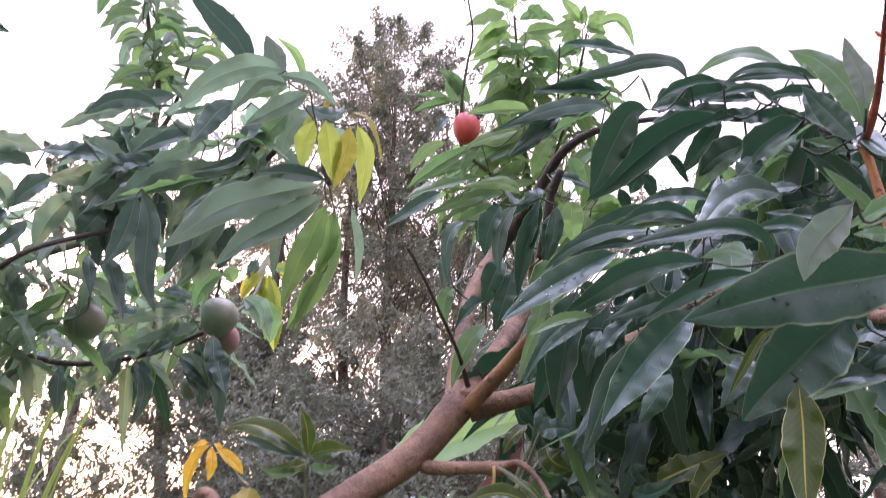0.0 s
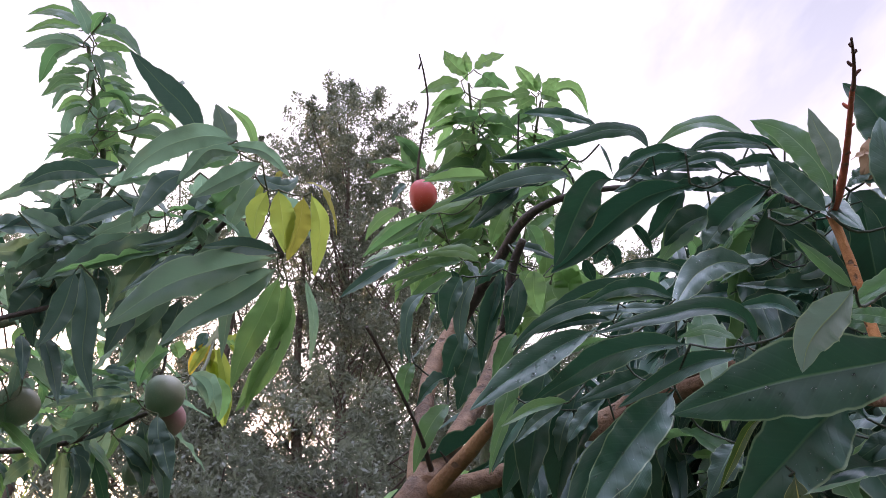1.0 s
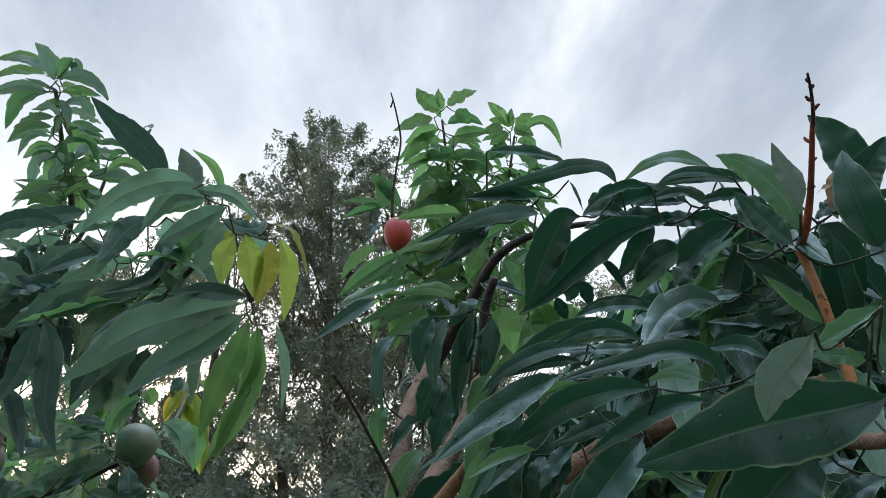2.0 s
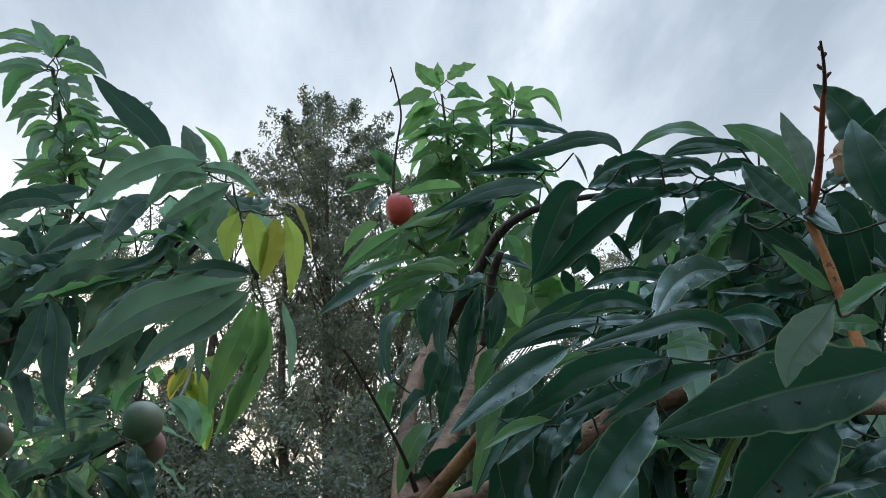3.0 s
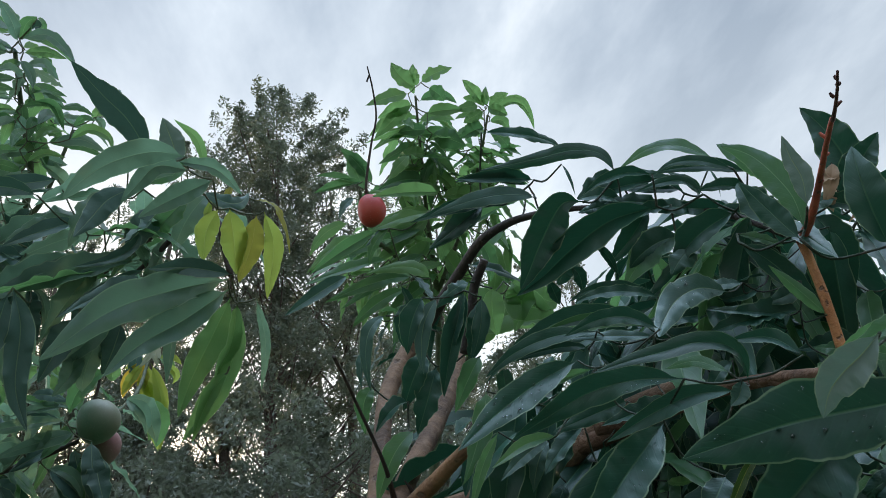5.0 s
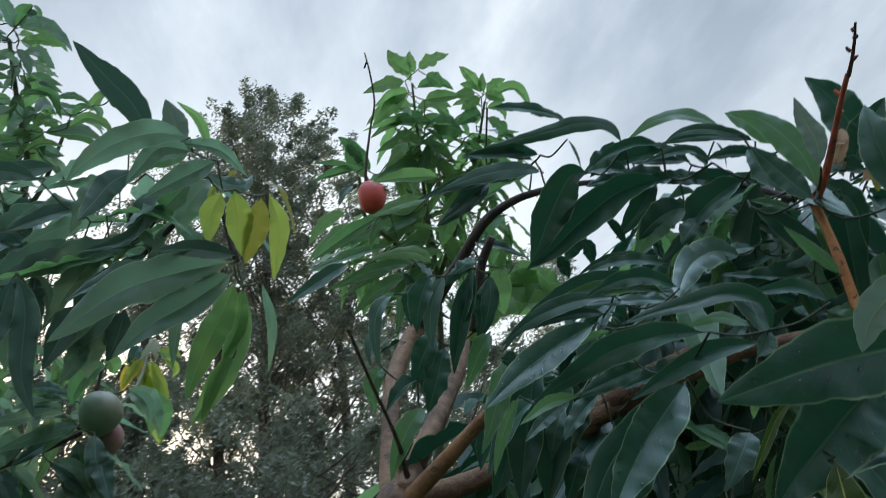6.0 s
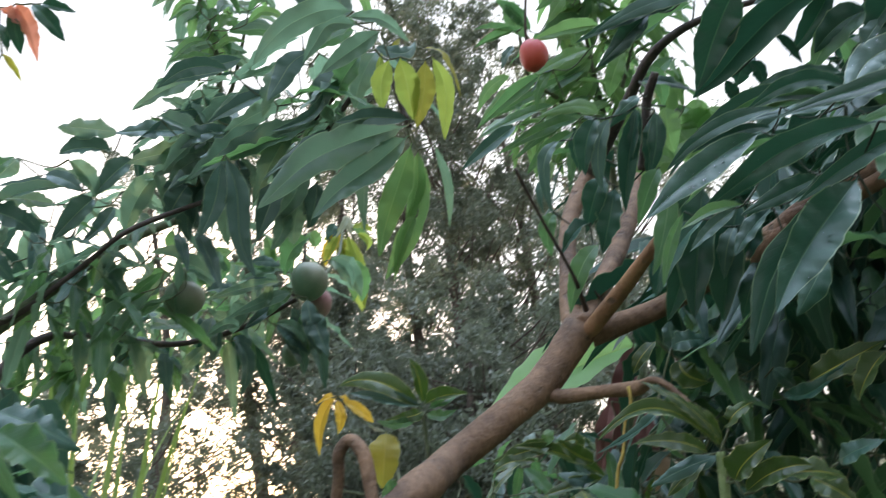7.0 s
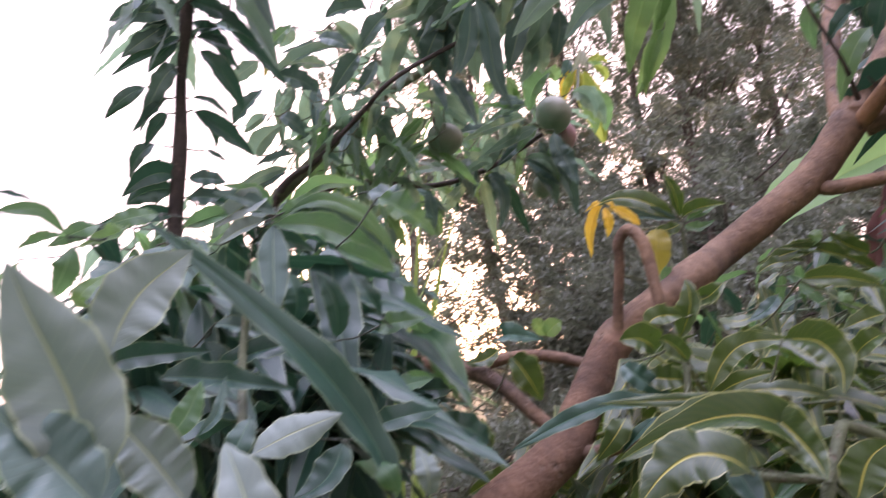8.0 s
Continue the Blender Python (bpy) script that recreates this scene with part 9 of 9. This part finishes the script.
foliage(low_stem, (-0.125, 1.746, 1.625), (0.2, 0.16, 0.12), 24, 63, "mdm", (0.1, 0.18))
thicket(low_stem, (0.099, 1.939, 1.596), (0.36, 0.2, 0.2), 170, 105, "d", (0.1, 0.16))
twigs(low_stem)
front_plant = thing("mango_sapling", (-0.117, 0.591, 0), "mango sapling with broad curled glossy leaves", "plant", "mango saplings")
front_stem = branch("stem", front_plant, TWIG, [(-0.117, 0.591, -0.05, 0.014), (-0.117, 0.591, 0.8, 0.011), (-0.113, 0.596, 1.44, 0.008)], [(-0.113, 0.596, 1.440, 0.0062), (-0.096, 0.599, 1.498, 0.0047), (-0.081, 0.624, 1.533, 0.0048)], [(-0.081, 0.624, 1.533, 0.0043), (-0.062, 0.642, 1.523, 0.0045), (-0.040, 0.658, 1.509, 0.0041)], [(-0.204, 0.697, 1.514, 0.0038), (-0.196, 0.703, 1.558, 0.0038), (-0.195, 0.715, 1.598, 0.0036), (-0.201, 0.724, 1.619, 0.0028)], [(-0.096, 0.599, 1.498, 0.0037), (-0.152, 0.658, 1.494, 0.0036), (-0.204, 0.697, 1.514, 0.0038)])
leaf(front_stem, "w", (-0.174, 0.685, 1.554), (-0.15, 0.675, 1.567), (-0.118, 0.672, 1.573), (-0.29, -0.93, 0.21), 0.0181)
leaf(front_stem, "w", (-0.081, 0.626, 1.55), (-0.12, 0.616, 1.563), (-0.168, 0.634, 1.559), (-0.04, -0.91, 0.41), 0.0143)
leaf(front_stem, "w", (-0.212, 0.662, 1.6), (-0.221, 0.649, 1.612), (-0.24, 0.652, 1.614), (0.4, -0.9, 0.16), 0.0246)
leaf(front_stem, "w", (-0.185, 0.686, 1.627), (-0.209, 0.671, 1.63), (-0.216, 0.663, 1.617), (0.45, -0.79, 0.41), 0.0186)
leaf(front_stem, "w", (-0.186, 0.665, 1.587), (-0.197, 0.652, 1.605), (-0.206, 0.648, 1.61), (0.58, -0.81, -0.1), 0.0176)
leaf(front_stem, "d", (-0.251, 0.706, 1.592), (-0.234, 0.696, 1.577), (-0.211, 0.708, 1.56), (0.27, -0.92, 0.29), 0.0226)
leaf(front_stem, "w", (-0.197, 0.714, 1.572), (-0.215, 0.699, 1.575), (-0.235, 0.705, 1.58), (0.25, -0.92, 0.29), 0.0226)
leaf(front_stem, "w", (-0.198, 0.715, 1.607), (-0.182, 0.704, 1.637), (-0.184, 0.709, 1.662), (-0.18, -0.98, -0.06), 0.0226)
leaf(front_stem, "w", (-0.181, 0.716, 1.647), (-0.168, 0.705, 1.642), (-0.149, 0.719, 1.655), (0.04, -0.97, 0.22), 0.0188)
leaf(front_stem, "w", (-0.154, 0.819, 1.6), (-0.128, 0.808, 1.601), (-0.115, 0.811, 1.599), (-0.16, -0.92, 0.36), 0.0176)
leaf(front_stem, "w", (-0.086, 0.769, 1.65), (-0.052, 0.755, 1.646), (-0.017, 0.78, 1.633), (0.2, -0.97, 0.15), 0.0185)
leaf(front_stem, "w", (-0.023, 0.765, 1.609), (-0.041, 0.755, 1.606), (-0.06, 0.749, 1.6), (0.3, -0.88, 0.36), 0.0177)
leaf(front_stem, "w", (-0.031, 0.715, 1.594), (-0.049, 0.705, 1.586), (-0.058, 0.723, 1.574), (-0.36, -0.92, 0.15), 0.0188)
leaf(front_stem, "d", (-0.272, 0.746, 1.504), (-0.25, 0.74, 1.525), (-0.234, 0.747, 1.537), (-0.18, -0.95, 0.25), 0.0124)
leaf(front_stem, "w", (-0.264, 0.751, 1.539), (-0.273, 0.736, 1.524), (-0.299, 0.745, 1.498), (-0.06, -0.98, 0.21), 0.0241)
leaf(front_stem, "w", (-0.168, 0.766, 1.566), (-0.146, 0.756, 1.567), (-0.126, 0.753, 1.566), (-0.27, -0.84, 0.48), 0.0111)
leaf(front_stem, "w", (-0.161, 0.663, 1.531), (-0.173, 0.649, 1.523), (-0.188, 0.655, 1.506), (-0.11, -0.91, 0.4), 0.0144)
leaf(front_stem, "d", (-0.157, 0.561, 1.52), (-0.149, 0.547, 1.506), (-0.141, 0.538, 1.493), (0.09, -0.74, 0.67), 0.0210)
leaf(front_stem, "w", (-0.197, 0.575, 1.509), (-0.213, 0.559, 1.502), (-0.238, 0.565, 1.491), (0.07, -0.94, 0.33), 0.0274)
leaf(front_stem, "d", (-0.107, 0.869, 1.642), (-0.121, 0.858, 1.627), (-0.142, 0.852, 1.618), (0.11, -0.88, 0.47), 0.0186)
leaf(front_stem, "w", (-0.172, 0.868, 1.626), (-0.149, 0.857, 1.619), (-0.125, 0.88, 1.628), (0.22, -0.91, 0.35), 0.0186)
leaf(front_stem, "b", (-0.039, 0.967, 1.617), (-0.039, 0.955, 1.63), (-0.042, 0.975, 1.64), (0.05, -0.95, 0.31), 0.0148)
leaf(front_stem, "b", (-0.036, 0.967, 1.613), (-0.03, 0.955, 1.618), (-0.02, 0.955, 1.619), (-0.61, -0.8, -0.03), 0.0129)
leaf(front_stem, "d", (-0.404, 0.821, 1.63), (-0.391, 0.812, 1.635), (-0.358, 0.834, 1.624), (0.3, -0.93, 0.23), 0.0272)
leaf(front_stem, "w", (-0.398, 0.823, 1.611), (-0.38, 0.815, 1.587), (-0.374, 0.839, 1.556), (0.57, -0.82, 0.01), 0.0317)
leaf(front_stem, "b", (-0.55, 1.508, 1.64), (-0.529, 1.501, 1.658), (-0.516, 1.516, 1.666), (0.15, -0.98, 0.1), 0.0350)
leaf(front_stem, "b", (-0.55, 1.508, 1.64), (-0.558, 1.492, 1.664), (-0.566, 1.484, 1.677), (0.58, -0.78, -0.26), 0.0286)
leaf(front_stem, "w", (-0.425, 0.866, 1.622), (-0.44, 0.848, 1.61), (-0.463, 0.843, 1.609), (0.37, -0.85, 0.38), 0.0197)
leaf(front_stem, "w", (-0.453, 0.799, 1.549), (-0.435, 0.791, 1.524), (-0.429, 0.793, 1.506), (0.47, -0.79, 0.39), 0.0272)
leaf(front_stem, "w", (-0.402, 1.121, 1.443), (-0.443, 1.097, 1.44), (-0.493, 1.103, 1.429), (0.12, -0.92, 0.38), 0.0243)
leaf(front_stem, "w", (-0.498, 0.876, 1.447), (-0.458, 0.883, 1.467), (-0.429, 0.893, 1.482), (0.03, -0.93, 0.37), 0.0207)
leaf(front_stem, "w", (-0.099, 0.56, 1.505), (-0.143, 0.554, 1.552), (-0.236, 0.538, 1.526), (0.19, -0.95, 0.26), 0.0306)
leaf(front_stem, "w", (-0.132, 0.627, 1.556), (-0.194, 0.61, 1.562), (-0.255, 0.603, 1.565), (0.2, -0.89, 0.41), 0.0111)
leaf(front_stem, "w", (-0.176, 0.717, 1.637), (-0.162, 0.705, 1.645), (-0.151, 0.707, 1.654), (-0.35, -0.94, -0.01), 0.0168)
foliage(front_stem, (-0.18, 0.907, 1.476), (0.2, 0.12, 0.08), 30, 71, "wwm", (0.1, 0.17))
foliage(front_stem, (-0.084, 1.069, 1.573), (0.22, 0.14, 0.12), 44, 72, "wwm", (0.1, 0.17))
foliage(front_stem, (-0.288, 0.933, 1.413), (0.2, 0.14, 0.06), 20, 73, "wwm", (0.1, 0.17))
foliage(front_stem, (-0.461, 1.049, 1.426), (0.16, 0.12, 0.06), 16, 74, "wwm", (0.1, 0.17))
thicket(front_stem, (-0.106, 1.309, 1.445), (0.34, 0.18, 0.2), 190, 106, "w", (0.1, 0.17))
long_leaf(front_stem, "w", [(-0.141, 0.511, 1.519), (-0.155, 0.507, 1.531), (-0.175, 0.500, 1.535), (-0.194, 0.491, 1.526), (-0.211, 0.480, 1.509)], (0.13, -0.65, 0.75), 0.0411)
long_leaf(front_stem, "w", [(-0.132, 0.567, 1.555), (-0.162, 0.565, 1.554), (-0.192, 0.560, 1.545), (-0.230, 0.551, 1.527)], (0.15, -0.75, 0.65), 0.0325)
long_leaf(front_stem, "w", [(-0.133, 0.567, 1.555), (-0.118, 0.555, 1.542), (-0.105, 0.543, 1.524), (-0.099, 0.530, 1.510)], (-0.02, -0.93, 0.36), 0.0283)
long_leaf(front_stem, "w", [(-0.111, 0.630, 1.600), (-0.087, 0.619, 1.595), (-0.075, 0.608, 1.577), (-0.077, 0.596, 1.556)], (-0.05, -0.90, 0.44), 0.0293)
long_leaf(front_stem, "w", [(-0.176, 0.675, 1.559), (-0.160, 0.678, 1.585), (-0.139, 0.679, 1.599), (-0.104, 0.680, 1.598)], (-0.01, -0.92, 0.39), 0.0239)
long_leaf(front_stem, "d", [(-0.193, 0.622, 1.559), (-0.246, 0.620, 1.562), (-0.286, 0.617, 1.553), (-0.336, 0.606, 1.532)], (0.28, -0.80, 0.53), 0.0206)
long_leaf(front_stem, "w", [(-0.084, 0.556, 1.490), (-0.072, 0.561, 1.516), (-0.056, 0.561, 1.528)], (-0.08, -0.91, 0.41), 0.0307)
# added leaf mass that keeps the gaps behind the curled leaves dark
thicket(front_stem, (-0.185, 0.908, 1.483), (0.26, 0.14, 0.13), 220, 105, "w", (0.1, 0.18))
twigs(front_stem, None, 0.0008)
little_plant = thing("mango_sapling", (-0.265, 1.474, 0), "small mango sapling with a whorl of leaves", "plant", "mango saplings")
little_stem = branch("stem", little_plant, TWIG, [(-0.265, 1.474, -0.05, 0.012), (-0.265, 1.474, 0.8, 0.009), (-0.265, 1.474, 1.636, 0.006)], [(-0.265, 1.474, 1.636, 0.0046), (-0.250, 1.476, 1.726, 0.0039), (-0.250, 1.470, 1.817, 0.0035)])
leaf(little_stem, "w", (-0.251, 1.47, 1.82), (-0.326, 1.44, 1.875), (-0.4, 1.449, 1.875), (0.19, -0.97, 0.13), 0.0423)
leaf(little_stem, "g", (-0.251, 1.47, 1.824), (-0.316, 1.446, 1.843), (-0.382, 1.461, 1.862), (0.14, -0.96, 0.25), 0.0255)
leaf(little_stem, "w", (-0.25, 1.469, 1.827), (-0.251, 1.452, 1.874), (-0.265, 1.452, 1.912), (0.38, -0.92, -0.12), 0.0248)
leaf(little_stem, "w", (-0.247, 1.47, 1.827), (-0.21, 1.461, 1.838), (-0.164, 1.457, 1.837), (-0.16, -0.98, 0.11), 0.0292)
leaf(little_stem, "w", (-0.251, 1.47, 1.817), (-0.271, 1.456, 1.808), (-0.322, 1.466, 1.807), (0.02, -0.97, 0.24), 0.0225)
leaf(little_stem, "m", (-0.245, 1.471, 1.813), (-0.217, 1.463, 1.802), (-0.188, 1.464, 1.813), (-0.12, -0.96, 0.26), 0.0255)
leaf(little_stem, "m", (-0.25, 1.471, 1.813), (-0.293, 1.454, 1.796), (-0.336, 1.467, 1.809), (0.02, -0.94, 0.34), 0.0186)
leaf(little_stem, "m", (-0.241, 1.471, 1.819), (-0.211, 1.461, 1.829), (-0.187, 1.483, 1.839), (0.12, -0.96, 0.27), 0.0225)
twigs(little_stem)
leaf(hook, "q", (-0.314, 1.072, 1.809), (-0.332, 1.058, 1.78), (-0.342, 1.075, 1.735), (0.07, -0.99, -0.08), 0.0157)
leaf(hook, "q", (-0.314, 1.072, 1.806), (-0.308, 1.064, 1.782), (-0.317, 1.081, 1.762), (0.05, -0.98, -0.2), 0.0136)
leaf(hook, "q", (-0.309, 1.073, 1.806), (-0.281, 1.069, 1.786), (-0.267, 1.072, 1.77), (0.13, -0.97, 0.18), 0.0147)
leaf(hook, "q", (-0.316, 1.071, 1.81), (-0.323, 1.057, 1.808), (-0.343, 1.068, 1.801), (0.03, -0.96, 0.26), 0.0091)
leaf(hook, "q", (-0.311, 1.072, 1.81), (-0.301, 1.063, 1.807), (-0.298, 1.084, 1.802), (0.67, -0.73, 0.11), 0.0068)
leaf(hook, "o", (-0.235, 0.981, 1.75), (-0.237, 0.97, 1.72), (-0.246, 0.989, 1.686), (0.08, -0.99, -0.14), 0.0362)
leaf(hook, "m", (-0.216, 0.936, 1.686), (-0.223, 0.923, 1.681), (-0.234, 0.915, 1.678), (0.6, -0.66, 0.45), 0.0227)
twigs(hook)


# banana leaf behind the limb
banana = thing("banana_plant", (0.094, 1.824, 0), "banana plant with a broad light green leaf", "plant")
banana_stem = branch("stem", banana, TWIG, [(0.094, 1.824, -0.05, 0.05), (0.094, 1.824, 0.9, 0.035), (0.141, 1.836, 1.661, 0.02), (0.212, 1.813, 1.899, 0.008)], sides=12)
part("blade", moved(blade((0.21, 1.807, 1.941), (0.031, 1.783, 1.89), (-0.199, 1.741, 1.773), (0.1, -0.75, 0.65), 0.2, 5, 40, 0.3, 0.03), (0.21, 1.807, 1.941)), BANANA, banana)
leaf(banana_stem, "x", (0.157, 1.565, 1.907), (0.121, 1.568, 1.816), (0.094, 1.608, 1.715), (-0.31, -0.94, -0.11), 0.0462)
leaf(banana_stem, "x", (0.166, 1.525, 1.8), (0.14, 1.521, 1.714), (0.114, 1.529, 1.617), (-0.29, -0.95, 0.06), 0.0521)
leaf(banana_stem, "x", (0.094, 1.534, 1.802), (0.072, 1.528, 1.735), (0.054, 1.532, 1.663), (-0.32, -0.94, 0.11), 0.0349)
leaf(banana_stem, "x", (0.112, 1.536, 1.744), (0.115, 1.525, 1.689), (0.083, 1.523, 1.62), (-0.34, -0.92, 0.18), 0.0380)
leaf(banana_stem, "n", (0.172, 1.478, 1.709), (0.154, 1.469, 1.672), (0.141, 1.489, 1.635), (-0.42, -0.91, 0.04), 0.0250)
twigs(banana_stem)


# dry vine
vine = thing("vine", (0.067, 1.075, 1.777), "dry yellow vine hanging from the broken spur", "vine")
branch("strand", vine, VINE, [(0.068, 1.069, 1.780, 0.0023), (0.067, 1.066, 1.758, 0.0023), (0.056, 1.069, 1.734, 0.0019), (0.047, 1.061, 1.700, 0.0022), (0.037, 1.063, 1.677, 0.0022), (0.029, 1.062, 1.635, 0.0022), (0.025, 1.059, 1.584, 0.0022)], sides=7)


# fruit
GREEN = fruit_material("green_mango", (0.085, 0.178, 0.102), (0.145, 0.240, 0.148), (0.34, 0.17, 0.14), (0.75, -0.1, 0.62), 0.32)
PURPLE = fruit_material("blushed_mango", (0.13, 0.15, 0.09), (0.20, 0.18, 0.13), (0.30, 0.12, 0.12), (0.7, -0.3, 0.5), 0.9)
RED = fruit_material("red_mango", (0.47, 0.07, 0.032), (0.43, 0.038, 0.030), (0.36, 0.011, 0.022), (0.3, 0.1, 0.95), 1.0)
mango((-0.533, 1.766, 2.172), 0.0880, 0.0960, GREEN, "round green mango with a pale bloom", (-0.547, 1.759, 2.225))
mango((-0.534, 1.829, 2.132), 0.0723, 0.0862, PURPLE, "green mango with a purple blush", (-0.538, 1.785, 2.218))
mango((-0.711, 1.479, 2.086), 0.0806, 0.0759, GREEN, "round green mango with a pale bloom", (-0.713, 1.483, 2.146))
mango((-0.603, 1.84, 2.018), 0.0501, 0.0584, GREEN, "small green mango among the leaves", (-0.596, 1.812, 2.064))
mango((0.051, 1.596, 2.58), 0.0644, 0.0799, RED, "ripe red and orange mango", (0.045, 1.59, 2.632))


# reeds in the low light
reed_clump((-1.75, 2.77), 2.45, 24, 81)
reed_clump((-1.78, 2.52), 2.51, 20, 82)


# rain drops
drops(WET, 60, 5)
